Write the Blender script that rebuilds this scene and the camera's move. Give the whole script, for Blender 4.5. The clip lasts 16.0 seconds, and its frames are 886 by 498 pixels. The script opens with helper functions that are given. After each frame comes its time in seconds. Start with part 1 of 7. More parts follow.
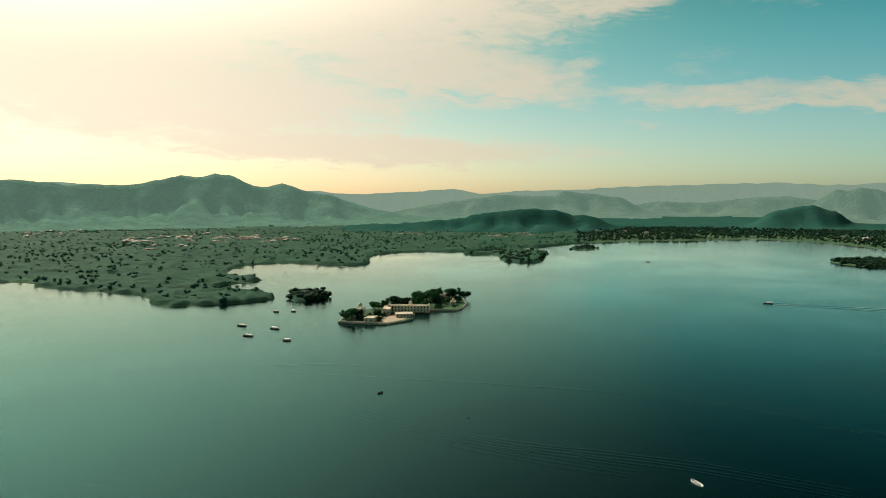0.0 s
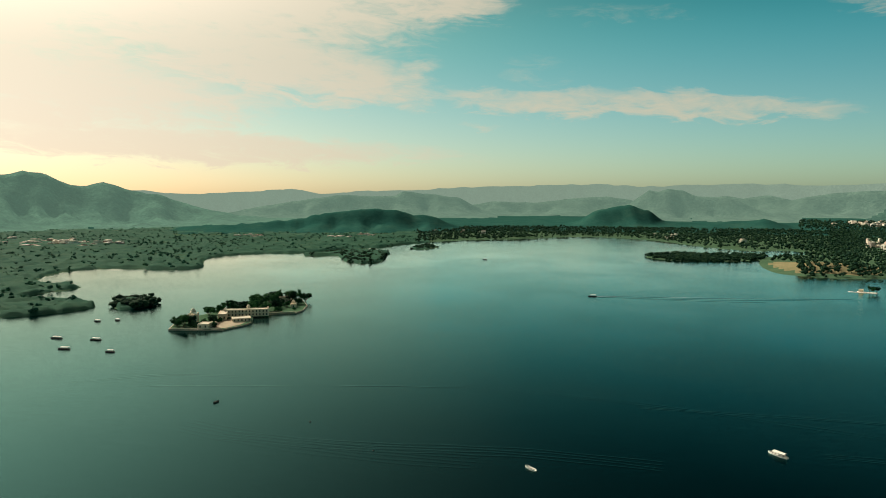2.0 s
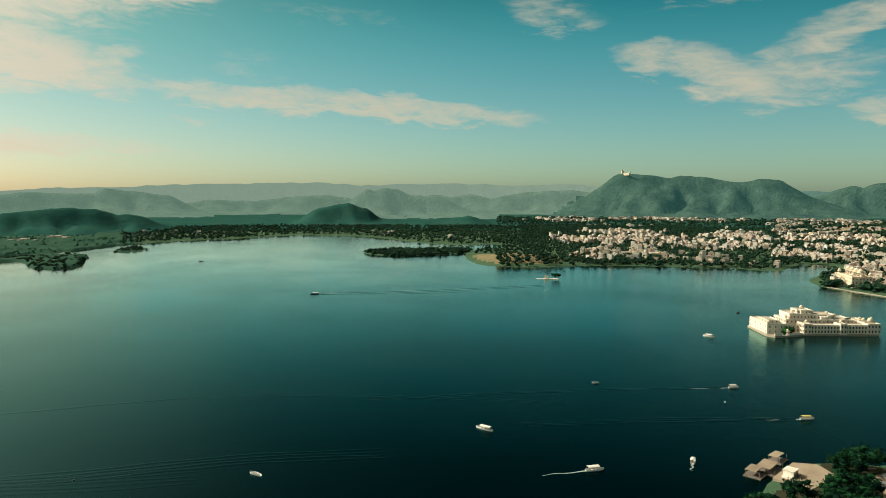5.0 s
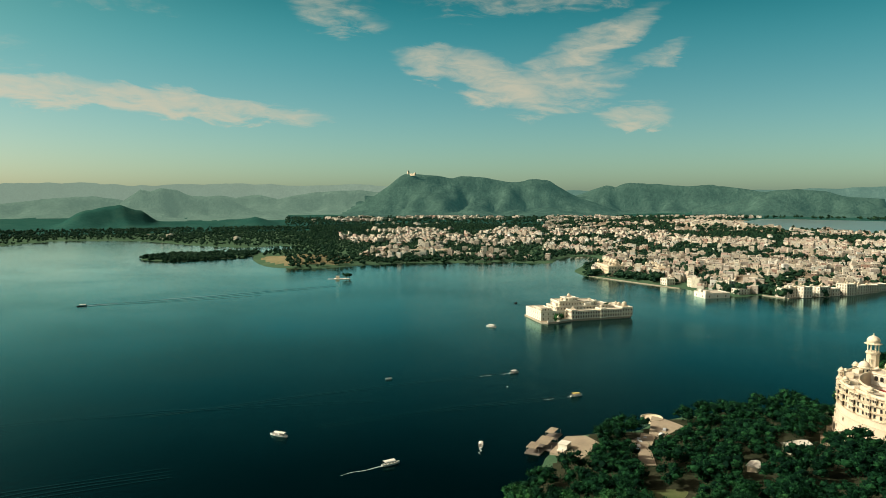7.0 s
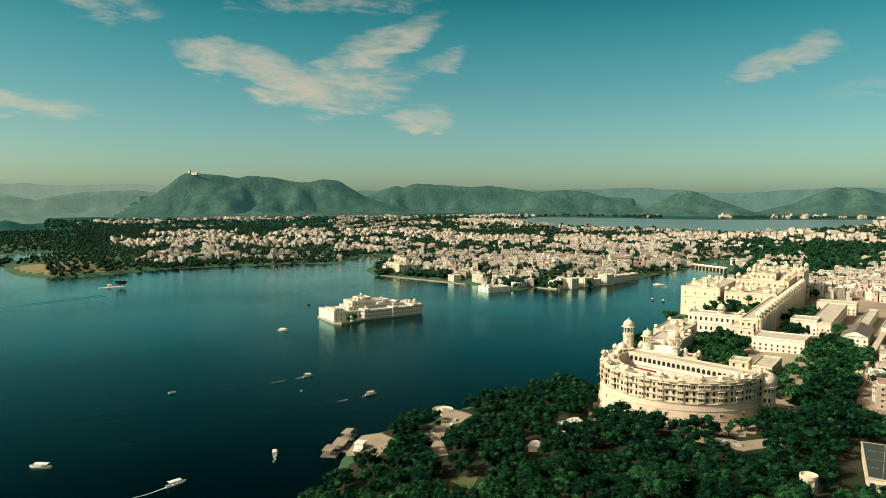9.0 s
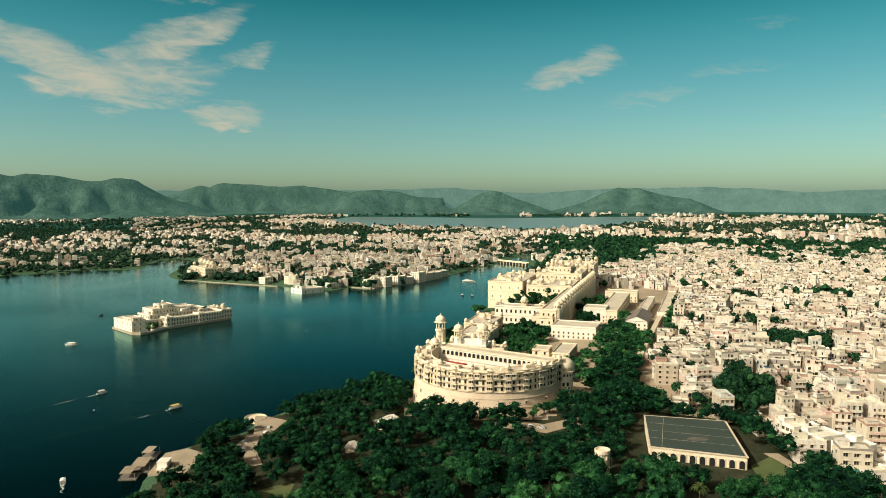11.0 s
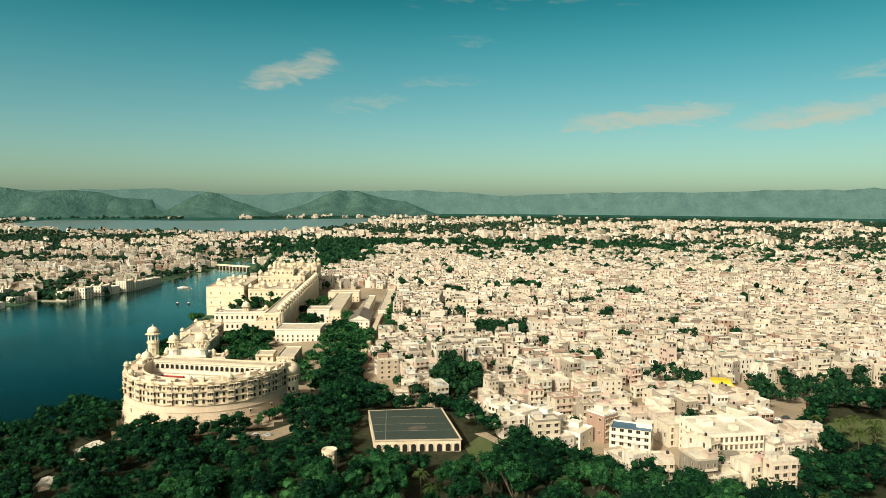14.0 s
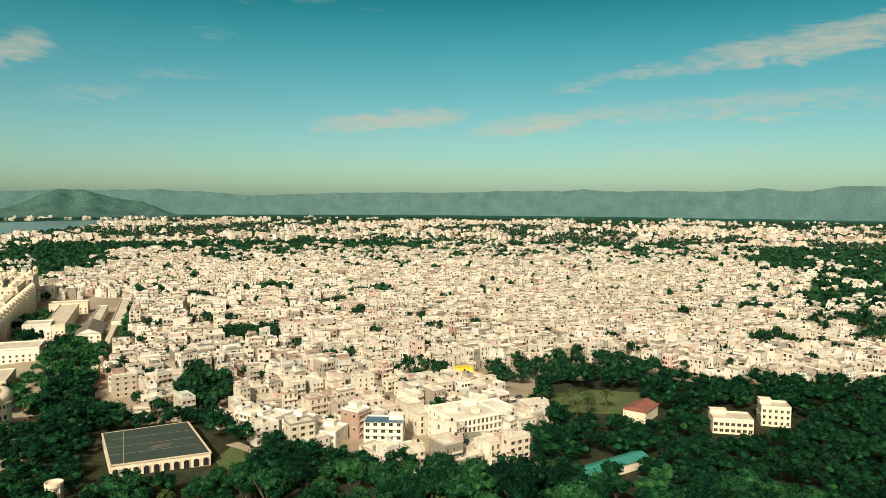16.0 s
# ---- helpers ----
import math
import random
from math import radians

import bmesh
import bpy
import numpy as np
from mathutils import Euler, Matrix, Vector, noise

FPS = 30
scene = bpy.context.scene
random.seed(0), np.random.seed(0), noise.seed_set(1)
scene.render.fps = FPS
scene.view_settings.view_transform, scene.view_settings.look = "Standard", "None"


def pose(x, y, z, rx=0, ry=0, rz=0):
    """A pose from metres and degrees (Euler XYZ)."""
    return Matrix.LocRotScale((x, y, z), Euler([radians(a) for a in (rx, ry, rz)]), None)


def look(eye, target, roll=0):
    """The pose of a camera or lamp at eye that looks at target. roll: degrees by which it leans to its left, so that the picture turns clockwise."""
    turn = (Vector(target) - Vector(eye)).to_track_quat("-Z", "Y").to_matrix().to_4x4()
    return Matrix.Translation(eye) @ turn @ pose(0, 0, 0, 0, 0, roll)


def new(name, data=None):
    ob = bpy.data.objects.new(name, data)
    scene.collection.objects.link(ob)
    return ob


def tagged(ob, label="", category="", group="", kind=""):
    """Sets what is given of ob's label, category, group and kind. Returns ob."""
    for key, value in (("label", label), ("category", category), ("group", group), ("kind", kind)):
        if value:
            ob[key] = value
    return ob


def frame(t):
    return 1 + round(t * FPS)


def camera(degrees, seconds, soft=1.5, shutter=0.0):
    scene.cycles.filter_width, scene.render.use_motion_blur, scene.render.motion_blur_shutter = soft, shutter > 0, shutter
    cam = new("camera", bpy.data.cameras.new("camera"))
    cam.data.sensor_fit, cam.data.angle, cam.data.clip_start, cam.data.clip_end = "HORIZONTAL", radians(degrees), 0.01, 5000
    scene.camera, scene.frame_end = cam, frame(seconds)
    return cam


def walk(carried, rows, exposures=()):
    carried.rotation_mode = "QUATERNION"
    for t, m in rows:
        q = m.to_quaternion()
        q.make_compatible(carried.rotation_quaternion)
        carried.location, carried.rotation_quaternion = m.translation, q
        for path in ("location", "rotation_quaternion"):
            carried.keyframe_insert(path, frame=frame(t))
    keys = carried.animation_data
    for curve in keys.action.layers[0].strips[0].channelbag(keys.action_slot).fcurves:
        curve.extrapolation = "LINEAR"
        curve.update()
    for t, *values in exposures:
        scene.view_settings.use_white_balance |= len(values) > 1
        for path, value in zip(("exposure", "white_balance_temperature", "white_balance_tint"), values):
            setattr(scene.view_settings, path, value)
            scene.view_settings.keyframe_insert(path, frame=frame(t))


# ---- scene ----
cam = camera(64.6, 16.0, soft=0.6)
PATH = [
    (0, (-2.202, -0.697, 129.86), (-2.644, 1.247, 129.708), -0.1),
    (0.5, (-1.886, -0.562, 129.858), (-2.223, 1.404, 129.706), -0.0),
    (1, (-1.632, -0.46, 129.852), (-1.858, 1.521, 129.7), -0.0),
    (1.5, (-1.37, -0.424, 129.829), (-1.481, 1.567, 129.676), -0.0),
    (2, (-1.042, -0.441, 129.794), (-1.039, 1.553, 129.642), -0.0),
    (2.5, (-0.694, -0.446, 129.762), (-0.568, 1.544, 129.609), 0.0),
    (3, (-0.449, -0.434, 129.739), (-0.202, 1.545, 129.587), 0.1),
    (3.5, (-0.318, -0.444, 129.725), (0.05, 1.516, 129.572), 0.1),
    (4, (-0.295, -0.48, 129.727), (0.202, 1.452, 129.573), 0.1),
    (6.3, (-0.82, -0.768, 129.921), (0.287, 0.89, 129.765), -0.0),
    (6.5, (-0.842, -0.773, 129.927), (0.314, 0.852, 129.771), -0.1),
    (7, (-0.816, -0.709, 129.952), (0.457, 0.825, 129.797), -0.1),
    (7.5, (-0.681, -0.553, 129.983), (0.703, 0.882, 129.827), -0.0),
    (8, (-0.425, -0.339, 130.004), (1.061, 0.99, 129.849), -0.1),
    (8.5, (-0.074, -0.081, 130.012), (1.505, 1.136, 129.856), -0.1),
    (9, (0.344, 0.152, 129.993), (2.009, 1.248, 129.838), -0.1),
    (11.3, (2.584, 0.782, 129.551), (4.499, 1.336, 129.396), -0.0),
    (11.5, (2.716, 0.826, 129.54), (4.644, 1.335, 129.386), 0.1),
    (12, (2.957, 0.885, 129.514), (4.914, 1.268, 129.36), 0.1),
    (12.5, (3.136, 0.913, 129.499), (5.114, 1.167, 129.348), 0.1),
    (13, (3.219, 0.914, 129.498), (5.21, 1.038, 129.347), 0.2),
    (13.5, (3.228, 0.892, 129.506), (5.223, 0.883, 129.357), 0.3),
    (14, (3.213, 0.892, 129.516), (5.202, 0.742, 129.367), 0.3),
    (14.5, (3.219, 0.874, 129.526), (5.19, 0.569, 129.376), 0.3),
    (15, (3.287, 0.775, 129.541), (5.224, 0.301, 129.392), 0.2),
    (15.5, (3.408, 0.612, 129.557), (5.294, -0.04, 129.411), 0.4),
    (16, (3.564, 0.451, 129.572), (5.38, -0.376, 129.427), 0.4),
]
walk(cam, [(t, look(e, a, r)) for t, e, a, r in PATH])
# ---- light ----
SUN_AZ, SUN_EL = -50.0, 36.0          # degrees clockwise from +y, and above the horizon


def heading(az, el=0.0):
    a, e = radians(az), radians(el)
    return Vector((math.sin(a) * math.cos(e), math.cos(a) * math.cos(e), math.sin(e)))


sun = new("sun", bpy.data.lights.new("sun", "SUN"))
sun.data.energy, sun.data.angle, sun.data.color = 4.75, radians(0.5), (1.0, 0.93, 0.74)
sun.matrix_world = look(heading(SUN_AZ, SUN_EL) * 900, (0, 0, 0))


class Nodes:
    """Short hand for node trees."""

    def __init__(self, tree):
        self.tree = tree
        self.tree.nodes.clear()

    def add(self, kind):
        return self.tree.nodes.new("ShaderNode" + kind)

    def link(self, a, b):
        self.tree.links.new(a, b)

    def put(self, socket, value):
        if isinstance(value, bpy.types.NodeSocket):
            self.link(value, socket)
        else:
            socket.default_value = value

    def math(self, op, a, b=0.0, c=0.0, clamp=False):
        n = self.add("Math")
        n.operation, n.use_clamp = op, clamp
        for s, v in zip(n.inputs, (a, b, c)):
            self.put(s, v)
        return n.outputs[0]

    def mix(self, f, a, b, blend="MIX"):
        n = self.add("Mix")
        n.data_type, n.blend_type = "RGBA", blend
        self.put(n.inputs[0], f)
        self.put(n.inputs[6], a)
        self.put(n.inputs[7], b)
        return n.outputs[2]

    def noise(self, vector, scale, detail=3.0, rough=0.55, distortion=0.0):
        n = self.add("TexNoise")
        if vector is not None:
            self.link(vector, n.inputs["Vector"])
        for key, v in (("Scale", scale), ("Detail", detail), ("Roughness", rough), ("Distortion", distortion)):
            n.inputs[key].default_value = v
        return n.outputs[0]

    def ramp(self, f, stops):
        n = self.add("ValToRGB")
        n.color_ramp.elements[0].position, n.color_ramp.elements[0].color = stops[0][0], (*stops[0][1], 1)
        n.color_ramp.elements[1].position, n.color_ramp.elements[1].color = stops[-1][0], (*stops[-1][1], 1)
        for p, c in stops[1:-1]:
            n.color_ramp.elements.new(p).color = (*c, 1)
        self.put(n.inputs[0], f)
        return n.outputs[0]

    def rng(self, v, a, b, c=0.0, d=1.0, smooth=True):
        n = self.add("MapRange")
        n.interpolation_type = "SMOOTHSTEP" if smooth else "LINEAR"
        for s, x in zip(n.inputs, (v, a, b, c, d)):
            self.put(s, x)
        return n.outputs[0]


world = bpy.data.worlds.new("sky")
scene.world = world
world.use_nodes = True
w = Nodes(world.node_tree)
sky = w.add("TexSky")
sky.sky_type, sky.sun_disc = "NISHITA", False
sky.sun_elevation, sky.sun_rotation = radians(SUN_EL), radians(SUN_AZ)
sky.altitude, sky.air_density, sky.dust_density, sky.ozone_density = 500, 1.0, 1.4, 1.5
way = w.add("TexCoord").outputs["Generated"]
sep = w.add("SeparateXYZ")
w.link(way, sep.inputs[0])
az_n = w.math("MULTIPLY", w.math("ARCTAN2", sep.outputs[0], sep.outputs[1]), 57.2958)
el_n = w.math("MULTIPLY", w.math("ARCSINE", sep.outputs[2]), 57.2958)
# cloud streaks: azimuth, elevation, half widths, slope, weight
CLOUDS = [(-50, 30, 30, 13, 0.0, 0.9), (-38, 13, 16, 5.5, 0.0, 1.4), (-20, 15.5, 16, 4.5, -0.05, 1.4), (-34, 7.5, 17, 3.0, 0.0, 1.4), (-15, 10.5, 12, 2.2, -0.14, 1.4),
          (-22, 3.8, 15, 1.1, -0.03, 1.4), (-6, 3.6, 8, 0.7, -0.05, 0.7), (-3, 16.2, 7, 2.2, -0.1, 1.3)]
CLOUDS += [(-5.5, 10.2, 1.5, 0.7, 0.0, 0.8), (-2.3, 9.6, 1.8, 1.0, 0.25, 0.85), (3.0, 7.6, 3.4, 0.85, 0.0, 0.85), (9.5, 7.3, 5.2, 0.95, 0.0, 1.0),
           (19.5, 6.9, 8.5, 0.9, -0.09, 1.0), (8.0, 10.0, 3.6, 1.0, 0.0, 0.35), (13.8, 13.9, 5.0, 0.7, -0.05, 0.35), (2.5, 5.6, 1.4, 0.35, 0.0, 0.5)]
CLOUDS += [(31.5, 14.0, 3.4, 1.3, -0.1, 0.6), (38.3, 10.5, 1.9, 1.3, 0.0, 0.9), (43.5, 8.9, 4.3, 1.8, -0.32, 1.0), (48.5, 8.3, 4.8, 1.8, 0.1, 0.8),
           (51.0, 11.3, 4.0, 1.3, 0.5, 0.85), (54.6, 6.0, 2.6, 0.8, 0.0, 0.85), (47.5, 15.3, 9.0, 1.3, 0.05, 0.5), (56.0, 10.5, 2.5, 0.7, 0.3, 0.6)]
CLOUDS += [(82.6, 9.9, 2.6, 1.0, 0.3, 0.75), (88.0, 7.5, 3.2, 0.6, 0.12, 0.42), (94.0, 9.2, 4.0, 0.5, 0.02, 0.35), (96.5, 12.4, 2.4, 0.4, 0.0, 0.35)]
CLOUDS += [(111.0, 6.2, 5.5, 0.75, 0.08, 0.85), (123.5, 6.2, 5.0, 0.7, 0.1, 0.75), (128.0, 9.5, 7.0, 0.55, 0.17, 0.5), (141.5, 11.2, 8.0, 1.0, 0.13, 0.85),
           (136.5, 7.0, 13.0, 0.9, 0.03, 0.6), (133.0, 3.5, 9.0, 0.7, 0.02, 0.4), (97.0, 15.4, 6.0, 0.6, 0.0, 0.3), (103.0, 15.3, 5.0, 0.4, -0.1, 0.3)]
warp = w.add("CombineXYZ")
w.link(w.math("ADD", w.math("MULTIPLY", az_n, 0.05), w.math("MULTIPLY", el_n, 0.035)), warp.inputs[0])
w.link(w.math("MULTIPLY", el_n, 0.17), warp.inputs[1])
wisp = w.noise(warp.outputs[0], 5.0, 6.0, 0.62, 0.7)
wide = w.noise(warp.outputs[0], 1.7, 3.0, 0.5, 0.4)
az_w = w.math("ADD", az_n, w.math("MULTIPLY_ADD", wide, 7.0, -3.5))
el_w = w.math("ADD", el_n, w.math("MULTIPLY_ADD", wisp, 3.0, -1.5))
cover = 0.0
for a, e, ra, re, slope, weight in CLOUDS:
    da = w.math("SUBTRACT", az_w, a)
    de = w.math("SUBTRACT", w.math("SUBTRACT", el_w, e), w.math("MULTIPLY", da, slope))
    d2 = w.math("ADD", w.math("POWER", w.math("ABSOLUTE", w.math("DIVIDE", da, ra)), 2.0), w.math("POWER", w.math("ABSOLUTE", w.math("DIVIDE", de, re)), 2.0))
    cover = w.math("MAXIMUM", cover, w.math("MULTIPLY", w.rng(d2, 0.0, 2.6, 1.0, 0.0), weight))
thread = w.noise(warp.outputs[0], 9.0, 7.0, 0.62, 1.0)
veil = w.math("ADD", w.math("MULTIPLY_ADD", wisp, 1.3, -0.65), w.math("MULTIPLY_ADD", thread, 1.0, -0.5))
puff = w.math("MULTIPLY", w.rng(w.math("ADD", cover, veil), 0.12, 1.4), w.rng(cover, 0.0, 0.5))
# glow of the air towards the sun
toward = w.add("VectorMath")
toward.operation = "DOT_PRODUCT"
w.link(way, toward.inputs[0])
toward.inputs[1].default_value = heading(SUN_AZ, 14)
glow = w.math("POWER", w.math("MAXIMUM", toward.outputs["Value"], 0.0), 3.2)
warmth = w.math("POWER", w.math("MAXIMUM", toward.outputs["Value"], 0.0), 1.6)
near_sun = w.add("VectorMath")
near_sun.operation = "DOT_PRODUCT"
w.link(way, near_sun.inputs[0])
near_sun.inputs[1].default_value = heading(SUN_AZ, SUN_EL)
# the sun's aureole, weakened low over the horizon by the thicker air
aureole = w.math("MULTIPLY", w.math("POWER", w.math("MAXIMUM", near_sun.outputs["Value"], 0.0), 8.0), w.rng(el_n, 9.0, 25.0, 5.0, 40.0))
low_tint = w.mix(warmth, (0.80, 1.07, 0.92, 1), (0.98, 0.80, 0.66, 1))
mid_tint = w.mix(warmth, (0.03, 0.90, 0.66, 1), (0.48, 0.84, 0.40, 1))
zenith = w.mix(glow, (0.005, 0.07, 0.08, 1), (0.9, 1.1, 0.75, 1))
high_tint = w.mix(w.rng(el_n, 10.0, 26.0), mid_tint, zenith)
tint = w.mix(w.rng(el_n, 0.0, 19.0), low_tint, high_tint)
dim = w.rng(toward.outputs["Value"], -0.6, 0.9, 0.88, 1.05)
shade = w.add("CombineColor")
for socket in shade.inputs:
    w.link(dim, socket)
grey = shade.outputs[0]
clear = w.mix(1.0, w.mix(1.0, sky.outputs[0], tint, "MULTIPLY"), grey, "MULTIPLY")
lit = w.mix(glow, (6.3, 5.6, 4.1, 1), (9.2, 7.5, 5.8, 1))
mixed = w.mix(w.math("MULTIPLY", puff, 0.8), clear, lit)
halo = w.add("VectorMath")
halo.operation = "SCALE"
halo.inputs[0].default_value = (1.0, 0.78, 0.60)
w.link(aureole, halo.inputs["Scale"])
mixed = w.mix(1.0, mixed, halo.outputs[0], "ADD")
bg = w.add("Background")
w.link(mixed, bg.inputs[0])
bg.inputs[1].default_value = 0.10
out = w.add("OutputWorld")
w.link(bg.outputs[0], out.inputs[0])

# ---- materials ----
def surface(name, colours, rough=0.85, scale=0.2, fine=2.0, bump=0.3, depth=0.15, island=0.0, rand=0.0, metal=0.0, spec=0.3):
    """A surface that runs over several colours at two scales, with relief; island or rand: how far single pieces differ."""
    m = bpy.data.materials.new(name)
    m.use_nodes = True
    n = Nodes(m.node_tree)
    at = n.add("NewGeometry").outputs["Position"]
    big, small = n.noise(at, scale, 4.0), n.noise(at, fine, 4.0, 0.65)
    f = n.math("MULTIPLY_ADD", small, 0.45, n.math("MULTIPLY", big, 0.55))
    if island:
        f = n.math("ADD", f, n.math("MULTIPLY_ADD", n.add("NewGeometry").outputs["Random Per Island"], island, -island / 2))
    if rand:
        f = n.math("ADD", f, n.math("MULTIPLY_ADD", n.add("ObjectInfo").outputs["Random"], rand, -rand / 2))
    k = len(colours) - 1
    base = n.ramp(f, [(0.28 + 0.44 * i / k, c) for i, c in enumerate(colours)])
    p = n.add("BsdfPrincipled")
    n.link(base, p.inputs["Base Color"])
    n.put(p.inputs["Roughness"], n.rng(small, 0.2, 0.8, max(rough - 0.12, 0.02), min(rough + 0.1, 1.0)))
    p.inputs["Metallic"].default_value = metal
    p.inputs["Specular IOR Level"].default_value = spec
    if bump:
        b = n.add("Bump")
        b.inputs["Strength"].default_value, b.inputs["Distance"].default_value = bump, depth
        n.link(small, b.inputs["Height"])
        n.link(b.outputs[0], p.inputs["Normal"])
    o = n.add("OutputMaterial")
    n.link(p.outputs[0], o.inputs[0])
    return m


def lake_material(name, body, still=(0.03, 0.07)):
    m = bpy.data.materials.new(name)
    m.use_nodes = True
    n = Nodes(m.node_tree)
    at = n.add("NewGeometry").outputs["Position"]
    stretch = n.add("Mapping")
    stretch.inputs["Scale"].default_value, stretch.inputs["Rotation"].default_value = (1.0, 2.2, 1.0), (0, 0, radians(25))
    n.link(at, stretch.inputs[0])
    calm = n.noise(at, 0.006, 3.0, 0.5, 0.6)
    ripple, swell = n.noise(stretch.outputs[0], 1.3, 3.0, 0.6), n.noise(stretch.outputs[0], 0.10, 2.0)
    depth = n.add("BsdfDiffuse")
    n.link(n.mix(calm, (*[v * 0.8 for v in body], 1), (*[v * 1.25 for v in body], 1)), depth.inputs["Color"])
    gloss = n.add("BsdfGlossy")
    n.put(gloss.inputs["Roughness"], n.rng(calm, 0.3, 0.7, *still))
    fresnel = n.add("Fresnel")
    fresnel.inputs["IOR"].default_value = 1.33
    p = n.add("MixShader")
    sheen = n.math("MINIMUM", n.math("MULTIPLY", n.math("POWER", fresnel.outputs[0], 1.72), 2.35), 0.95)
    n.link(sheen, p.inputs[0])
    n.link(n.mix(sheen, (0.34, 1.0, 0.98, 1), (0.98, 1.0, 0.90, 1)), gloss.inputs["Color"])
    n.link(depth.outputs[0], p.inputs[1])
    n.link(gloss.outputs[0], p.inputs[2])
    b = n.add("Bump")
    n.put(b.inputs["Strength"], n.rng(calm, 0.3, 0.7, 0.13, 0.24))
    b.inputs["Distance"].default_value = 0.35
    n.link(n.math("ADD", ripple, n.math("MULTIPLY", swell, 1.6)), b.inputs["Height"])
    n.link(b.outputs[0], gloss.inputs["Normal"])
    o = n.add("OutputMaterial")
    n.link(p.outputs[0], o.inputs[0])
    return m


def painted_haze_material(name, colour, glow):
    """Far hills; emission in their surface stands in for the haze before them."""
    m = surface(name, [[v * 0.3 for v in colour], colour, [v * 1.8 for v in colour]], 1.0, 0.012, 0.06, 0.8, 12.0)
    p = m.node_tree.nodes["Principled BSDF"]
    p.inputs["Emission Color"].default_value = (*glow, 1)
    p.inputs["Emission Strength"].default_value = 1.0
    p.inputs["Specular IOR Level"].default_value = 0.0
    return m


WATER = lake_material("lake_water", (0.0, 0.0028, 0.0034))
# body colour lightened in place of sky reflection on the far lake
FAR_WATER = lake_material("far_lake_water_painted_sheen", (0.03, 0.06, 0.06), (0.3, 0.35))
SCRUB = surface("scrub_ground", [(0.04, 0.085, 0.05), (0.06, 0.115, 0.066), (0.10, 0.145, 0.085)], 1.0, 0.02, 0.25, 0.3, 0.3, spec=0.0)
TOWN = surface("dusty_street_ground", [(0.20, 0.16, 0.11), (0.32, 0.26, 0.18), (0.42, 0.35, 0.25)], 0.9, 0.05, 0.7, 0.3)
EARTH = surface("dark_leaf_litter", [(0.018, 0.024, 0.014), (0.035, 0.04, 0.024), (0.075, 0.07, 0.045)], 1.0, 0.05, 0.5, 0.4, 0.3, spec=0.0)
DRY = surface("dry_grass_knoll", [(0.10, 0.12, 0.06), (0.20, 0.18, 0.10), (0.27, 0.22, 0.13)], 1.0, 0.04, 0.3, 0.4, 0.4, spec=0.0)
# no haze is built: the glow colours paint it onto the hills
HILL = painted_haze_material("wooded_hillside_painted_haze", (0.05, 0.10, 0.075), (0.075, 0.135, 0.10))
BARE = painted_haze_material("dry_rocky_hillside_painted_haze", (0.045, 0.078, 0.06), (0.015, 0.056, 0.049))
# dark woodland with the teal of haze mixed into its base colour
WOODED = surface("dark_wooded_hillside_painted_haze", [(0.012, 0.058, 0.050), (0.022, 0.082, 0.068), (0.042, 0.105, 0.08)], 1.0, 0.01, 0.07, 0.5, 3.0, spec=0.0)
# rim and ridges get haze painted as glow at three strengths
RIM = painted_haze_material("far_hills_painted_haze", (0.07, 0.09, 0.075), (0.21, 0.285, 0.22))
RIM_DIM = painted_haze_material("far_hills_painted_dim_haze", (0.04, 0.06, 0.05), (0.078, 0.165, 0.138))
RIDGE = painted_haze_material("hills_painted_thin_haze", (0.05, 0.075, 0.06), (0.10, 0.17, 0.128))

# ---- ground, lake and hills ----
WEST_SHORE = [(-2400, 300), (-1500, 820), (-890, 879), (-808, 855), (-715, 825), (-646, 817), (-587, 797), (-508, 723), (-476, 735), (-441, 752),
              (-417, 779), (-409, 814), (-443, 860), (-492, 873), (-544, 886), (-517, 951), (-512, 987), (-557, 1025), (-619, 1062), (-648, 1194),
              (-583, 1252), (-481, 1228), (-436, 1260), (-470, 1375), (-481, 1487), (-417, 1565), (-315, 1586), (-250, 1686), (-148, 1764), (-98, 1878)]
FAR_SHORE = [(51, 2025), (208, 2081), (300, 2130), (418, 2201), (545, 2130), (620, 2000), (655, 1790), (721, 1640), (810, 1640), (830, 1560),
             (730, 1500), (640, 1400), (600, 1320), (560, 1181), (578, 1127), (616, 1094), (678, 1080), (770, 1069), (850, 1015), (907, 966),
             (950, 960), (972, 900), (996, 880), (1061, 925), (1103, 938), (1167, 917), (1106, 855), (1015, 817), (925, 766)]
NORTH_SHORE = [(880, 704), (874, 643), (867, 575), (865, 526), (846, 488), (838, 440), (886, 426), (882, 390), (936, 371), (978, 353),
               (1030, 346), (1099, 336), (1164, 325), (1225, 312), (1400, 300), (1430, 272), (1300, 262), (1265, 250), (1187, 236), (1086, 230)]
EAST_SHORE = [(950, 218), (831, 205), (746, 200), (635, 196), (553, 186), (498, 178), (450, 168), (431, 172), (415, 190), (395, 205), (374, 214),
              (345, 224), (325, 222), (310, 226), (292, 236), (270, 230), (256, 228), (238, 214), (218, 208), (190, 190), (120, 110), (20, -60),
              (-300, -420), (-1500, -900), (-2400, -600)]
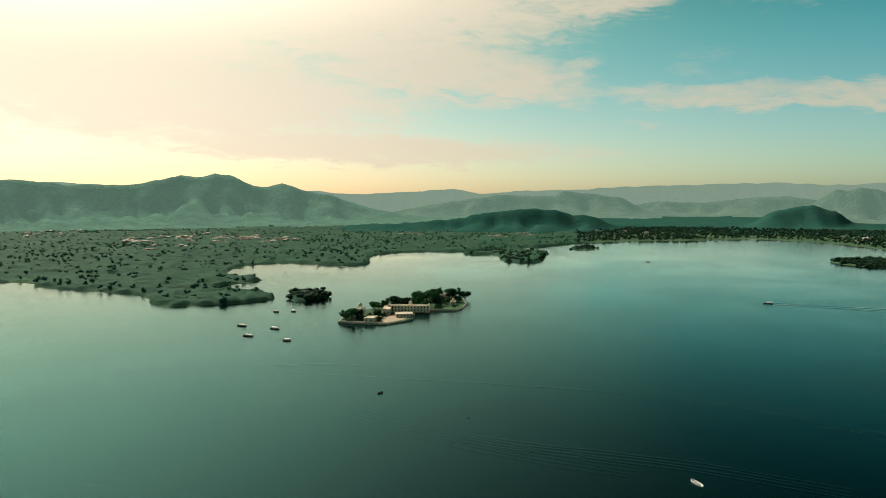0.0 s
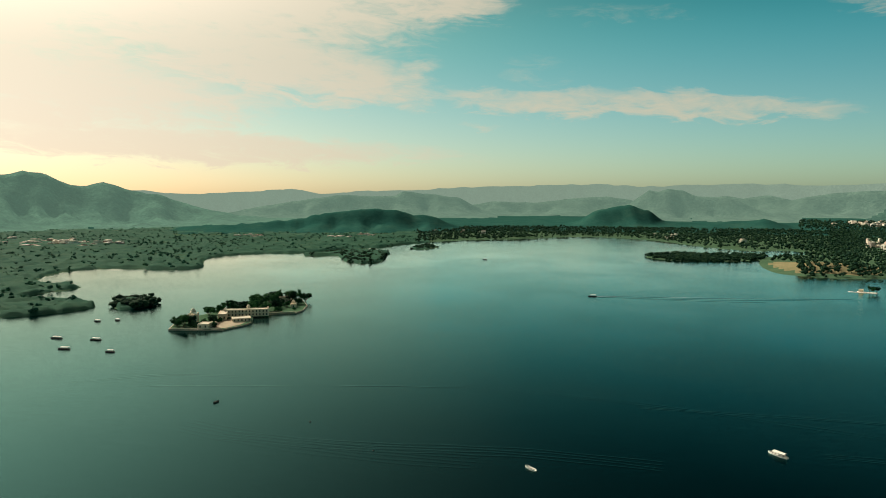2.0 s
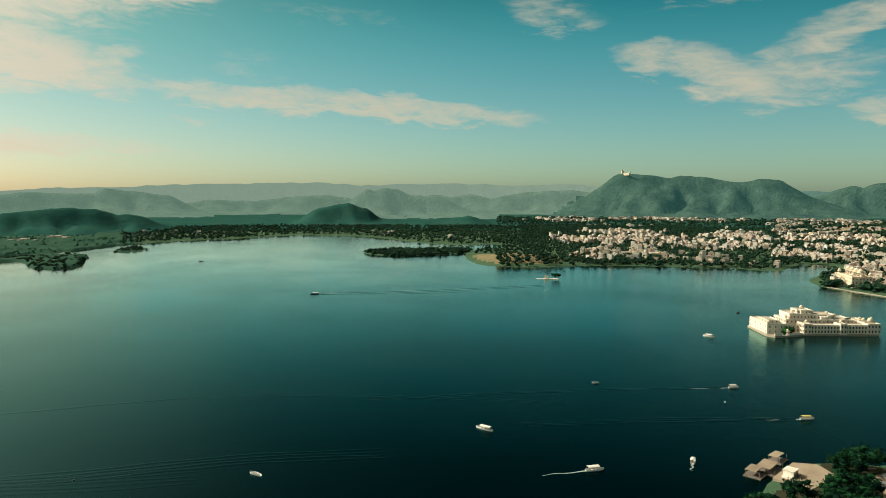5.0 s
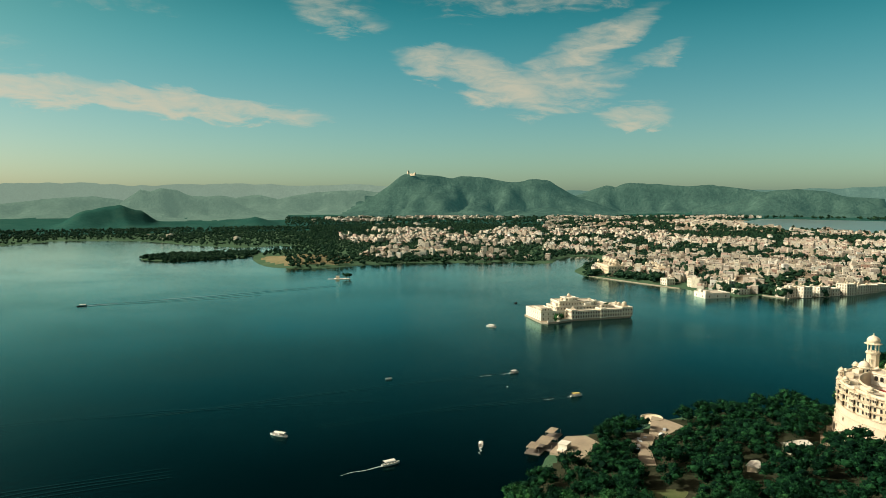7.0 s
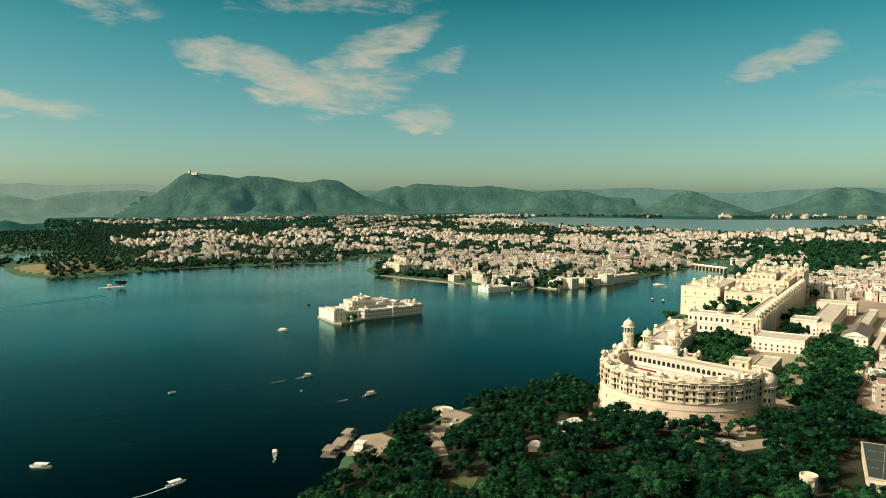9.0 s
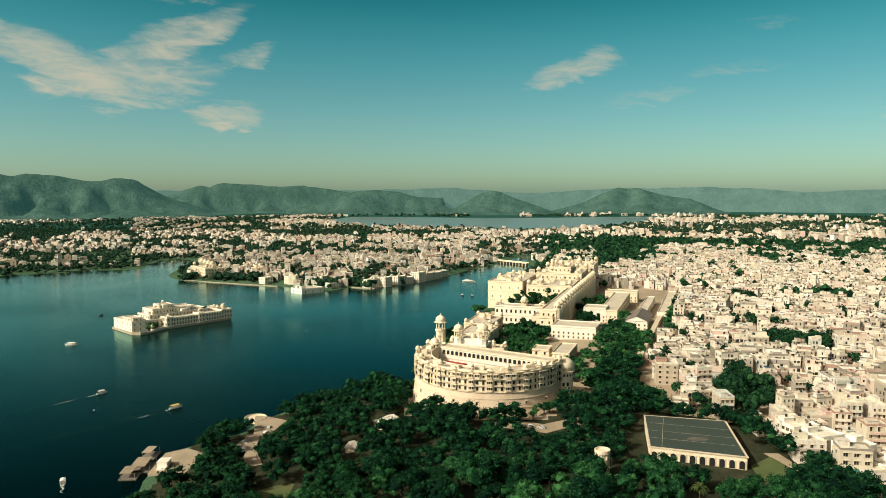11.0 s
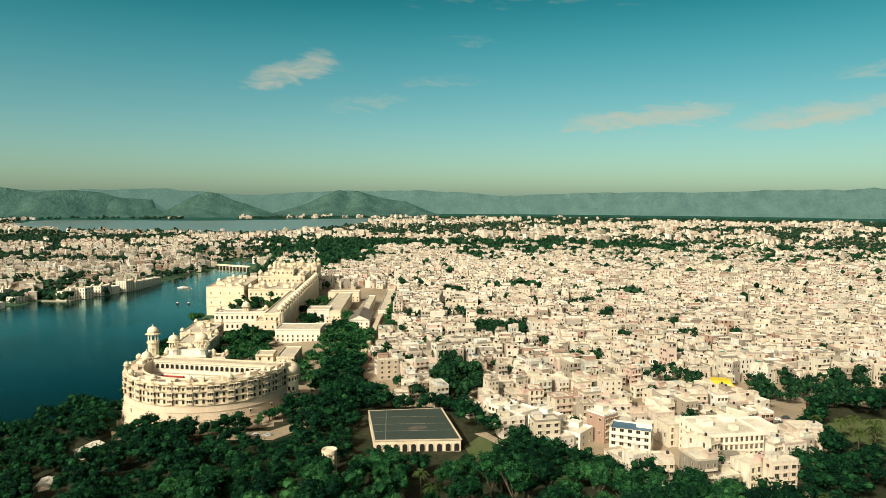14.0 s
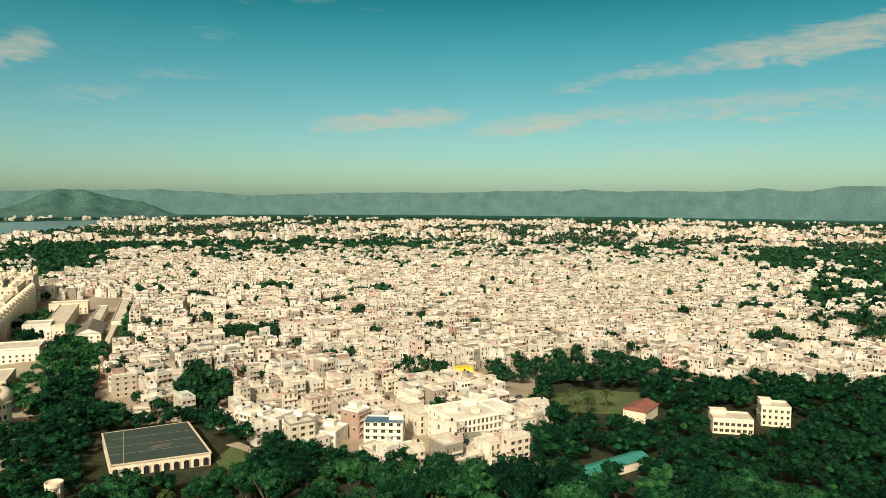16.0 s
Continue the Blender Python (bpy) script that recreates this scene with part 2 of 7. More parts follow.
ISLES = {
    "mangrove": [(-383, 810), (-362, 790), (-341, 829), (-372, 864), (-397, 848)],
    "reeds": [(-302, 1524), (-224, 1510), (-187, 1370), (-125, 1359), (-122, 1488), (-130, 1624), (-217, 1640), (-274, 1578)],
    "bar": [(-83, 1721), (-48, 1692), (-6, 1755), (-45, 1825)],
    "spit": [(430, 1486), (460, 1395), (542, 1378), (600, 1385), (677, 1440), (690, 1500), (606, 1520), (518, 1550)],
}
FATEH = [(3456, 1637), (3518, 1295), (3500, 927), (3656, 542), (3900, 136), (3700, 40), (3253, 100), (2749, 251), (2376, 353), (2285, 453),
         (2350, 600), (2400, 900), (2450, 1133), (2900, 1500), (3142, 1580)]


def rounded(points, closed=True, steps=4):
    """A soft curve through the points (Catmull-Rom)."""
    p = np.array(points, float)
    n, res = len(p), []
    for i in range(n if closed else n - 1):
        a, b, c, d = (p[(i + k) % n] if closed else p[min(max(i + k, 0), n - 1)] for k in (-1, 0, 1, 2))
        for s in range(steps):
            t = s / steps
            res.append(0.5 * (2 * b + (c - a) * t + (2 * a - 5 * b + 4 * c - d) * t * t + (3 * b - a - 3 * c + d) * t**3))
    return np.array(res)


def shore_distance(x, y, poly):
    """Signed distance to a closed outline; above nought inside."""
    best = np.full(x.shape, 1e12)
    inside = np.zeros(x.shape, bool)
    for (ax, ay), (bx, by) in zip(poly, np.roll(poly, -1, 0)):
        dx, dy = bx - ax, by - ay
        t = np.clip(((x - ax) * dx + (y - ay) * dy) / (dx * dx + dy * dy + 1e-9), 0, 1)
        best = np.minimum(best, (x - ax - t * dx) ** 2 + (y - ay - t * dy) ** 2)
        cross = (ay > y) != (by > y)
        inside ^= cross & (x < (bx - ax) * (y - ay) / (by - ay if by != ay else 1e-9) + ax)
    return np.sqrt(best) * np.where(inside, 1, -1)


def hash2(i, j, seed):
    v = np.sin(i * 127.1 + j * 311.7 + seed * 74.7) * 43758.5453
    return v - np.floor(v)


def grain(x, y, size, seed=0, octaves=3):
    """Soft value noise over the plan, about -1 to 1."""
    total, amp, norm = 0, 1.0, 0
    for o in range(octaves):
        u, v = x / size * 2**o, y / size * 2**o
        i, j = np.floor(u), np.floor(v)
        f, g = u - i, v - j
        f, g = f * f * (3 - 2 * f), g * g * (3 - 2 * g)
        a, b, c, d = hash2(i, j, seed + o), hash2(i + 1, j, seed + o), hash2(i, j + 1, seed + o), hash2(i + 1, j + 1, seed + o)
        total = total + amp * ((a * (1 - f) + b * f) * (1 - g) + (c * (1 - f) + d * f) * g)
        norm, amp = norm + amp, amp * 0.5
    return total / norm * 2 - 1


def step(v, a, b):
    t = np.clip((v - a) / (b - a), 0, 1)
    return t * t * (3 - 2 * t)


LAKE = rounded(WEST_SHORE + FAR_SHORE + NORTH_SHORE + EAST_SHORE, True, 3)
ISLE_LINES = [rounded(v) for v in ISLES.values()]
FATEH_LINE = rounded(FATEH)

# hills: crest distance, depth of the near slope, then azimuth and elevation of the skyline as seen from the lake, and the surface
EYE_Z = 129.8
HILLS = [
    (3600, 800, "HILL", [(-60, 0.6), (-50, 0.9), (-45, 1.08), (-44, 1.2), (-41, 0.83), (-37, 0.81), (-34.4, 1.29), (-33.2, 1.64), (-32, 1.44), (-30.7, 1.75),
                         (-29.5, 1.54), (-27.8, 0.71), (-26.7, 0.71), (-25.8, 1.03), (-23.9, 0.4), (-21.9, 0.04), (-19.4, -0.88), (-16.2, -1.54), (-12, -1.95)]),
    (2650, 330, "WOODED", [(-22, -2.8), (-19.4, -2.4), (-13.9, -2.1), (-11.1, -1.73), (-9.8, -1.41), (-7.5, -1.23), (-5.4, -0.95), (-3.6, -1.18), (-2.5, -1.54),
                         (-0.7, -1.62), (1.3, -2.64), (2, -2.8)]),
    (4350, 500, "RIDGE", [(-18, -1.5), (-13, -0.62), (-10.7, -0.26), (-8.4, 0.06), (-5.2, -0.04), (-3.6, -0.04), (-3.3, 0.37), (-1.2, 0.13), (1.5, -0.18), (3.2, -1.16), (4.5, -1.6)]),
    (3050, 300, "WOODED", [(9, -3.2), (10.1, -2.51), (12.4, -1.18), (13.6, -0.86), (14.9, -0.68), (16.5, -1.23), (17.5, -1.92), (19.8, -2.14), (24.7, -1.75), (26.3, -2.24), (28, -3.0)]),
    (4650, 350, "RIDGE", [(-1.1, -1.76), (1.5, -0.88), (4.2, -0.49), (7.8, -0.58), (10.6, -0.22), (13.3, -0.08), (15.2, -0.36), (16.5, -1.37)]),
    (4700, 350, "RIDGE", [(18.4, -1.36), (19.3, -0.31), (22.0, 0.01), (23.2, -0.22), (24.9, 0.06), (26.5, -0.3), (28.7, 0.15), (30.8, 0.32), (32.9, 0.4), (34.4, 0.23), (36.6, -0.63)]),
    (4000, 450, "RIDGE", [(13, -1.7), (14.1, -0.87), (15, -0.55), (16.4, 0.51), (17.1, 0.37), (17.8, 0.6), (18.9, 0.51), (19.8, 0.05), (22.3, -0.08), (23.1, -0.43), (24.5, -1.2), (27, -1.7)]),
    (4600, 750, "BARE", [(31, -1.5), (33.1, -0.69), (34.5, 0.22), (35.4, 0.9), (36.3, 1.68), (36.85, 1.86), (37.9, 1.77), (39.5, 1.58), (40.4, 1.4), (41.1, 1.63),
                         (43.2, 1.48), (45, 1.11), (45.9, 1.11), (46.8, 1.29), (48.2, 1.19), (49.1, 0.64), (50.2, -0.04), (52.2, -0.8), (54, -1.6)]),
    (4850, 350, "BARE", [(48, -1.2), (50, -0.26), (51.8, 0.41), (52.9, 0.76), (53.5, 0.58), (54.4, 0.93), (56.9, 0.74), (58.8, 0.56), (60.6, 0.67), (63.4, 0.24), (66, -0.1), (72, -0.4)]),
    (4300, 350, "BARE", [(59, -1.4), (61.1, -0.94), (63.3, -0.35), (64.7, 0.19), (66.3, 0.37), (68.3, 0.14), (70, -0.36), (71.4, -0.8), (73, -1.4)]),
    (4200, 330, "BARE", [(71.5, -1.7), (72.4, -1.4), (73.8, -0.69), (74.7, -0.15), (75.85, 0.22), (76.7, -0.01), (77.9, -0.51), (79.7, -1.15), (81, -1.6)]),
    (4400, 380, "BARE", [(80, -1.65), (83, -0.82), (84.5, -0.13), (85.5, 0.33), (85.9, 0.47), (86.6, 0.29), (87.3, 0.38), (88.2, 0.11), (89.6, -0.26), (91.2, -0.48), (92.5, -1.0), (94, -1.6)]),
]
RIM_LINE = [(-70, 0.8), (-45, 1.0), (-41.6, 1.03), (-34, 0.53), (-23, 0.4), (-20.3, 0.1), (-16.7, 0.21), (-12, 0.52), (-9.8, 0.15), (-6, 0.37), (-1.6, 0.42), (-0.3, 0.63),
            (5.7, 0.75), (12.8, 0.93), (16, 0.7), (22.7, 0.9), (29, 0.72), (33.5, 0.84), (37, 0.5), (50, 0.3), (61, 0.27), (68.5, 0.38)]
RIM_LINE += [(72.5, 0.53), (75, 0.31), (78.8, 0.05), (85, 0.4), (92.5, 0.5), (96, 0.34), (99, 0.05), (104, 0.3), (110.6, 0.45), (114, 0.4), (118, 0.5), (118.9, 0.68), (121, 0.6),
             (124, 0.62), (126, 0.76), (129, 0.55), (131, 0.7), (134, 0.6), (137, 0.7), (139.3, 0.9), (141.2, 0.62), (144, 1.0), (147, 1.0), (160, 0.7), (290, 0.8)]


def plain_height(x, y):
    """The land without its hills."""
    dl = shore_distance(x, y, LAKE)
    for isle in ISLE_LINES:
        dl = np.where(dl > 0, np.minimum(dl, -shore_distance(x, y, isle)), dl)
    dl = -dl + 3.0 * grain(x, y, 22, 5)
    az, r = np.degrees(np.arctan2(x, y)), np.hypot(x, y)
    h = np.clip(dl * 0.14, -4, 1.3)
    bank = step(az, 48, 62)                    # the town bank is higher than the marshes in the west
    near = step(az, 62, 74) * step(r, 900, 700)
    h = h + step(dl, 4, 160) * (2.0 + 7.0 * bank) + step(dl, 0, 45) * near * 4.0
    h = h + step(dl, 10, 250) * 1.2 * grain(x, y, 160, 9)
    df = shore_distance(x, y, FATEH_LINE)
    h = np.where(df > -80, np.minimum(h, 9 - (df + 30) * 0.05), h)
    h = np.where(df > 0, np.minimum(h, 5.5), h)
    knoll = np.exp(-(((x - 655) / 62) ** 2 + ((y - 1215) / 75) ** 2))
    return h + 12 * knoll * step(dl, 0, 40), dl


def hill_height(az, r, x, y):
    best, kind = np.zeros(az.shape), np.full(az.shape, -1)
    rough = grain(x, y, 260, 21, 4)
    gully = 1 - np.abs(grain(np.radians(az) * 3900 + 90 * rough, r * 0.38 + 50 * rough, 170, 33, 4))       # spurs and gullies run downhill
    for k, (crest, depth, _, line) in enumerate(HILLS):
        a, e = np.array(line).T
        top = np.maximum(EYE_Z + crest * np.tan(np.radians(np.interp(az, a, e, -3, -3))) - 3, 0)
        top = top + np.where(top > 20, 5.5 * grain(az * 40, az * 0 + k, 22, k, 4), 0)
        u = (r - (crest - depth)) / depth
        rise = np.where(u < 1, np.clip(u, 0, 1) ** 1.3, np.clip(1 - (u - 1) * depth / 500, 0, 1))
        h = top * rise
        h = h * np.where(u < 1, 1 - 0.85 * gully**2 * np.clip((1 - u) * 3.4, 0, 1) + 0.3 * rough * np.clip((1 - u) * 3, 0, 1), 1)
        kind = np.where(h > np.maximum(best, 1), k, kind)
        best = np.maximum(best, h)
    return best, kind


def grid_mesh(name, xs, ys, zs, mats, face_kind=None, wrap=True):
    rows, cols = xs.shape
    verts = np.stack([xs, ys, zs], -1).reshape(-1, 3)
    i, j = np.meshgrid(np.arange(rows - 1), np.arange(cols if wrap else cols - 1), indexing="ij")
    j2 = (j + 1) % cols
    faces = np.stack([i * cols + j, i * cols + j2, (i + 1) * cols + j2, (i + 1) * cols + j], -1).reshape(-1, 4)[:, ::-1]
    return quick_mesh(name, verts, faces, mats, None if face_kind is None else face_kind[:-1, :].reshape(-1) if wrap else face_kind[:-1, :-1].reshape(-1), True)


def quick_mesh(name, verts, faces, mats, kinds=None, smooth=False):
    me = bpy.data.meshes.new(name)
    n, k = len(faces), faces.shape[1]
    me.vertices.add(len(verts))
    me.vertices.foreach_set("co", np.asarray(verts, np.float32).ravel())
    me.loops.add(n * k)
    me.loops.foreach_set("vertex_index", np.asarray(faces, np.int32).ravel())
    me.polygons.add(n)
    me.polygons.foreach_set("loop_start", np.arange(0, n * k, k, dtype=np.int32))
    for m in mats:
        me.materials.append(m)
    if kinds is not None:
        me.polygons.foreach_set("material_index", np.asarray(kinds, np.int32))
    me.polygons.foreach_set("use_smooth", np.full(n, smooth))
    me.update(calc_edges=True)
    me.validate()
    return me


azs = np.radians(np.concatenate([np.arange(-52, 152, 0.36), np.arange(152, 308, 3.0)]))
rs = np.concatenate([[0.5, 30], 60 * 1.019 ** np.arange(0, 240)])
rs = np.concatenate([rs[rs < 2300], np.arange(2310, 4950, 30.0)])
AZ, RR = np.meshgrid(azs, rs)
GX, GY = RR * np.sin(AZ), RR * np.cos(AZ)
base_h, _ = plain_height(GX, GY)
deg = np.degrees(AZ)
rise_h, rise_k = hill_height(np.where(deg > 200, deg - 360, deg), RR, GX, GY)
GZ = base_h + rise_h
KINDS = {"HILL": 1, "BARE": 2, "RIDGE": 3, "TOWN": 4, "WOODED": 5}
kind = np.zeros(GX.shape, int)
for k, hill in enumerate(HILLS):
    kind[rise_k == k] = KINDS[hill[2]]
WOOD = [(196, 196), (238, 214), (262, 222), (292, 230), (345, 219), (395, 199), (425, 170), (420, 158), (352, 140), (344, 100), (350, 62), (385, 44), (470, 42), (476, 24),
        (440, 18), (394, 14), (374, -8), (376, -36), (352, -40), (312, -62), (278, -94), (250, -132), (252, -158), (284, -178), (300, -196), (340, -208), (372, -230), (352, -300), (318, -331),
        (292, -389), (264, -450), (205, -430), (150, -260), (150, -60), (150, 100)]
town = (kind == 0) & (deg > 52) & (deg < 152) & (RR > 200) & (RR < 3500) & (base_h > 2.2) & (shore_distance(GX, GY, np.array(WOOD, float)) < 0)
kind[town] = 4
kind[(kind == 0) & (RR > 200) & (RR < 620) & (deg > 40) & (deg < 152) & (base_h > 0.6)] = 7
kind[(kind == 0) & (RR > 2500)] = 5
kind[(np.hypot((GX - 655) / 62, (GY - 1215) / 75) + 0.25 * grain(GX, GY, 30, 8) < 1.45) & (base_h > 1.6)] = 6
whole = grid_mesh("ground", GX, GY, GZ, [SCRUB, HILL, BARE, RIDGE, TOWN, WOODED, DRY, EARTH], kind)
ground = new("ground", whole)
tagged(ground, "dry green lake shore, dusty town ground and wooded hills", "ground", kind="structure")

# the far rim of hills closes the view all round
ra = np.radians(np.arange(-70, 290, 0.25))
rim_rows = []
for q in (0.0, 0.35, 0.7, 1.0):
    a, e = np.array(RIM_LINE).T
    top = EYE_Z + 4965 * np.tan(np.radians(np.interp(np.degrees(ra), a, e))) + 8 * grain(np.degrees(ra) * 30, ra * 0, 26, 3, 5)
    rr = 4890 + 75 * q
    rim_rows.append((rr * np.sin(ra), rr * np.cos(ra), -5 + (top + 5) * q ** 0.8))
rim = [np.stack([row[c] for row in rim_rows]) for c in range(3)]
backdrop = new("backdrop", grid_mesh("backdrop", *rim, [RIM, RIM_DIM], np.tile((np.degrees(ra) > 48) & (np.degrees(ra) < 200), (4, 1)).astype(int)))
tagged(backdrop, "far hills on the horizon, paled by a painted haze glow", "hills", kind="structure")


def sheet(name, line, z, mat, label):
    bm = bmesh.new()
    bm.faces.new([bm.verts.new((x, y, z)) for x, y in line])
    bmesh.ops.triangulate(bm, faces=bm.faces[:])
    me = bpy.data.meshes.new(name)
    bm.to_mesh(me)
    bm.free()
    me.materials.append(mat)
    ob = new(name, me)
    if me.polygons[0].normal.z < 0:
        me.flip_normals()
    return tagged(ob, label, "lake", kind="structure")


sheet("water", [(4000 * math.sin(a), 4000 * math.cos(a)) for a in np.linspace(0, 2 * math.pi, 96, endpoint=False)], 0.0, WATER, "calm dark teal lake with fine ripples and sky sheen")
sheet("water_far", [tuple(p) for p in FATEH_LINE], 7.0, FAR_WATER, "distant lake below bare hills, paled by a painted sky sheen")


class Land:
    """Height of the ground below a place."""

    def __init__(self):
        self.memo = {}

    def __call__(self, x, y):
        key = (round(x, 1), round(y, 1))
        if key not in self.memo:
            self.memo[key] = float(plain_height(np.array([x], float), np.array([y], float))[0][0])
        return self.memo[key]


land = Land()

# ---- building kit ----
WALL = surface("lime_washed_palace_stone", [(0.60, 0.49, 0.35), (0.73, 0.62, 0.46), (0.80, 0.71, 0.56)], 0.9, 0.12, 0.9, 0.25, 0.06, spec=0.2)
WALL_PINK = surface("faded_pink_cream_plaster", [(0.52, 0.40, 0.29), (0.66, 0.53, 0.40), (0.74, 0.62, 0.48)], 0.9, 0.08, 0.9, 0.3, 0.06, spec=0.2)
WALL_WHITE = surface("white_lime_plaster", [(0.60, 0.56, 0.47), (0.74, 0.70, 0.60), (0.82, 0.79, 0.70)], 0.85, 0.1, 0.8, 0.2, 0.05, spec=0.2)
TRIM = surface("weathered_cornice_stone", [(0.42, 0.34, 0.24), (0.58, 0.49, 0.36), (0.68, 0.59, 0.45)], 0.9, 0.3, 1.5, 0.3, 0.05, spec=0.2)
ROOF = surface("grey_roof_screed", [(0.36, 0.31, 0.24), (0.52, 0.46, 0.36), (0.66, 0.60, 0.49)], 0.95, 0.15, 1.0, 0.3, 0.05)
DARK = surface("dark_window_opening", [(0.012, 0.014, 0.014), (0.03, 0.03, 0.028)], 0.35, 0.5, 3.0, 0.0)
SLATE = surface("dark_court_surfacing", [(0.028, 0.045, 0.036), (0.04, 0.058, 0.048), (0.055, 0.07, 0.058)], 0.8, 0.06, 0.8, 0.1, 0.02)
WORN = surface("scuffed_court_surfacing", [(0.05, 0.06, 0.05), (0.11, 0.10, 0.08), (0.20, 0.17, 0.13)], 0.9, 0.3, 1.5, 0.1, 0.02)
STONE = surface("rough_quay_stone", [(0.22, 0.19, 0.14), (0.34, 0.29, 0.22), (0.44, 0.38, 0.29)], 0.95, 0.25, 1.2, 0.6, 0.15)
LAWN = surface("mown_lawn", [(0.045, 0.075, 0.022), (0.075, 0.105, 0.035), (0.14, 0.14, 0.06)], 0.95, 0.08, 1.5, 0.4, 0.05)
PAVING = surface("sandy_paving", [(0.22, 0.18, 0.13), (0.33, 0.27, 0.19), (0.42, 0.35, 0.25)], 0.95, 0.1, 1.0, 0.3, 0.05)
HEDGE = surface("clipped_hedge", [(0.02, 0.035, 0.012), (0.04, 0.065, 0.02), (0.06, 0.09, 0.03)], 0.95, 0.6, 3.0, 0.9, 0.3)
METAL = surface("rusty_sheet_roof", [(0.10, 0.085, 0.07), (0.17, 0.145, 0.12), (0.24, 0.2, 0.17)], 0.75, 0.2, 1.5, 0.3, 0.05)
RUST = surface("red_brown_sheet_roof", [(0.16, 0.06, 0.045), (0.24, 0.09, 0.065), (0.30, 0.14, 0.10)], 0.7, 0.3, 1.5, 0.3, 0.04)
RED = surface("faded_red_cloth", [(0.25, 0.035, 0.03), (0.38, 0.06, 0.05)], 0.9, 0.5, 2.0, 0.2, 0.02)


class Solid:
    """Gathers simple solids into one mesh; every face keeps a material slot."""

    def __init__(self):
        self.v, self.f, self.k, self.s = [], [], [], []

    def add(self, verts, faces, slot=0, smooth=False):
        n = len(self.v)
        self.v += [tuple(p) for p in verts]
        self.f += [tuple(i + n for i in f) for f in faces]
        self.k += [slot] * len(faces)
        self.s += [smooth] * len(faces)
        return self

    def box(self, x, y, z, sx, sy, h, rot=0.0, slot=0, taper=1.0):
        """A block centred on x, y that stands on z."""
        c, s = math.cos(radians(rot)), math.sin(radians(rot))
        pts = []
        for zz, q in ((z, 1.0), (z + h, taper)):
            for a, b in ((-1, -1), (1, -1), (1, 1), (-1, 1)):
                u, v = a * sx / 2 * q, b * sy / 2 * q
                pts.append((x + u * c - v * s, y + u * s + v * c, zz))
        return self.add(pts, [(3, 2, 1, 0), (4, 5, 6, 7), (0, 1, 5, 4), (1, 2, 6, 5), (2, 3, 7, 6), (3, 0, 4, 7)], slot)

    def lathe(self, x, y, profile, n=12, slot=0, smooth=True, ribs=0.0, a0=0.0):
        """A turned solid from rows of radius and height."""
        pts, faces = [], []
        for r, z in profile:
            for i in range(n):
                a = 2 * math.pi * i / n + a0
                rr = r * (1 - ribs * (i % 2))
                pts.append((x + rr * math.cos(a), y + rr * math.sin(a), z))
        for k in range(len(profile) - 1):
            faces += [(k * n + i, k * n + (i + 1) % n, (k + 1) * n + (i + 1) % n, (k + 1) * n + i) for i in range(n)]
        faces.append(tuple(range((len(profile) - 1) * n, len(profile) * n)))
        return self.add(pts, faces, slot, smooth)

    def arc(self, r_in, r_out, z0, z1, a0, a1, n=48, slot=0, batter=0.0):
        """A curved wall round the origin between two angles in degrees."""
        pts, faces = [], []
        for i in range(n + 1):
            a = radians(a0 + (a1 - a0) * i / n)
            c, s = math.cos(a), math.sin(a)
            pts += [(r_in * c, r_in * s, z0), ((r_out + batter) * c, (r_out + batter) * s, z0), (r_out * c, r_out * s, z1), (r_in * c, r_in * s, z1)]
        for i in range(n):
            p, q = i * 4, i * 4 + 4
            faces += [(p + 1, q + 1, q + 2, p + 2), (p + 2, q + 2, q + 3, p + 3), (p + 3, q + 3, q, p), (p, q, q + 1, p + 1)]
        faces += [(0, 1, 2, 3), tuple(n * 4 + i for i in (3, 2, 1, 0))]
        return self.add(pts, faces, slot)

    def ring(self, x, y, z, sx, sy, h, t=0.3, rot=0.0, slot=0):
        """Four low walls round a flat roof."""
        c, s = math.cos(radians(rot)), math.sin(radians(rot))
        for a, b, lx, ly in ((0, -1, sx, t), (0, 1, sx, t), (-1, 0, t, sy - 2 * t), (1, 0, t, sy - 2 * t)):
            u, v = a * (sx - t) / 2, b * (sy - t) / 2
            self.box(x + u * c - v * s, y + u * s + v * c, z, lx, ly, h, rot, slot)
        return self

    def mesh(self, name, mats):
        me = bpy.data.meshes.new(name)
        me.from_pydata(self.v, [], self.f)
        for m in mats:
            me.materials.append(m)
        me.polygons.foreach_set("material_index", self.k)
        me.polygons.foreach_set("use_smooth", self.s)
        me.update()
        return me


def thing(name, place, rot=0.0, label="", category="", group=""):
    ob = new(name)
    ob.empty_display_size = 0.5
    ob.matrix_basis = pose(*place, 0, 0, rot)
    return tagged(ob, label, category, group)


def part(name, solid, mats, parent, label="", at=None, rot=0.0, scale=1.0):
    me = solid if isinstance(solid, bpy.types.Mesh) else solid.mesh(name, mats if isinstance(mats, (list, tuple)) else [mats])
    ob = new(name, me)
    ob.parent = parent
    if at is not None:
        ob.matrix_basis = pose(*at, 0, 0, rot) @ Matrix.Diagonal((scale, scale, scale, 1) if isinstance(scale, (int, float)) else (*scale, 1))
    return tagged(ob, label)


def onion(r, h, z=0.0, rise=0.0):
    """The outline of a slightly swelling dome with a spike."""
    rows = [(r * 1.0, 0), (r * 1.04, h * 0.16), (r * 1.0, h * 0.36), (r * 0.86, h * 0.58), (r * 0.6, h * 0.8), (r * 0.3, h * 0.94), (r * 0.1, h * 1.02), (r * 0.07, h * 1.2), (r * 0.12, h * 1.25), (0.01, h * 1.42)]
    return [(a, z + b) for a, b in rows]


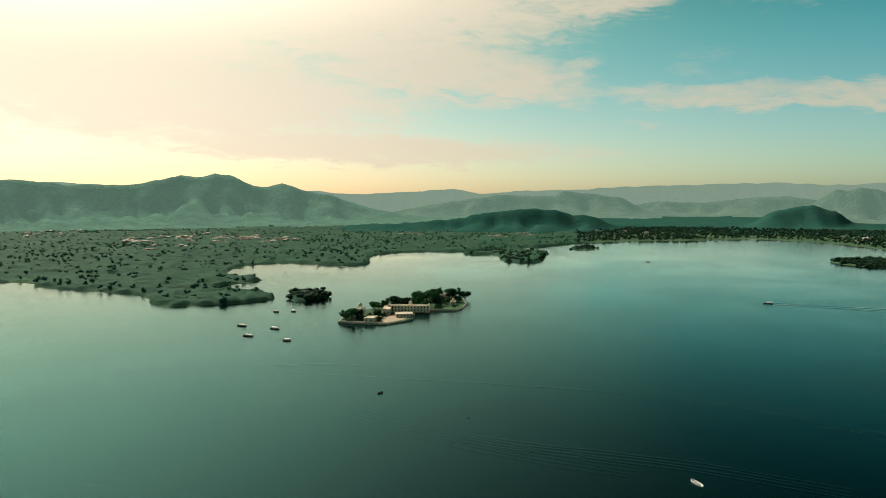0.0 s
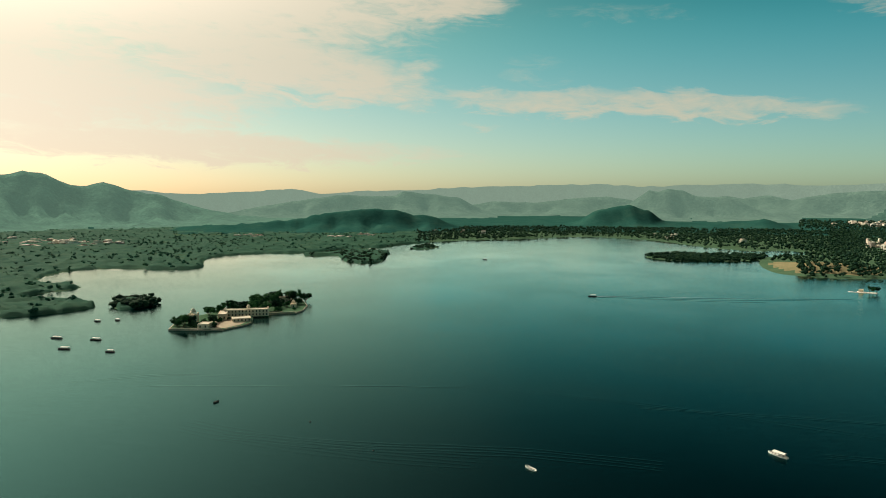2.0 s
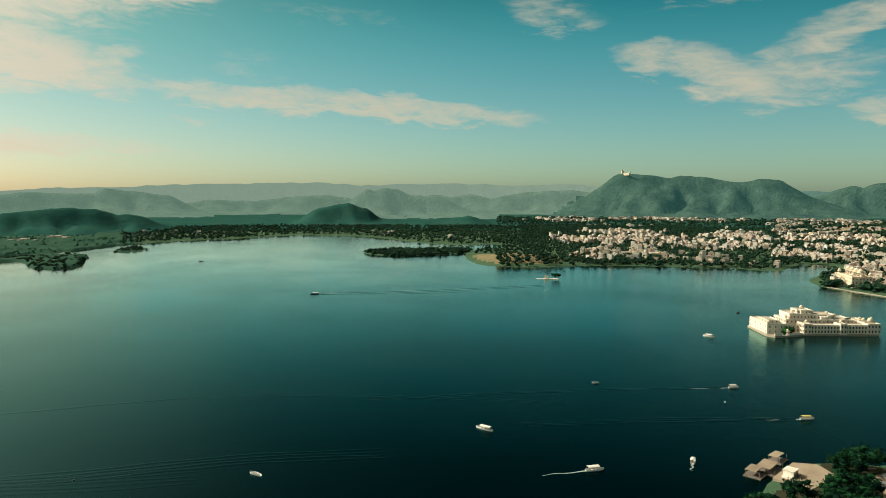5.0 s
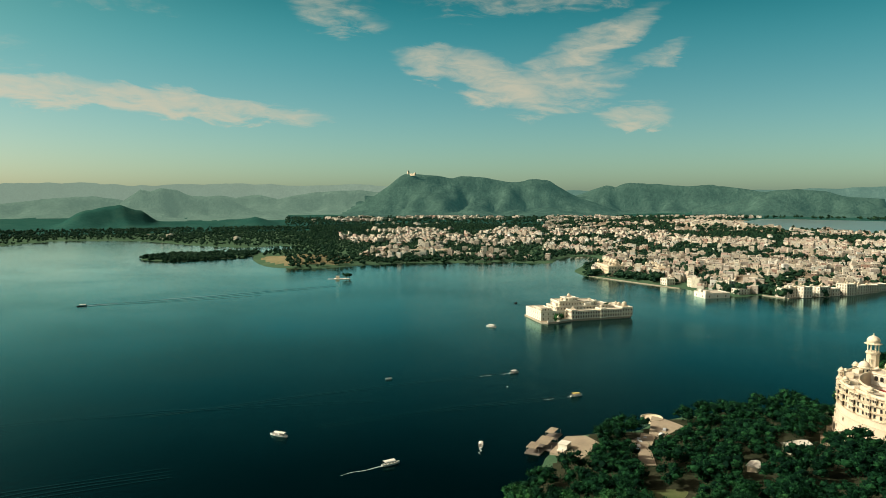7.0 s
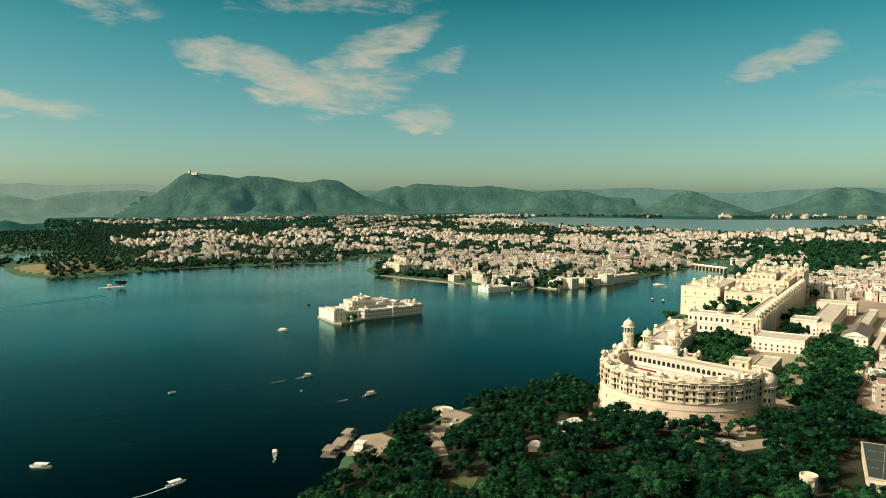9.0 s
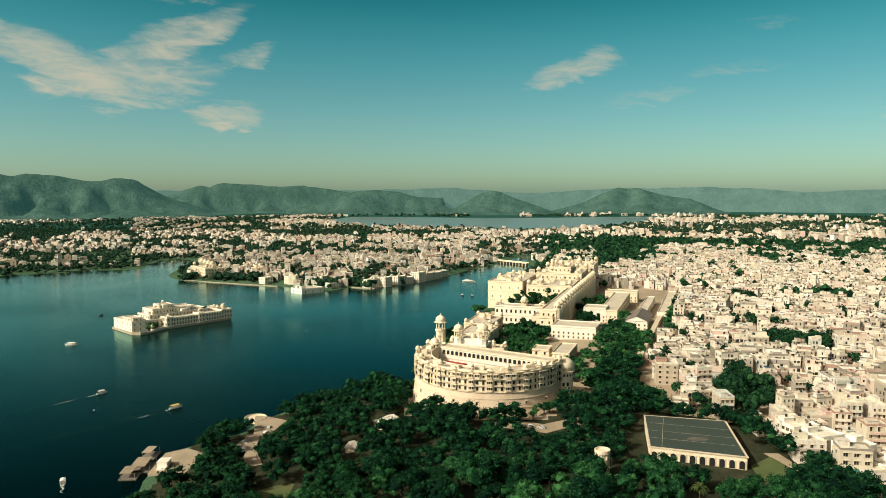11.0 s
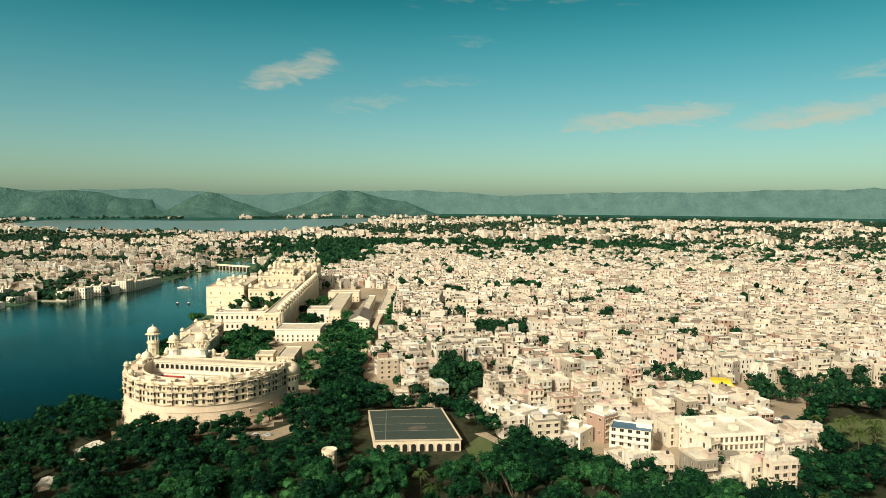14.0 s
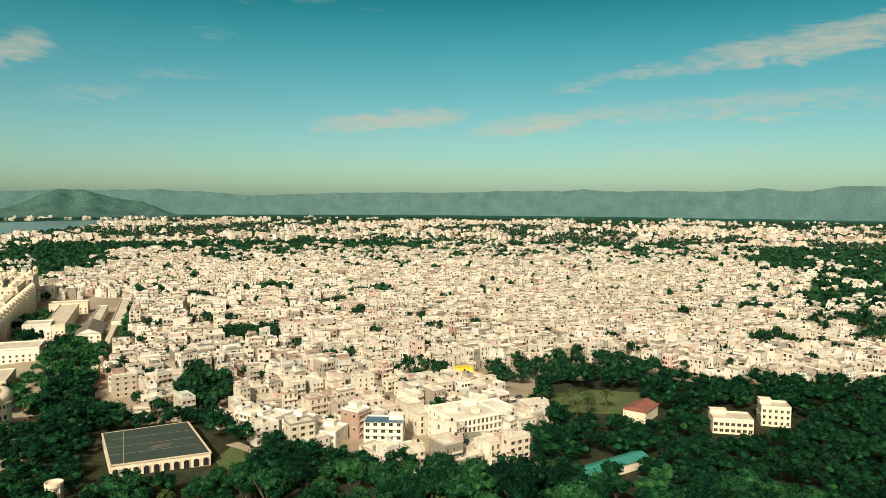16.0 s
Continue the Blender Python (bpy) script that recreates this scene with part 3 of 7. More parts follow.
def make_chhatri():
    """An open domed kiosk one metre in radius: plinth, eight columns, wide eave and dome."""
    s = Solid()
    s.lathe(0, 0, [(1.0, 0), (1.0, 0.18)], 8, 0, False)
    for i in range(8):
        a = 2 * math.pi * (i + 0.5) / 8
        s.lathe(0.84 * math.cos(a), 0.84 * math.sin(a), [(0.13, 0.18), (0.09, 0.3), (0.09, 1.3), (0.14, 1.45)], 6, 0, False)
    s.lathe(0, 0, [(0.72, 1.45), (1.0, 1.45), (1.36, 1.4), (1.36, 1.48), (1.0, 1.62), (0.95, 1.8)], 8, 1, False)
    d = Solid()
    d.lathe(0, 0, onion(0.95, 1.0, 1.8), 16)
    return s.mesh("chhatri", [WALL, TRIM]), d.mesh("dome", [WALL])


def make_tower_dome():
    """A round closed turret head with a drum of arched openings and a ribbed dome, one metre in radius."""
    s = Solid()
    s.lathe(0, 0, [(1.0, 0), (1.0, 0.12), (0.92, 0.15), (0.92, 0.95), (1.15, 0.98), (1.15, 1.06), (0.92, 1.14)], 16, 0, False)
    for i in range(8):
        a = 2 * math.pi * i / 8
        s.box(0.9 * math.cos(a), 0.9 * math.sin(a), 0.25, 0.1, 0.3, 0.5, 360 * i / 8, 1)
    d = Solid()
    d.lathe(0, 0, onion(0.9, 1.05, 1.12), 32, 0, True, 0.05)
    return s.mesh("turret_head", [WALL, DARK]), d.mesh("dome", [WALL])


def make_window(w, h, arch=True, hood=True):
    """A window that faces -y: a raised surround, a dark opening and a stone hood."""
    s = Solid()
    t = 0.14 * w
    s.box(-w / 2 - t / 2, -0.05, -0.1, t, 0.22, h + 0.2, 0, 0)
    s.box(w / 2 + t / 2, -0.05, -0.1, t, 0.22, h + 0.2, 0, 0)
    s.box(0, -0.09, -0.22, w + 2.6 * t, 0.34, 0.14, 0, 0)
    top = [(w / 2 * math.cos(a), -0.02, h - w / 2 + w / 2 * math.sin(a) * 0.95) for a in np.linspace(0, math.pi, 7)] if arch else [(w / 2, -0.02, h), (-w / 2, -0.02, h)]
    s.add([(-w / 2, -0.02, 0), (w / 2, -0.02, 0)] + top, [tuple(range(2 + len(top)))], 1)
    if hood:
        s.add([(-w * 0.8, -0.02, h + 0.45), (w * 0.8, -0.02, h + 0.45), (w * 0.9, -0.62, h + 0.18), (-w * 0.9, -0.62, h + 0.18),
               (-w * 0.8, -0.02, h + 0.33), (w * 0.8, -0.02, h + 0.33), (w * 0.9, -0.62, h + 0.08), (-w * 0.9, -0.62, h + 0.08)],
              [(3, 2, 1, 0), (4, 5, 6, 7), (2, 3, 7, 6), (0, 3, 7, 4), (1, 5, 6, 2)], 0)
    return s.mesh("window", [TRIM, DARK])


CHHATRI, DOME = make_chhatri()
TURRET_HEAD, TURRET_DOME = make_tower_dome()
WIN_SMALL, WIN_ARCH, WIN_TALL, WIN_PLAIN = make_window(0.9, 1.5), make_window(1.2, 2.1), make_window(1.5, 2.9), make_window(1.1, 1.4, False, True)
NICHE, NICHE_LOW = make_window(2.2, 3.6, True, False), make_window(1.9, 2.6, True, False)


def kiosk(parent, x, y, z, r, turret=False):
    body = part("turret_head" if turret else "chhatri", TURRET_HEAD if turret else CHHATRI, None, parent, "", (x, y, z), 22.5, r)
    part("dome", TURRET_DOME if turret else DOME, None, body, "pale fluted dome with a spike" if turret else "small cream dome with a spike")
    return body


def row_of_windows(parent, win, a, b, z, count, inset=0.5):
    """Windows along a wall from a to b, whose outer side lies to the right of that way."""
    (ax, ay), (bx, by) = a, b
    rot = math.degrees(math.atan2(by - ay, bx - ax))
    for i in range(count):
        t = (i + inset) / (count - 1 + 2 * inset)
        part("window", win, None, parent, "", (ax + (bx - ax) * t, ay + (by - ay) * t, z), rot)


def jharokha():
    """A covered balcony bay that hangs on a wall and faces -y."""
    s = Solid()
    s.add([(-0.5, 0, -1.4), (0.5, 0, -1.4), (1.5, 0, -0.2), (-1.5, 0, -0.2), (1.5, -1.3, -0.2), (-1.5, -1.3, -0.2)], [(0, 1, 2, 3), (1, 0, 5, 4), (0, 3, 5), (1, 4, 2), (2, 4, 5, 3)], 0)
    s.box(0, -0.65, -0.2, 3.2, 1.5, 0.2, 0, 0)
    s.box(0, -1.25, 0, 3.0, 0.12, 0.8, 0, 0)
    for x in (-1.4, -0.47, 0.47, 1.4):
        s.box(x, -1.2, 0, 0.2, 0.2, 2.3, 0, 0)
    s.box(0, -0.35, 0, 2.6, 0.6, 2.2, 0, 1)
    s.box(0, -0.75, 2.3, 3.9, 2.1, 0.14, 0, 0, 0.92)
    s.box(0, -0.6, 2.44, 3.0, 1.3, 0.5, 0, 0, 0.8)
    return s.mesh("balcony", [TRIM, DARK])


BAY = jharokha()


def palace_block(name, x0, x1, y0, y1, z0, z1, label, floors=2, win=WIN_ARCH, gap=4.5, domes=(), mat=None, corner=0.0, faces="xyY", parapet=0.9, skip=0):
    """A flat-roofed wing with cornices, windows on its outer sides and kiosks on the roof."""
    cx, cy, sx, sy = (x0 + x1) / 2, (y0 + y1) / 2, x1 - x0, y1 - y0
    t = thing(name, (cx, cy, z0), 0, label, "palace")
    h = z1 - z0
    mat = mat or WALL
    part("wall", Solid().box(0, 0, 0, sx, sy, h - 0.02), mat, t)
    part("roof", Solid().box(0, 0, h - 0.015, sx - 0.8, sy - 0.8, 0.12), ROOF, t, "grey flat roof screed")
    part("parapet", Solid().ring(0, 0, h, sx, sy, parapet, 0.35), mat, t)
    trim = Solid()
    fh = h / max(floors, 1)
    for k in range(1, floors + 1):
        trim.ring(0, 0, k * fh - 0.35, sx + 0.9, sy + 0.9, 0.22, 0.46)
    part("cornice", trim, TRIM, t)
    for k in range(skip, floors):
        z = k * fh + fh * 0.3
        if "x" in faces:
            row_of_windows(t, win, (-sx / 2, sy / 2), (-sx / 2, -sy / 2), z, max(1, int(sy / gap)))
        if "y" in faces:
            row_of_windows(t, win, (-sx / 2, -sy / 2), (sx / 2, -sy / 2), z, max(1, int(sx / gap)))
        if "Y" in faces:
            row_of_windows(t, win, (sx / 2, sy / 2), (-sx / 2, sy / 2), z, max(1, int(sx / gap)))
    if corner:
        for a in (-1, 1):
            for b in (-1, 1):
                kiosk(t, a * (sx / 2 - corner), b * (sy / 2 - corner), h, corner)
    for dx, dy, r in domes:
        kiosk(t, dx, dy, h, r)
    if sx > 18 and sy > 14:
        q = np.random.default_rng(int(abs(x0) * 7 + abs(y0) * 3 + sx))
        for _ in range(int(2 + sx * sy / 350)):
            rw, rd, rh = q.uniform(3, 6.5), q.uniform(3, 6.5), q.uniform(2.2, 3.6)
            px, py = q.uniform(-sx / 2 + 5, sx / 2 - 5), q.uniform(-sy / 2 + 5, sy / 2 - 5)
            if all(math.hypot(px - dx, py - dy) > r + 4.5 for dx, dy, r in domes):
                part("roof_room", Solid().box(px, py, h + 0.1, rw, rd, rh).box(px, py, h + 0.1 + rh, rw + 0.6, rd + 0.6, 0.2), mat, t)
    return t

# ---- the lakeside palace ----
def bastion():
    t = thing("palace_bastion", (400, 102, 11.0), -15, "great curved cream palace bastion with tiers of balconies", "palace")
    a0, a1, R = 86, 276, 44.0
    part("plinth_wall", Solid().arc(34, R, -3, 13.2, a0, a1, 64, 0, 1.8), WALL_PINK, t, "plain battered wall of faded pink-cream plaster")
    part("upper_wall", Solid().arc(34.5, R - 0.5, 13.2, 24.0, a0, a1, 64), WALL, t)
    trim = Solid()
    for z, d in ((4.6, 1.25), (9.6, 0.7), (13.1, 0.6), (16.5, 0.35), (20.2, 0.8), (23.8, 0.6)):
        trim.arc(R - 0.7, R + d, z, z + 0.3, a0, a1, 64)
    part("cornice", trim, TRIM, t)
    part("terrace", Solid().arc(35, R - 0.9, 24.0, 24.12, a0, a1, 48), ROOF, t, "pale screed terrace")
    part("parapet", Solid().arc(R - 0.8, R - 0.3, 24.0, 25.1, a0, a1, 64).arc(34.5, 34.9, 24.0, 25.0, a0, a1, 48), WALL, t)
    half = [a0 + (a1 - a0) * (i + 0.5) / 44 for i in range(44)]
    for i, deg_a in enumerate(half):
        c, s = math.cos(radians(deg_a)), math.sin(radians(deg_a))
        bay = i % 3 == 1
        if i % 4 == 2:
            part("window", WIN_SMALL, None, t, "", ((R + 0.75) * c, (R + 0.75) * s, 6.8), deg_a + 90)
        if i % 3 == 0:
            part("window", WIN_SMALL, None, t, "", ((R + 1.25) * c, (R + 1.25) * s, 1.6), deg_a + 90)
        for k, z in enumerate((14.0, 17.3, 20.9)):
            if bay or (i % 3 == 2 and k == 2):
                part("balcony", BAY, None, t, "", ((R - 0.5) * c, (R - 0.5) * s, z), deg_a + 90, (1.0, 1.0, 0.92)[k])
            else:
                part("window", WIN_SMALL if k == 2 else WIN_ARCH, None, t, "", ((R - 0.5) * c, (R - 0.5) * s, z), deg_a + 90)
        if i % 6 == 1:
            kiosk(t, (R - 1.0) * c, (R - 1.0) * s, 24.3, 1.45)
        elif bay:
            part("bay_roof", Solid().box((R - 0.6) * c, (R - 0.6) * s, 24.9, 3.0, 3.4, 0.2, deg_a).box((R - 0.6) * c, (R - 0.6) * s, 25.1, 2.4, 2.8, 1.0, deg_a, 0, 0.35), WALL, t, "small pyramid roof over a bay")
    # low rooms behind the parapet
    for i in range(9):
        a = radians(a0 + 14 + (a1 - a0 - 28) * i / 8)
        part("roof_room", Solid().box(38.8 * math.cos(a), 38.8 * math.sin(a), 24.1, 3.4, 5.0, 1.7 + 0.5 * (i % 2), math.degrees(a)), WALL, t)
    part("courtyard", Solid().lathe(0, 0, [(35.5, -2), (35.5, 14.0)], 48, 0, False), PAVING, t, "sandy courtyard inside the bastion")
    hedges = Solid()
    for k in range(5):
        hedges.box(-28 + k * 5.5, 0, 14.0, 1.8, 44 - abs(k - 2) * 3, 1.5 + 0.4 * (k % 2))
    part("hedge", hedges, HEDGE, t, "dark clipped hedges")
    part("awning", Solid().box(-4, 22, 14.0, 5, 14, 2.6), RED, t, "faded red awning")
    # inner range with blind arches across the court
    part("inner_wall", Solid().box(3, -3, 10, 9, 76, 14.5), WALL_WHITE, t)
    part("inner_roof", Solid().box(3, -3, 24.5, 8.2, 75, 0.15), ROOF, t)
    part("inner_cornice", Solid().ring(3, -3, 23.9, 9.8, 76.8, 0.3, 0.4).ring(3, -3, 24.5, 9, 76, 0.9, 0.35).ring(3, -3, 18.0, 9.8, 76.8, 0.3, 0.4), TRIM, t)
    row_of_windows(t, NICHE_LOW, (-1.5, 33), (-1.5, -40), 20.6, 24)
    # end towers with great fluted domes
    for x, y, r, z in ((-2, 38, 3.0, 23.5), (9, -43, 5.4, 15.5)):
        part("tower", Solid().lathe(x, y, [(r + 0.5, -4), (r, 9), (r, z - 0.6), (r + 0.7, z - 0.5), (r + 0.7, z)], 20, 0, False), WALL, t, "round corner tower")
        if r < 4:
            kiosk(t, x, y, z, r, True)
        else:
            part("drum", Solid().lathe(x, y, [(5.6, z), (5.6, z + 2.6), (6.5, z + 2.8), (6.5, z + 3.3)], 24, 0, False), WALL, t)
            part("dome", Solid().lathe(x, y, [(5.2, z + 3.3), (6.2, z + 4.6), (6.3, z + 6.0), (5.6, z + 7.8), (4.2, z + 9.2), (2.2, z + 10.2), (0.3, z + 10.7)], 48, 0, True, 0.07), WALL, t, "great fluted cream dome")
            for k in range(10):
                a = radians(100 + 18 * k)
                part("window", WIN_SMALL, None, t, "", (x + 5.62 * math.cos(a), y + 5.62 * math.sin(a), z + 0.3), math.degrees(a) + 90)
            part("finial", Solid().lathe(x, y, [(0.9, z + 10.2), (0.5, z + 11.0), (0.6, z + 11.5), (0.05, z + 13.2)], 8, 0), TRIM, t)
        for k in range(5):
            a = radians(130 + 25 * k)
            part("window", WIN_ARCH, None, t, "", (x + r * math.cos(a), y + r * math.sin(a), z - 5.2), math.degrees(a) + 90)
    return t


bastion()
pav = palace_block("palace_pavilion", 414, 428, 108, 130, 24, 36, "tall white domed pavilion behind the bastion court", 2, WIN_TALL, 3.4, mat=WALL_WHITE)
for dy, r in ((8.0, 3.0), (-8.0, 3.4)):
    part("tower", Solid().lathe(-3, dy, [(r, 12), (r, 15.5), (r + 0.5, 15.7), (r + 0.5, 16)], 8, 0, False), WALL_WHITE, pav)
    kiosk(pav, -3, dy, 16, r)
kiosk(pav, 2, 0, 12, 2.2)
part("upper_room", Solid().box(1, 0, 12, 8, 12, 3.4), WALL_WHITE, pav)

corner_tower = thing("palace_tower", (470, 156, 6), 0, "slender lakeside palace tower under a white dome", "tower")
part("shaft", Solid().lathe(0, 0, [(4.4, -4), (3.6, 4), (3.6, 27)], 8, 0, False).lathe(0, 0, [(4.3, 27), (4.3, 27.6)], 8, 1, False), [WALL, TRIM], corner_tower)
kiosk(corner_tower, 0, 0, 27.6, 3.7)
for k in range(4):
    part("window", WIN_ARCH, None, corner_tower, "", (-3.4, 0, 8 + 4.5 * k), -90)

WINGS = [("palace_wing", 448, 468, 124, 148, 10, 25, 3, 2.6, 2.6), ("palace_wing", 490, 504, 82, 94, 10, 19, 2, 0.0, 0), ("palace_wing", 486, 512, 130, 154, 10, 22, 2, 2.4, 2.2),
         ("palace_wing", 520, 556, 134, 158, 10, 21, 2, 2.8, 2.4), ("palace_wing", 428, 442, 66, 90, 10, 24, 2, 2.0, 0), ("palace_wing", 470, 482, 110, 128, 10, 22, 2, 2.2, 2.4),
         ("palace_wing", 562, 604, 142, 166, 8, 21, 2, 2.6, 2.4), ("palace_wing", 592, 612, 96, 114, 10, 24, 2, 1.8, 0), ("palace_wing", 614, 628, 92, 112, 10, 29, 2, 0.0, 0)]
for name, x0, x1, y0, y1, z0, z1, floors, corner, dome in WINGS:
    palace_block(name, x0, x1, y0, y1, z0, z1, "cream palace wing with arched windows and roof kiosks", floors, WIN_ARCH, 4.6, [(0, 0, dome * 0.75)] if dome else (), corner=corner * 0.6)
palace_block("palace_wing", 630, 646, 112, 156, 10, 26, "white palace wing with a central dome", 2, WIN_TALL, 4.2, [(0, -4, 3.2)], mat=WALL_WHITE, corner=1.6)
garden_court = thing("garden_terrace", (690, 130, 8), 0, "raised palace court planted with trees", "terrace")
part("wall", Solid().box(0, 0, 0, 84, 52, 13), WALL, garden_court)
part("soil", Solid().box(0, 0, 13.01, 80, 48, 0.3), HEDGE, garden_court, "dark planted beds")
keep = palace_block("palace_keep", 736, 826, 152, 190, 6, 35, "tall blank-walled palace block beside the lake", 3, WIN_SMALL, 9.0, [(-34, -14, 2.4), (-10, 14, 2.0), (24, 6, 2.2)], skip=1)
palace_block("palace_wing", 738, 800, 100, 148, 8, 32, "cream palace range behind the garden court", 3, WIN_ARCH, 5.0, [(-20, 10, 2.8), (14, -8, 2.4)], corner=2.2)
palace_block("palace_wing", 804, 872, 98, 150, 8, 38, "massive cream palace range stepping up behind", 4, WIN_ARCH, 5.0, [(-20, 10, 3.0), (20, -14, 2.6)], corner=2.6)
palace_block("palace_wing", 816, 850, 112, 136, 38, 44, "upper storey of the main palace", 1, WIN_ARCH, 4.5, [(-8, 0, 3.0), (8, 2, 2.4)], corner=2.2)
palace_block("palace_wing", 878, 930, 92, 146, 8, 41, "far end of the main palace under many kiosks", 4, WIN_ARCH, 5.0, [(-14, -8, 3.2), (14, 8, 2.8)], corner=2.6)


def turreted_range():
    """The long east front, a row of half-round turrets under small domes."""
    t = thing("palace_range", (594, 92, 12), -0.8, "long cream palace front with a row of domed turrets", "palace")
    n, gap, L = 17, 15.6, 266
    part("wall", Solid().box(L / 2, 8, -2, L, 13, 20.5), WALL, t)
    part("roof", Solid().box(L / 2, 8, 18.52, L - 1, 12, 0.12), ROOF, t)
    part("parapet", Solid().ring(L / 2, 8, 18.5, L, 13, 1.0, 0.4), WALL, t)
    part("cornice", Solid().ring(L / 2, 8, 17.8, L + 0.9, 13.9, 0.3, 0.45).ring(L / 2, 8, 12.5, L + 0.9, 13.9, 0.3, 0.45).ring(L / 2, 8, 7.0, L + 0.9, 13.9, 0.3, 0.45), TRIM, t)
    for i in range(n):
        x = 4 + gap * i
        part("turret", Solid().lathe(x, 1.2, [(3.6, -3), (3.1, 6), (3.1, 18.7), (3.6, 18.9), (3.6, 19.5)], 12, 0, False), WALL, t, "half-round wall turret")
        kiosk(t, x, 1.2, 19.5, 3.0, True)
    for z in (3.5, 8.5, 13.6):
        row_of_windows(t, WIN_ARCH, (7, 1.5), (7 + gap * (n - 1), 1.5), z, n - 1)
    row_of_windows(t, WIN_ARCH, (0, 14.5), (0, 1.5), 13.6, 3)
    row_of_windows(t, WIN_ARCH, (0, 14.5), (0, 1.5), 8.5, 3)


turreted_range()


def hall(name, x, y, rot, L, W, h, label, roof=None, gable=False, wins=0, mat=None):
    """A long plain hall; its end faces -x before it is turned."""
    t = thing(name, (x, y, land(x, y) - 0.5), rot, label, "hall")
    mat = mat or WALL_WHITE
    part("wall", Solid().box(L / 2, 0, -1, L, W, h + 1), mat, t)
    if gable:
        g = Solid().add([(-0.6, -W / 2 - 0.6, h - 0.2), (-0.6, W / 2 + 0.6, h - 0.2), (-0.6, 0, h + W * 0.22), (L + 0.6, -W / 2 - 0.6, h - 0.2), (L + 0.6, W / 2 + 0.6, h - 0.2), (L + 0.6, 0, h + W * 0.22)],
                        [(0, 3, 5, 2), (1, 2, 5, 4), (0, 1, 4, 3)])
        part("roof", g, roof or METAL, t, "dark pitched sheet roof")
        part("gable", Solid().add([(-0.05, -W / 2, h - 0.2), (-0.05, W / 2, h - 0.2), (-0.05, 0, h + W * 0.2), (0.3, 0, h - 0.2)], [(0, 2, 1), (0, 3, 2), (1, 2, 3)]), mat, t)
    else:
        part("roof", Solid().box(L / 2, 0, h + 0.01, L - 0.8, W - 0.8, 0.12), roof or ROOF, t)
        part("parapet", Solid().ring(L / 2, 0, h, L, W, 0.9, 0.35), mat, t)
        part("cornice", Solid().ring(L / 2, 0, h - 0.5, L + 0.7, W + 0.7, 0.25, 0.36), TRIM, t)
    for z in ((1.6, 4.8) if h > 7.5 else (1.6,)):
        if wins:
            row_of_windows(t, WIN_PLAIN, (0, W / 2), (0, -W / 2), z, max(1, int(W / 4)))
            row_of_windows(t, WIN_PLAIN, (0, -W / 2), (L, -W / 2), z, wins)
            row_of_windows(t, WIN_PLAIN, (L, W / 2), (0, W / 2), z, wins)
    return t


hall("banquet_hall", 566, 75, -3, 26, 36, 10.5, "big plain white hall with a flat roof", wins=5)
hall("annexe", 478, 72, -2, 34, 12, 9, "low cream annexe with a long flat roof", wins=6, mat=WALL)
hall("gabled_hall", 606, 28, -3, 46, 18, 9, "white hall under a dark pitched roof", gable=True, wins=8)
hall("stable_range", 640, 54, -2, 120, 16, 11, "long cream range of palace offices", wins=20, mat=WALL)
hall("stable_range", 670, 8, -3, 150, 9, 6, "long narrow shed with a flat grey roof", wins=18)
hall("stable_range", 665, 26, -3, 100, 8, 7, "long narrow shed with a flat grey roof", wins=14)
hall("gatehouse", 640, 66, -2, 20, 20, 13, "white gatehouse with a crested front", wins=4)
hall("gatehouse", 775, 52, -2, 18, 34, 11, "cream gate range across the palace court", wins=5, mat=WALL)
for (ax, ay), (bx, by) in (((468, 22), (660, 10)), ((660, 10), (880, -6)), ((585, 12), (592, 46))):
    L = math.hypot(bx - ax, by - ay)
    lane = thing("covered_way", (ax, ay, land((ax + bx) / 2, (ay + by) / 2) - 1), math.degrees(math.atan2(by - ay, bx - ax)), "long low covered way with a pale flat roof", "wall")
    part("wall", Solid().box(L / 2, 0, 0, L, 3.4, 5.2), WALL, lane)
    part("roof", Solid().box(L / 2, 0, 5.22, L, 4.0, 0.25), TRIM, lane)

# the dark sports court on a low arcaded building
court = thing("court_building", (334, -6, 11), 0, "low arcaded cream building with a dark sports court on top", "building")
quad = [(-22, 14), (22, 18), (24.5, -19.5), (-22.5, -25)]


def slab(points, z0, z1, slot=0):
    n = len(points)
    area = sum(points[i][0] * points[(i + 1) % n][1] - points[(i + 1) % n][0] * points[i][1] for i in range(n))
    points = points if area > 0 else points[::-1]
    return Solid().add([(x, y, z0) for x, y in points] + [(x, y, z1) for x, y in points],
                       [tuple(range(n, 2 * n)), tuple(range(n - 1, -1, -1))] + [(i, (i + 1) % n, n + (i + 1) % n, n + i) for i in range(n)], slot)


part("wall", slab(quad, -1, 8.9), WALL, court)
part("coping", slab([(x * 1.02, y * 1.02) for x, y in quad], 8.9, 9.25), TRIM, court)
part("court_surface", slab([(x * 0.975, y * 0.975) for x, y in quad], 9.25, 9.29), SLATE, court, "worn dark green court surface")
lines = Solid()
lines.box(0, -3, 9.295, 0.12, 38, 0.012).box(-10, -3, 9.295, 0.12, 36, 0.012).box(11, -3, 9.295, 0.12, 36, 0.012).box(0, 9, 9.295, 42, 0.12, 0.012)
part("court_line", lines, TRIM, court, "faded pale court markings")
part("worn_patch", Solid().lathe(0, 0, [(5.0, 9.29), (4.6, 9.3)], 14, 0, False), WORN, court, "pale worn patch", (-6, -6, 0), 20, (0.5, 1.0, 1.0))
row_of_windows(court, NICHE, (-22.2, 14), (-22.7, -25), 3.8, 10)
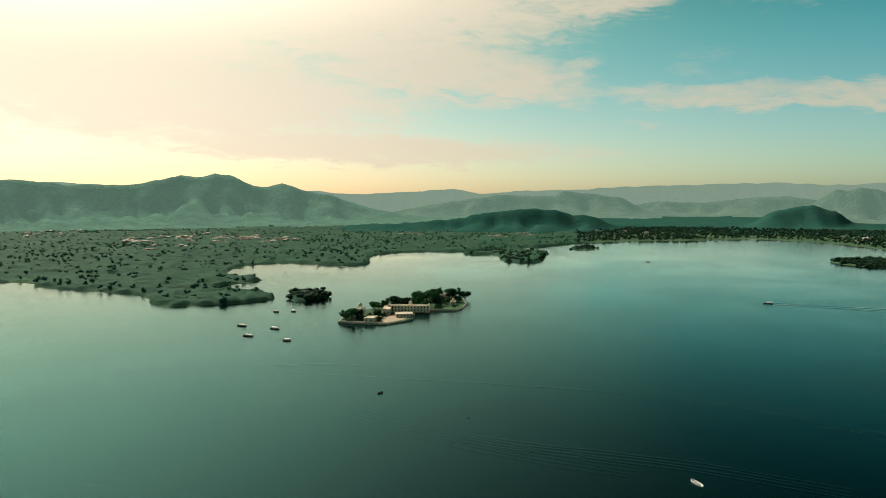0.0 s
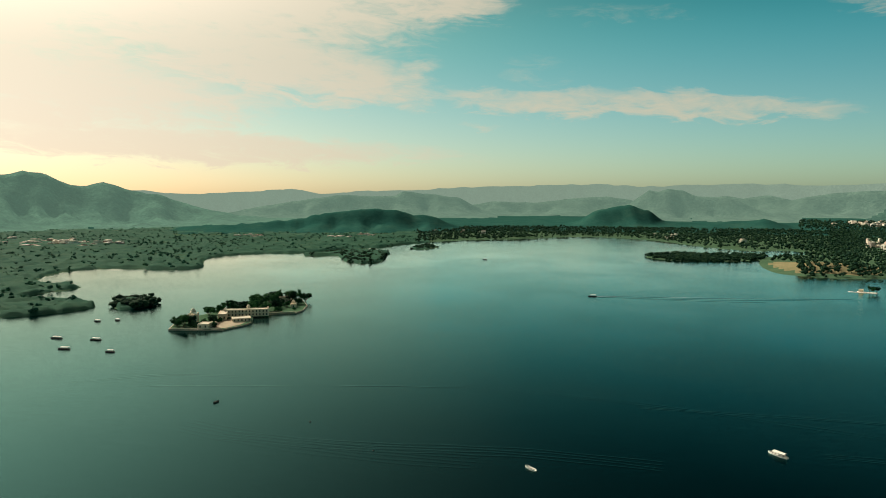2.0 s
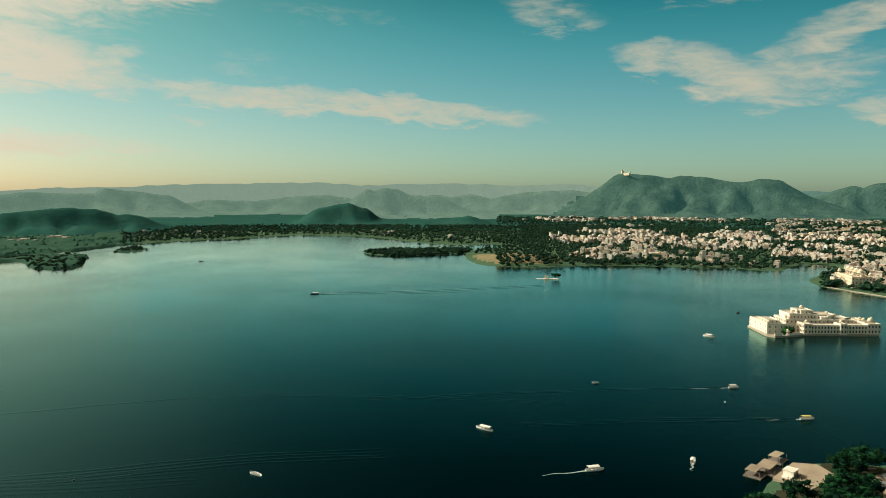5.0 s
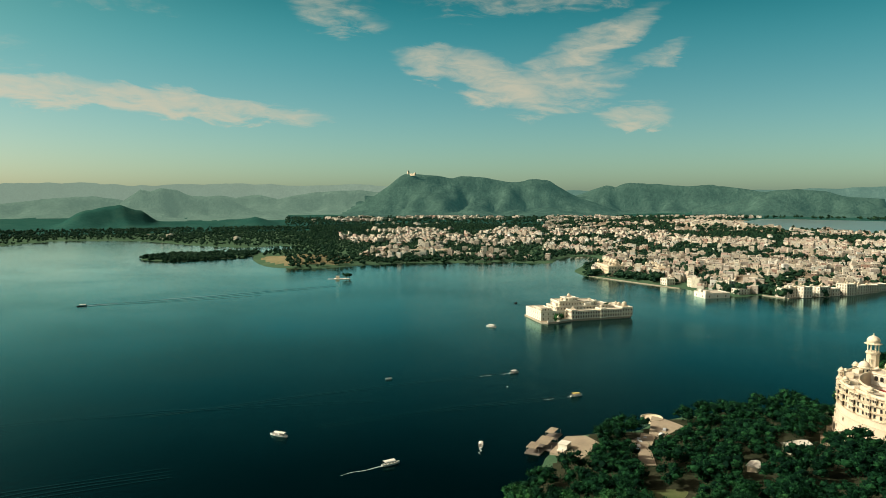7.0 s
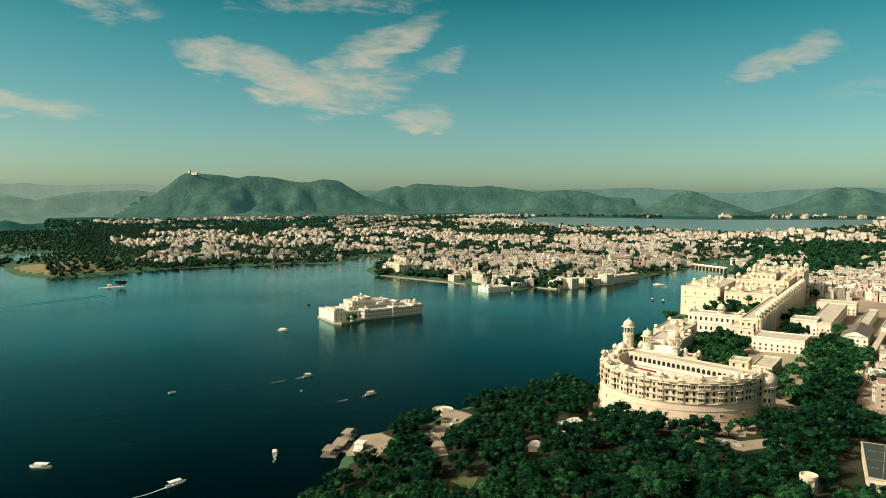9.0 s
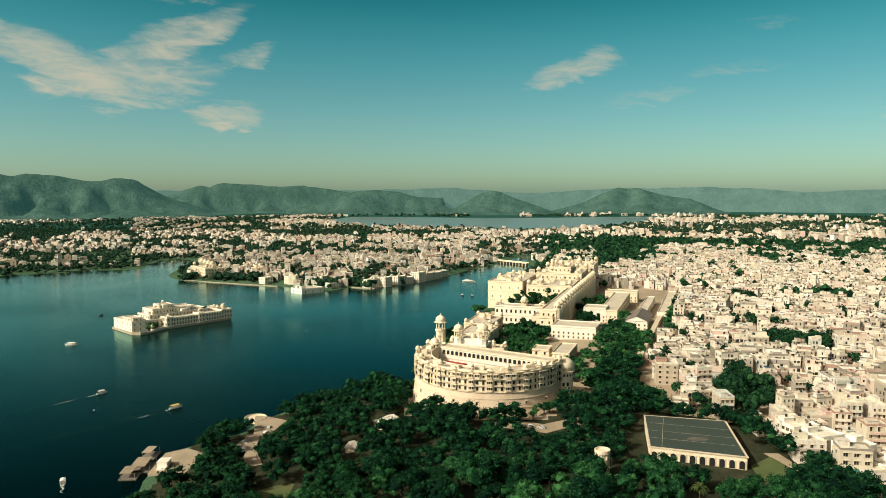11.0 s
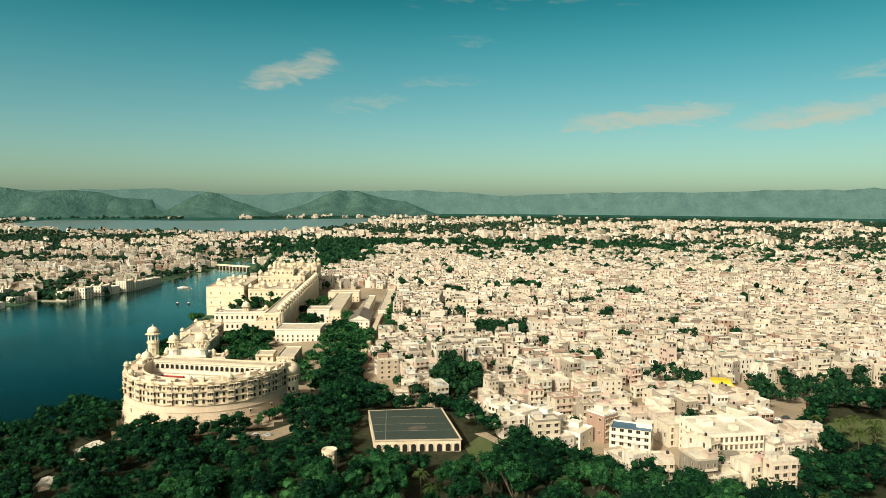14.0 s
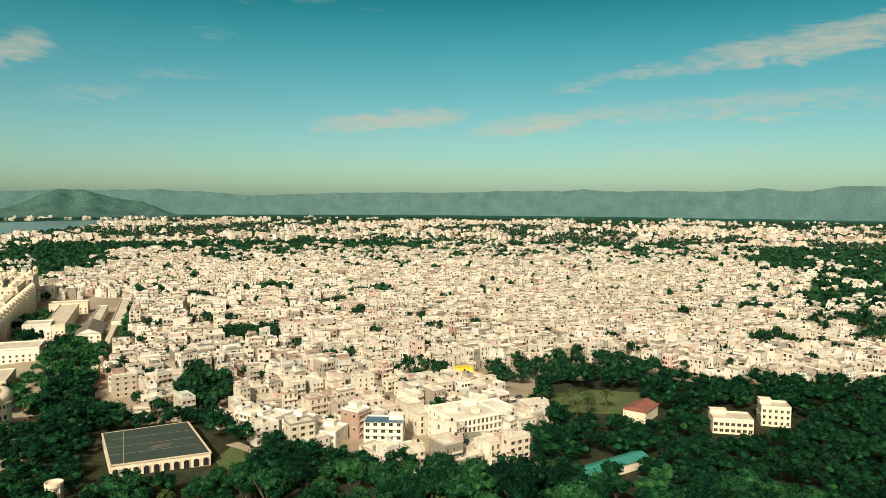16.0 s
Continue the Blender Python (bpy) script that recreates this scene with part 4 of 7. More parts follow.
row_of_windows(court, NICHE, (-22.5, -25), (24.5, -19.5), 3.8, 10)

minaret = thing("garden_turret", (288, 26, land(288, 26) - 0.5), 0, "round pale garden turret standing among trees", "turret")
part("shaft", Solid().lathe(0, 0, [(3.0, -2), (2.7, 9.5), (3.2, 10), (3.2, 11.4), (2.9, 11.4), (2.9, 10.6)], 16, 0, False), WALL, minaret)
for i in range(8):
    a = 2 * math.pi * i / 8
    part("rib", Solid().lathe(2.85 * math.cos(a), 2.85 * math.sin(a), [(0.28, 2), (0.24, 9.6)], 6, 0, False), TRIM, minaret)

ramp = thing("lake_ramp", (450, 160, -1), 12, "sloping stone ramp from the palace to the water", "ramp")
part("slope", Solid().add([(-26, -4, 0), (26, -4, 0), (26, 5, 0), (-26, 5, 0), (-26, -4, 10), (26, -4, 2), (26, 5, 2), (-26, 5, 10)],
                          [(3, 2, 1, 0), (4, 5, 6, 7), (0, 1, 5, 4), (1, 2, 6, 5), (2, 3, 7, 6), (3, 0, 4, 7)]), STONE, ramp)

# ---- trees ----
def foliage(name, colours, per_object, through_light=0.3, scale=0.35):
    """Leaves that let part of the light through."""
    m = surface(name, colours, 0.8, scale, 2.5, 0.8, 0.4, island=0.35, rand=0.35 if per_object else 0.0, spec=0.04)
    n, tree_nodes = m.node_tree, m.node_tree.nodes
    p, o = tree_nodes["Principled BSDF"], tree_nodes["Material Output"]
    leaf, both = tree_nodes.new("ShaderNodeBsdfTranslucent"), tree_nodes.new("ShaderNodeMixShader")
    n.links.new(p.inputs["Base Color"].links[0].from_socket, leaf.inputs["Color"])
    both.inputs[0].default_value = through_light
    n.links.new(p.outputs[0], both.inputs[1])
    n.links.new(leaf.outputs[0], both.inputs[2])
    n.links.new(both.outputs[0], o.inputs[0])
    return m


LEAVES = foliage("broad_leaf_foliage", [(0.002, 0.014, 0.008), (0.006, 0.036, 0.015), (0.016, 0.075, 0.026), (0.05, 0.16, 0.05)], True, 0.12)
# leaf colour lightened towards teal to paint haze on distant trees
LEAVES_FAR = foliage("distant_foliage_painted_haze", [(0.008, 0.032, 0.022), (0.020, 0.058, 0.032), (0.040, 0.088, 0.044)], False)
LEAVES_TOWN = foliage("town_tree_foliage", [(0.003, 0.018, 0.010), (0.008, 0.038, 0.018), (0.02, 0.07, 0.03), (0.04, 0.12, 0.045)], False)
# marsh leaves coloured paler and bluer, haze put into the base colour
LEAVES_MARSH = foliage("marsh_scrub_foliage_painted_haze", [(0.026, 0.115, 0.080), (0.042, 0.15, 0.10), (0.066, 0.18, 0.115), (0.095, 0.205, 0.125)], False, 0.55, 0.022)
BARK = surface("grey_brown_bark", [(0.06, 0.045, 0.03), (0.12, 0.095, 0.07)], 0.95, 1.0, 6.0, 0.6, 0.05)
FROND = foliage("palm_fronds", [(0.02, 0.04, 0.012), (0.05, 0.08, 0.025), (0.08, 0.11, 0.035)], True)


def ico(level):
    bm = bmesh.new()
    bmesh.ops.create_icosphere(bm, subdivisions=level, radius=1.0)
    v = np.array([p.co[:] for p in bm.verts])
    f = np.array([[q.index for q in face.verts] for face in bm.faces])
    bm.free()
    return v, f


ICO1 = ico(1)
OCTA = (np.array([(1, 0, 0), (0, 1, 0), (-1, 0, 0), (0, -1, 0), (0, 0, 1), (0, 0, -1)], float),
        np.array([(0, 1, 4), (1, 2, 4), (2, 3, 4), (3, 0, 4), (1, 0, 5), (2, 1, 5), (3, 2, 5), (0, 3, 5)]))


def clumps(centres, radii, shape, rng, rough=0.28, squash=0.8):
    """Many lumpy balls as one set of vertices and triangles."""
    v, f = shape
    n, k = len(centres), len(v)
    lump = 1 + rough * (rng.random((n, k, 1)) * 2 - 1)
    turn = rng.random(n) * 6.283
    c, s = np.cos(turn)[:, None], np.sin(turn)[:, None]
    x, y = v[None, :, 0] * c - v[None, :, 1] * s, v[None, :, 0] * s + v[None, :, 1] * c
    unit = np.stack([x, y, np.repeat(v[None, :, 2] * squash, n, 0)], -1)
    verts = unit * lump * np.asarray(radii)[:, None, None] + np.asarray(centres)[:, None, :]
    faces = f[None] + (np.arange(n) * k)[:, None, None]
    return verts.reshape(-1, 3), faces.reshape(-1, 3)


def leaf_tufts(centres, sizes, rng):
    """Small loose leaf triangles turned every way."""
    n = len(centres)
    a, b = rng.normal(size=(n, 3)), rng.normal(size=(n, 3))
    a /= np.linalg.norm(a, axis=1)[:, None]
    b -= a * (a * b).sum(1)[:, None]
    b /= np.linalg.norm(b, axis=1)[:, None]
    s = np.asarray(sizes)[:, None]
    verts = np.stack([centres - a * s, centres + b * s * 0.8, centres + a * s - b * s * 0.3], 1)
    return verts.reshape(-1, 3), np.arange(n * 3).reshape(-1, 3)


def joined(name, sets, mats, smooth=False):
    vs, fs, off = [], [], 0
    for v, f in sets:
        vs.append(v)
        fs.append(f + off)
        off += len(v)
    return quick_mesh(name, np.concatenate(vs), np.concatenate(fs), mats, None, smooth)


def crown_mesh(seed, R, H, z0, lumps=40, tufts=2500):
    """An uneven crown: boughs of small clumps over a broken shell, thick with loose leaves."""
    rng = np.random.default_rng(seed)
    boughs = 12
    d = rng.normal(size=(boughs, 3))
    d[:, 2] = np.abs(d[:, 2]) * 1.0 - 0.42
    d /= np.linalg.norm(d, axis=1)[:, None]
    hub = d * (0.42 + 0.22 * rng.random(boughs))[:, None] * np.array([R, R, H * 0.5]) + np.array([0, 0, z0 + H * 0.36])
    pick = rng.integers(0, boughs, lumps)
    e = rng.normal(size=(lumps, 3))
    e[:, 2] += 0.35
    e /= np.linalg.norm(e, axis=1)[:, None]
    c = hub[pick] + e * (R * (0.22 + 0.2 * rng.random(lumps)))[:, None] * np.array([1.0, 1.0, 0.8])
    r = R * (0.13 + 0.09 * rng.random(lumps))
    t = rng.integers(0, lumps, tufts)
    f = rng.normal(size=(tufts, 3))
    f[:, 2] += 0.3
    f /= np.linalg.norm(f, axis=1)[:, None]
    at = c[t] + f * (r[t] * (0.78 + 0.46 * rng.random(tufts)))[:, None]
    core = clumps(np.concatenate([c, hub]), np.concatenate([r * 0.74, np.full(boughs, R * 0.29)]), ICO1, rng, 0.25)
    return joined("crown", [core, leaf_tufts(at, R * (0.03 + 0.038 * rng.random(tufts)), rng)], [LEAVES])


def trunk_mesh(seed, R, z0, H):
    """A tapered trunk that parts into limbs."""
    rng = np.random.default_rng(seed)
    s = Solid()

    def limb(a, b, ra, rb, n=6):
        a, b = Vector(a), Vector(b)
        ax = (b - a).normalized()
        side = ax.orthogonal().normalized()
        other = ax.cross(side)
        pts = [p + (side * math.cos(q) + other * math.sin(q)) * r for p, r in ((a, ra), (b, rb)) for q in [6.2832 * i / n for i in range(n)]]
        s.add(pts, [(i, (i + 1) % n, n + (i + 1) % n, n + i) for i in range(n)], 0, True)

    fork = (rng.normal() * 0.3, rng.normal() * 0.3, z0 * 0.8)
    limb((0, 0, -0.6), fork, R * 0.085, R * 0.06, 8)
    for i in range(5):
        a = 6.283 * (i + rng.random() * 0.6) / 5
        limb(fork, (math.cos(a) * R * 0.55, math.sin(a) * R * 0.55, z0 + H * (0.3 + 0.25 * rng.random())), R * 0.045, R * 0.015)
    return s.mesh("trunk", [BARK])


def palm_meshes(seed):
    rng = np.random.default_rng(seed)
    s = Solid().lathe(0, 0, [(0.32, -0.5), (0.22, 1.5), (0.19, 7.5), (0.24, 8.2)], 7, 0)
    f = Solid()
    for i in range(18):
        a, lift = 6.283 * (i + rng.random() * 0.5) / 18, rng.random() * 1.4 - 0.2
        c, q = math.cos(a), math.sin(a)
        pts, pz = [], [(0, 8.2), (1.3, 8.6 + lift), (2.6, 8.2 + lift * 1.1), (3.6, 7.0 + lift)]
        for k, (r, z) in enumerate(pz):
            wd = (0.12, 0.5, 0.42, 0.06)[k]
            pts += [(r * c - wd * q, r * q + wd * c, z - 0.16), (r * c, r * q, z), (r * c + wd * q, r * q - wd * c, z - 0.16)]
        f.add(pts, [(3 * k + j, 3 * k + j + 1, 3 * k + j + 4, 3 * k + j + 3) for k in range(3) for j in range(2)])
    return s.mesh("trunk", [BARK]), f.mesh("fronds", [FROND])


TREES = []
for seed, R, H, z0, lumps in ((1, 5.2, 8.5, 3.2, 60), (2, 6.4, 9.0, 3.6, 70), (3, 4.3, 8.0, 3.0, 54), (4, 5.6, 7.2, 3.4, 60), (5, 3.6, 9.0, 3.0, 50), (6, 4.8, 9.6, 3.6, 58)):
    TREES.append((trunk_mesh(seed, R, z0, H), crown_mesh(seed, R, H, z0, lumps), R))
PALM = palm_meshes(7)


def tree(x, y, k, scale, turn, z=None, label="dense dark green broad-leaved tree", group="trees below the palace"):
    t = thing("tree", (x, y, land(x, y) - 0.1 if z is None else z), turn, label, "tree", group)
    t.scale = (scale, scale, scale * (0.82 + 0.25 * ((k * 7 + int(abs(x))) % 5) / 5))
    part("trunk", TREES[k][0], None, t)
    part("crown", TREES[k][1], None, t)
    return t


def palm(x, y, scale, turn, z=None):
    t = thing("palm_tree", (x, y, land(x, y) - 0.1 if z is None else z), turn, "slim palm with a ragged head of fronds", "palm", "palms below the palace")
    t.scale = (scale, scale, scale)
    part("trunk", PALM[0], None, t)
    part("fronds", PALM[1], None, t)
    return t


def inside(x, y, poly):
    return shore_distance(np.array([x], float), np.array([y], float), np.array(poly, float))[0] > 0


CLEAR = [[(258, 228), (282, 240), (292, 233), (288, 216), (262, 211)], [(284, 200), (304, 214), (318, 212), (350, 232), (350, 222), (347, 203), (318, 200), (300, 203)],
         [(316, 214), (300, 207), (272, 188), (280, 180), (300, 198), (318, 206)], [(248, 168), (264, 158), (260, 142), (243, 156)],
         [(308, 20), (362, 18), (364, -32), (306, -40)], [(300, -30), (334, -40), (320, -50), (298, -44)], [(336, -214), (310, -216), (296, -246), (327, -280), (345, -254)],
         [(346, 72), (337, 72), (335, 60), (348, 47), (355, 50)], [(296, 30), (280, 30), (280, 20), (296, 20)], [(328, 152), (352, 146), (344, 130), (330, 134)],
         [(290, 150), (312, 150), (312, 140), (292, 140)], [(226, -156), (246, -170), (250, -202), (232, -208)], [(280, -238), (304, -236), (300, -266), (276, -262)],
         [(242, -264), (282, -264), (278, -292), (246, -292)], [(242, -298), (276, -298), (276, -316), (242, -316)]]
CLEAR_ARR = [np.array(c, float) for c in CLEAR]
WOOD_ARR = np.array(WOOD, float)

rng = np.random.default_rng(11)
spots = []
tries = np.stack([rng.uniform(150, 480, 16000), rng.uniform(-520, 235, 16000)], 1)
good = (shore_distance(tries[:, 0], tries[:, 1], WOOD_ARR) > 1) & (np.hypot(tries[:, 0], tries[:, 1]) > 232) & (shore_distance(tries[:, 0], tries[:, 1], LAKE) < -3)
reach = np.hypot(tries[:, 0], tries[:, 1])
for c in CLEAR_ARR:
    for back in (0, 8, 16, 24):
        good &= shore_distance(tries[:, 0] * (1 + back / reach), tries[:, 1] * (1 + back / reach), c) < (-2.5 if back == 0 else 0)
low_wood = [np.array(c, float) for c in ([(352, 140), (310, 140), (310, 40), (352, 44)], [(320, -30), (280, -30), (240, -100), (215, -170), (240, -170), (262, -128), (290, -90)])]
for x, y in tries[good]:
    far = math.hypot(x, y)
    gap = (9.2 if far < 330 else 9.4) + 2.2 * math.sin(x * 0.11) * math.sin(y * 0.13)
    if all((x - a) ** 2 + (y - b) ** 2 > gap * gap for a, b in spots):
        spots.append((x, y))
spots.sort(key=lambda p: math.hypot(*p))
NEAR_WOOD, BACK_WOOD = spots[:150], spots[150:]
for i, (x, y) in enumerate(NEAR_WOOD):
    if i % 23 == 7:
        palm(x, y, 1.0 + 0.3 * rng.random(), rng.random() * 360)
    else:
        edge = shore_distance(np.array([x]), np.array([y]), LAKE)[0] > -14 or any(inside(x, y, c) for c in low_wood)
        size = 0.6 + 0.25 * rng.random() if math.hypot(x - 400, y - 102) < 80 else (0.9 if edge else 1.25) + 0.6 * rng.random()
        tree(x, y, i % 6, size, rng.random() * 360)


def stuff_trees(name, pts, sizes, label, shape=ICO1, lumps=5, tufts=10, rng_seed=3, ground_z=None, leaves=None, squash=0.8, fine=0.25, lift=0.62):
    """Many far trees in one mesh."""
    r = np.random.default_rng(rng_seed)
    pts, sizes = np.asarray(pts, float), np.asarray(sizes, float)
    z = plain_height(pts[:, 0], pts[:, 1])[0] if ground_z is None else np.full(len(pts), ground_z)
    n = len(pts)
    d = r.normal(size=(n, lumps, 3)) * np.array([0.42, 0.42, 0.24])
    d[:, 0] = 0
    c = np.stack([pts[:, 0], pts[:, 1], z], -1)[:, None, :] + (d + np.array([0, 0, lift])) * sizes[:, None, None]
    rad = (sizes[:, None] * (0.34 + 0.2 * r.random((n, lumps)))).ravel()
    c = c.reshape(-1, 3)
    pick = r.integers(0, len(c), n * tufts)
    e = r.normal(size=(len(pick), 3))
    e /= np.linalg.norm(e, axis=1)[:, None]
    sets = [clumps(c, rad, shape, r, 0.3, squash)]
    if tufts:
        sets.append(leaf_tufts(c[pick] + e * rad[pick][:, None], rad[pick] * fine * (1 + r.random(len(pick))), r))
    ob = new(name, joined(name, sets, [leaves or LEAVES_FAR]))
    return tagged(ob, label, "trees", kind="stuff")


# the trees behind the first ranks, from lighter crowns
def lite_crown(seed, lumps, tufts):
    q = np.random.default_rng(100 + seed)
    d = q.normal(size=(lumps, 3))
    d[:, 2] = np.abs(d[:, 2]) * 0.9 - 0.2
    d /= np.linalg.norm(d, axis=1)[:, None]
    c = d * (0.4 + 0.45 * q.random(lumps))[:, None] * np.array([4.9, 4.9, 4.6]) + np.array([0, 0, 5.4])
    rr = 4.9 * (0.2 + 0.12 * q.random(lumps)) * (26 / lumps) ** 0.3
    pick = q.integers(0, lumps, tufts)
    e = q.normal(size=(tufts, 3))
    e /= np.linalg.norm(e, axis=1)[:, None]
    at = c[pick] + e * (rr[pick] * (0.8 + 0.45 * q.random(tufts)))[:, None]
    va, fa = clumps(c, rr * 0.78, ICO1, q, 0.25)
    vb, fb = leaf_tufts(at, (0.24 + 0.27 * q.random(tufts)) * (500 / tufts) ** 0.35, q)
    return np.concatenate([va, vb]), np.concatenate([fa, fb + len(va)])


def crowd(name, pts, kit, lo, hi, label, leaves, rng, tall=0.8):
    """Many leafy crowns in one mesh, standing on the ground."""
    pts = np.asarray(pts, float)
    zs = plain_height(pts[:, 0], pts[:, 1])[0]
    sets = []
    for i, ((x, y), z) in enumerate(zip(pts, zs)):
        v, f = kit[i % len(kit)]
        a, sc = rng.random() * 6.283, lo + (hi - lo) * rng.random()
        c, s = math.cos(a) * sc, math.sin(a) * sc
        sets.append((np.stack([v[:, 0] * c - v[:, 1] * s + x, v[:, 0] * s + v[:, 1] * c + y, v[:, 2] * sc * tall * (0.83 + 0.34 * rng.random()) + z - 0.8 * sc], 1), f))
    return tagged(new(name, joined(name, sets, [leaves])), label, "trees", kind="stuff")


LITE = [lite_crown(k, 24, 640) for k in range(4)]
LIGHT = [lite_crown(k, 12, 170) for k in range(5)]
crowd("wood", BACK_WOOD, LITE, 1.25, 1.9, "dark green trees thick below the palace", LEAVES, rng)

# ---- the town ----
def house_material(name, per_object):
    m = bpy.data.materials.new(name)
    m.use_nodes = True
    n = Nodes(m.node_tree)
    pick = n.add("ObjectInfo").outputs["Random"] if per_object else n.add("NewGeometry").outputs["Random Per Island"]
    tones = [(0.68, 0.61, 0.49), (0.54, 0.47, 0.37), (0.64, 0.59, 0.51), (0.58, 0.5, 0.41), (0.66, 0.59, 0.49), (0.57, 0.45, 0.37), (0.75, 0.75, 0.7), (0.44, 0.38, 0.3), (0.59, 0.53, 0.42),
             (0.62, 0.58, 0.48), (0.69, 0.65, 0.55), (0.32, 0.27, 0.21), (0.71, 0.67, 0.55), (0.54, 0.55, 0.49), (0.66, 0.61, 0.53), (0.62, 0.48, 0.41), (0.62, 0.57, 0.45), (0.64, 0.57, 0.47),
             (0.34, 0.22, 0.17), (0.66, 0.62, 0.54), (0.23, 0.21, 0.17), (0.68, 0.58, 0.47), (0.37, 0.33, 0.29), (0.4, 0.35, 0.29), (0.33, 0.29, 0.23), (0.57, 0.41, 0.35)]
    tone = n.ramp(pick, [(i / len(tones), c) for i, c in enumerate(tones)])
    tone.node.color_ramp.interpolation = "CONSTANT"
    at = n.add("NewGeometry").outputs["Position"]
    streak = n.add("Mapping")
    streak.inputs["Scale"].default_value = (0.9, 0.9, 0.22)
    n.link(at, streak.inputs[0])
    dirt = n.rng(n.noise(streak.outputs[0], 0.7, 5.0, 0.65), 0.4, 0.72, 0.0, 0.6)
    base = n.mix(dirt, tone, (0.36, 0.31, 0.25, 1))
    p = n.add("BsdfPrincipled")
    n.link(base, p.inputs["Base Color"])
    p.inputs["Roughness"].default_value = 0.9
    p.inputs["Specular IOR Level"].default_value = 0.15
    o = n.add("OutputMaterial")
    n.link(p.outputs[0], o.inputs[0])
    return m


HOUSE, HOUSE_ONE = house_material("painted_plaster_town", False), house_material("painted_plaster", True)
TERRACE = surface("sun_bleached_roof_terrace", [(0.20, 0.18, 0.14), (0.46, 0.42, 0.33), (0.66, 0.61, 0.50), (0.78, 0.74, 0.64)], 0.95, 0.05, 0.6, 0.2, 0.05, island=0.7)
TANK_BLACK = surface("black_plastic_tank", [(0.015, 0.015, 0.016), (0.03, 0.03, 0.03)], 0.5, 1.0, 4.0, 0.0)
TEAL = surface("blue_green_sheet_roof", [(0.03, 0.17, 0.14), (0.05, 0.26, 0.20)], 0.6, 0.5, 2.0, 0.1, 0.02)
BLUE = surface("faded_blue_tarpaulin", [(0.05, 0.11, 0.17), (0.09, 0.17, 0.24)], 0.7, 0.5, 2.0, 0.1, 0.02)
YELLOW = surface("bright_yellow_paint", [(0.62, 0.46, 0.03), (0.72, 0.55, 0.05)], 0.7, 0.5, 2.0, 0.1, 0.02)
ORANGE = surface("orange_tarpaulin", [(0.5, 0.2, 0.03), (0.62, 0.28, 0.05)], 0.8, 0.5, 2.0, 0.1, 0.02)


def boxes(cx, cy, z, sx, sy, h, rot, slot_side, slot_top):
    """Vertices, faces and slots of many blocks without floors."""
    n = len(cx)
    c, s = np.cos(rot), np.sin(rot)
    pts = np.zeros((n, 8, 3))
    for i, (a, b, q) in enumerate(((-1, -1, 0), (1, -1, 0), (1, 1, 0), (-1, 1, 0), (-1, -1, 1), (1, -1, 1), (1, 1, 1), (-1, 1, 1))):
        u, v = a * sx / 2, b * sy / 2
        pts[:, i] = np.stack([cx + u * c - v * s, cy + u * s + v * c, z + q * h], -1)
    f = np.array([(4, 5, 6, 7), (0, 1, 5, 4), (1, 2, 6, 5), (2, 3, 7, 6), (3, 0, 4, 7)])
    faces = f[None] + (np.arange(n) * 8)[:, None, None]
    slots = np.tile([slot_top] + [slot_side] * 4, n)
    return pts.reshape(-1, 3), faces.reshape(-1, 4), slots


def wall_quads(cx, cy, z, sx, sy, h, rot, rng, per_side, storey, w=1.35, hh=1.5):
    """Dark windows a hand's width proud of the walls of many blocks, storey by storey."""
    qs = []
    for side in range(4):
        half = (sy if side % 2 == 0 else sx) / 2
        span = (sx if side % 2 == 0 else sy)
        a = rot + side * math.pi / 2
        for k in range(per_side):
            for level in range(4):
                on = (level * storey + 2.4 < h) & (rng.random(len(cx)) < (0.6 if per_side > 2 else 0.42))
                if per_side < 3:
                    on &= np.sin(a) * cx - np.cos(a) * cy < 0
                u = (-0.5 + (k + 0.5 + rng.uniform(-0.22, 0.22, len(cx))) / per_side) * span * 0.86
                ww = w * (0.5 + 1.0 * rng.random(len(cx)) ** 2)
                top = hh * (0.8 + 0.6 * rng.random(len(cx)))
                zz = z + level * storey + 0.95
                c, s = np.cos(a), np.sin(a)
                d = -(half + 0.05)
                corner = []
                for du, dz in ((-0.5, 0), (0.5, 0), (0.5, 1), (-0.5, 1)):
                    uu = u + du * ww
                    corner.append(np.stack([cx + uu * c - d * s, cy + uu * s + d * c, zz + dz * top], -1))
                qs.append(np.stack(corner, 1)[on])
    q = np.concatenate(qs)
    return q.reshape(-1, 3), np.arange(len(q) * 4).reshape(-1, 4), np.full(len(q), 2)


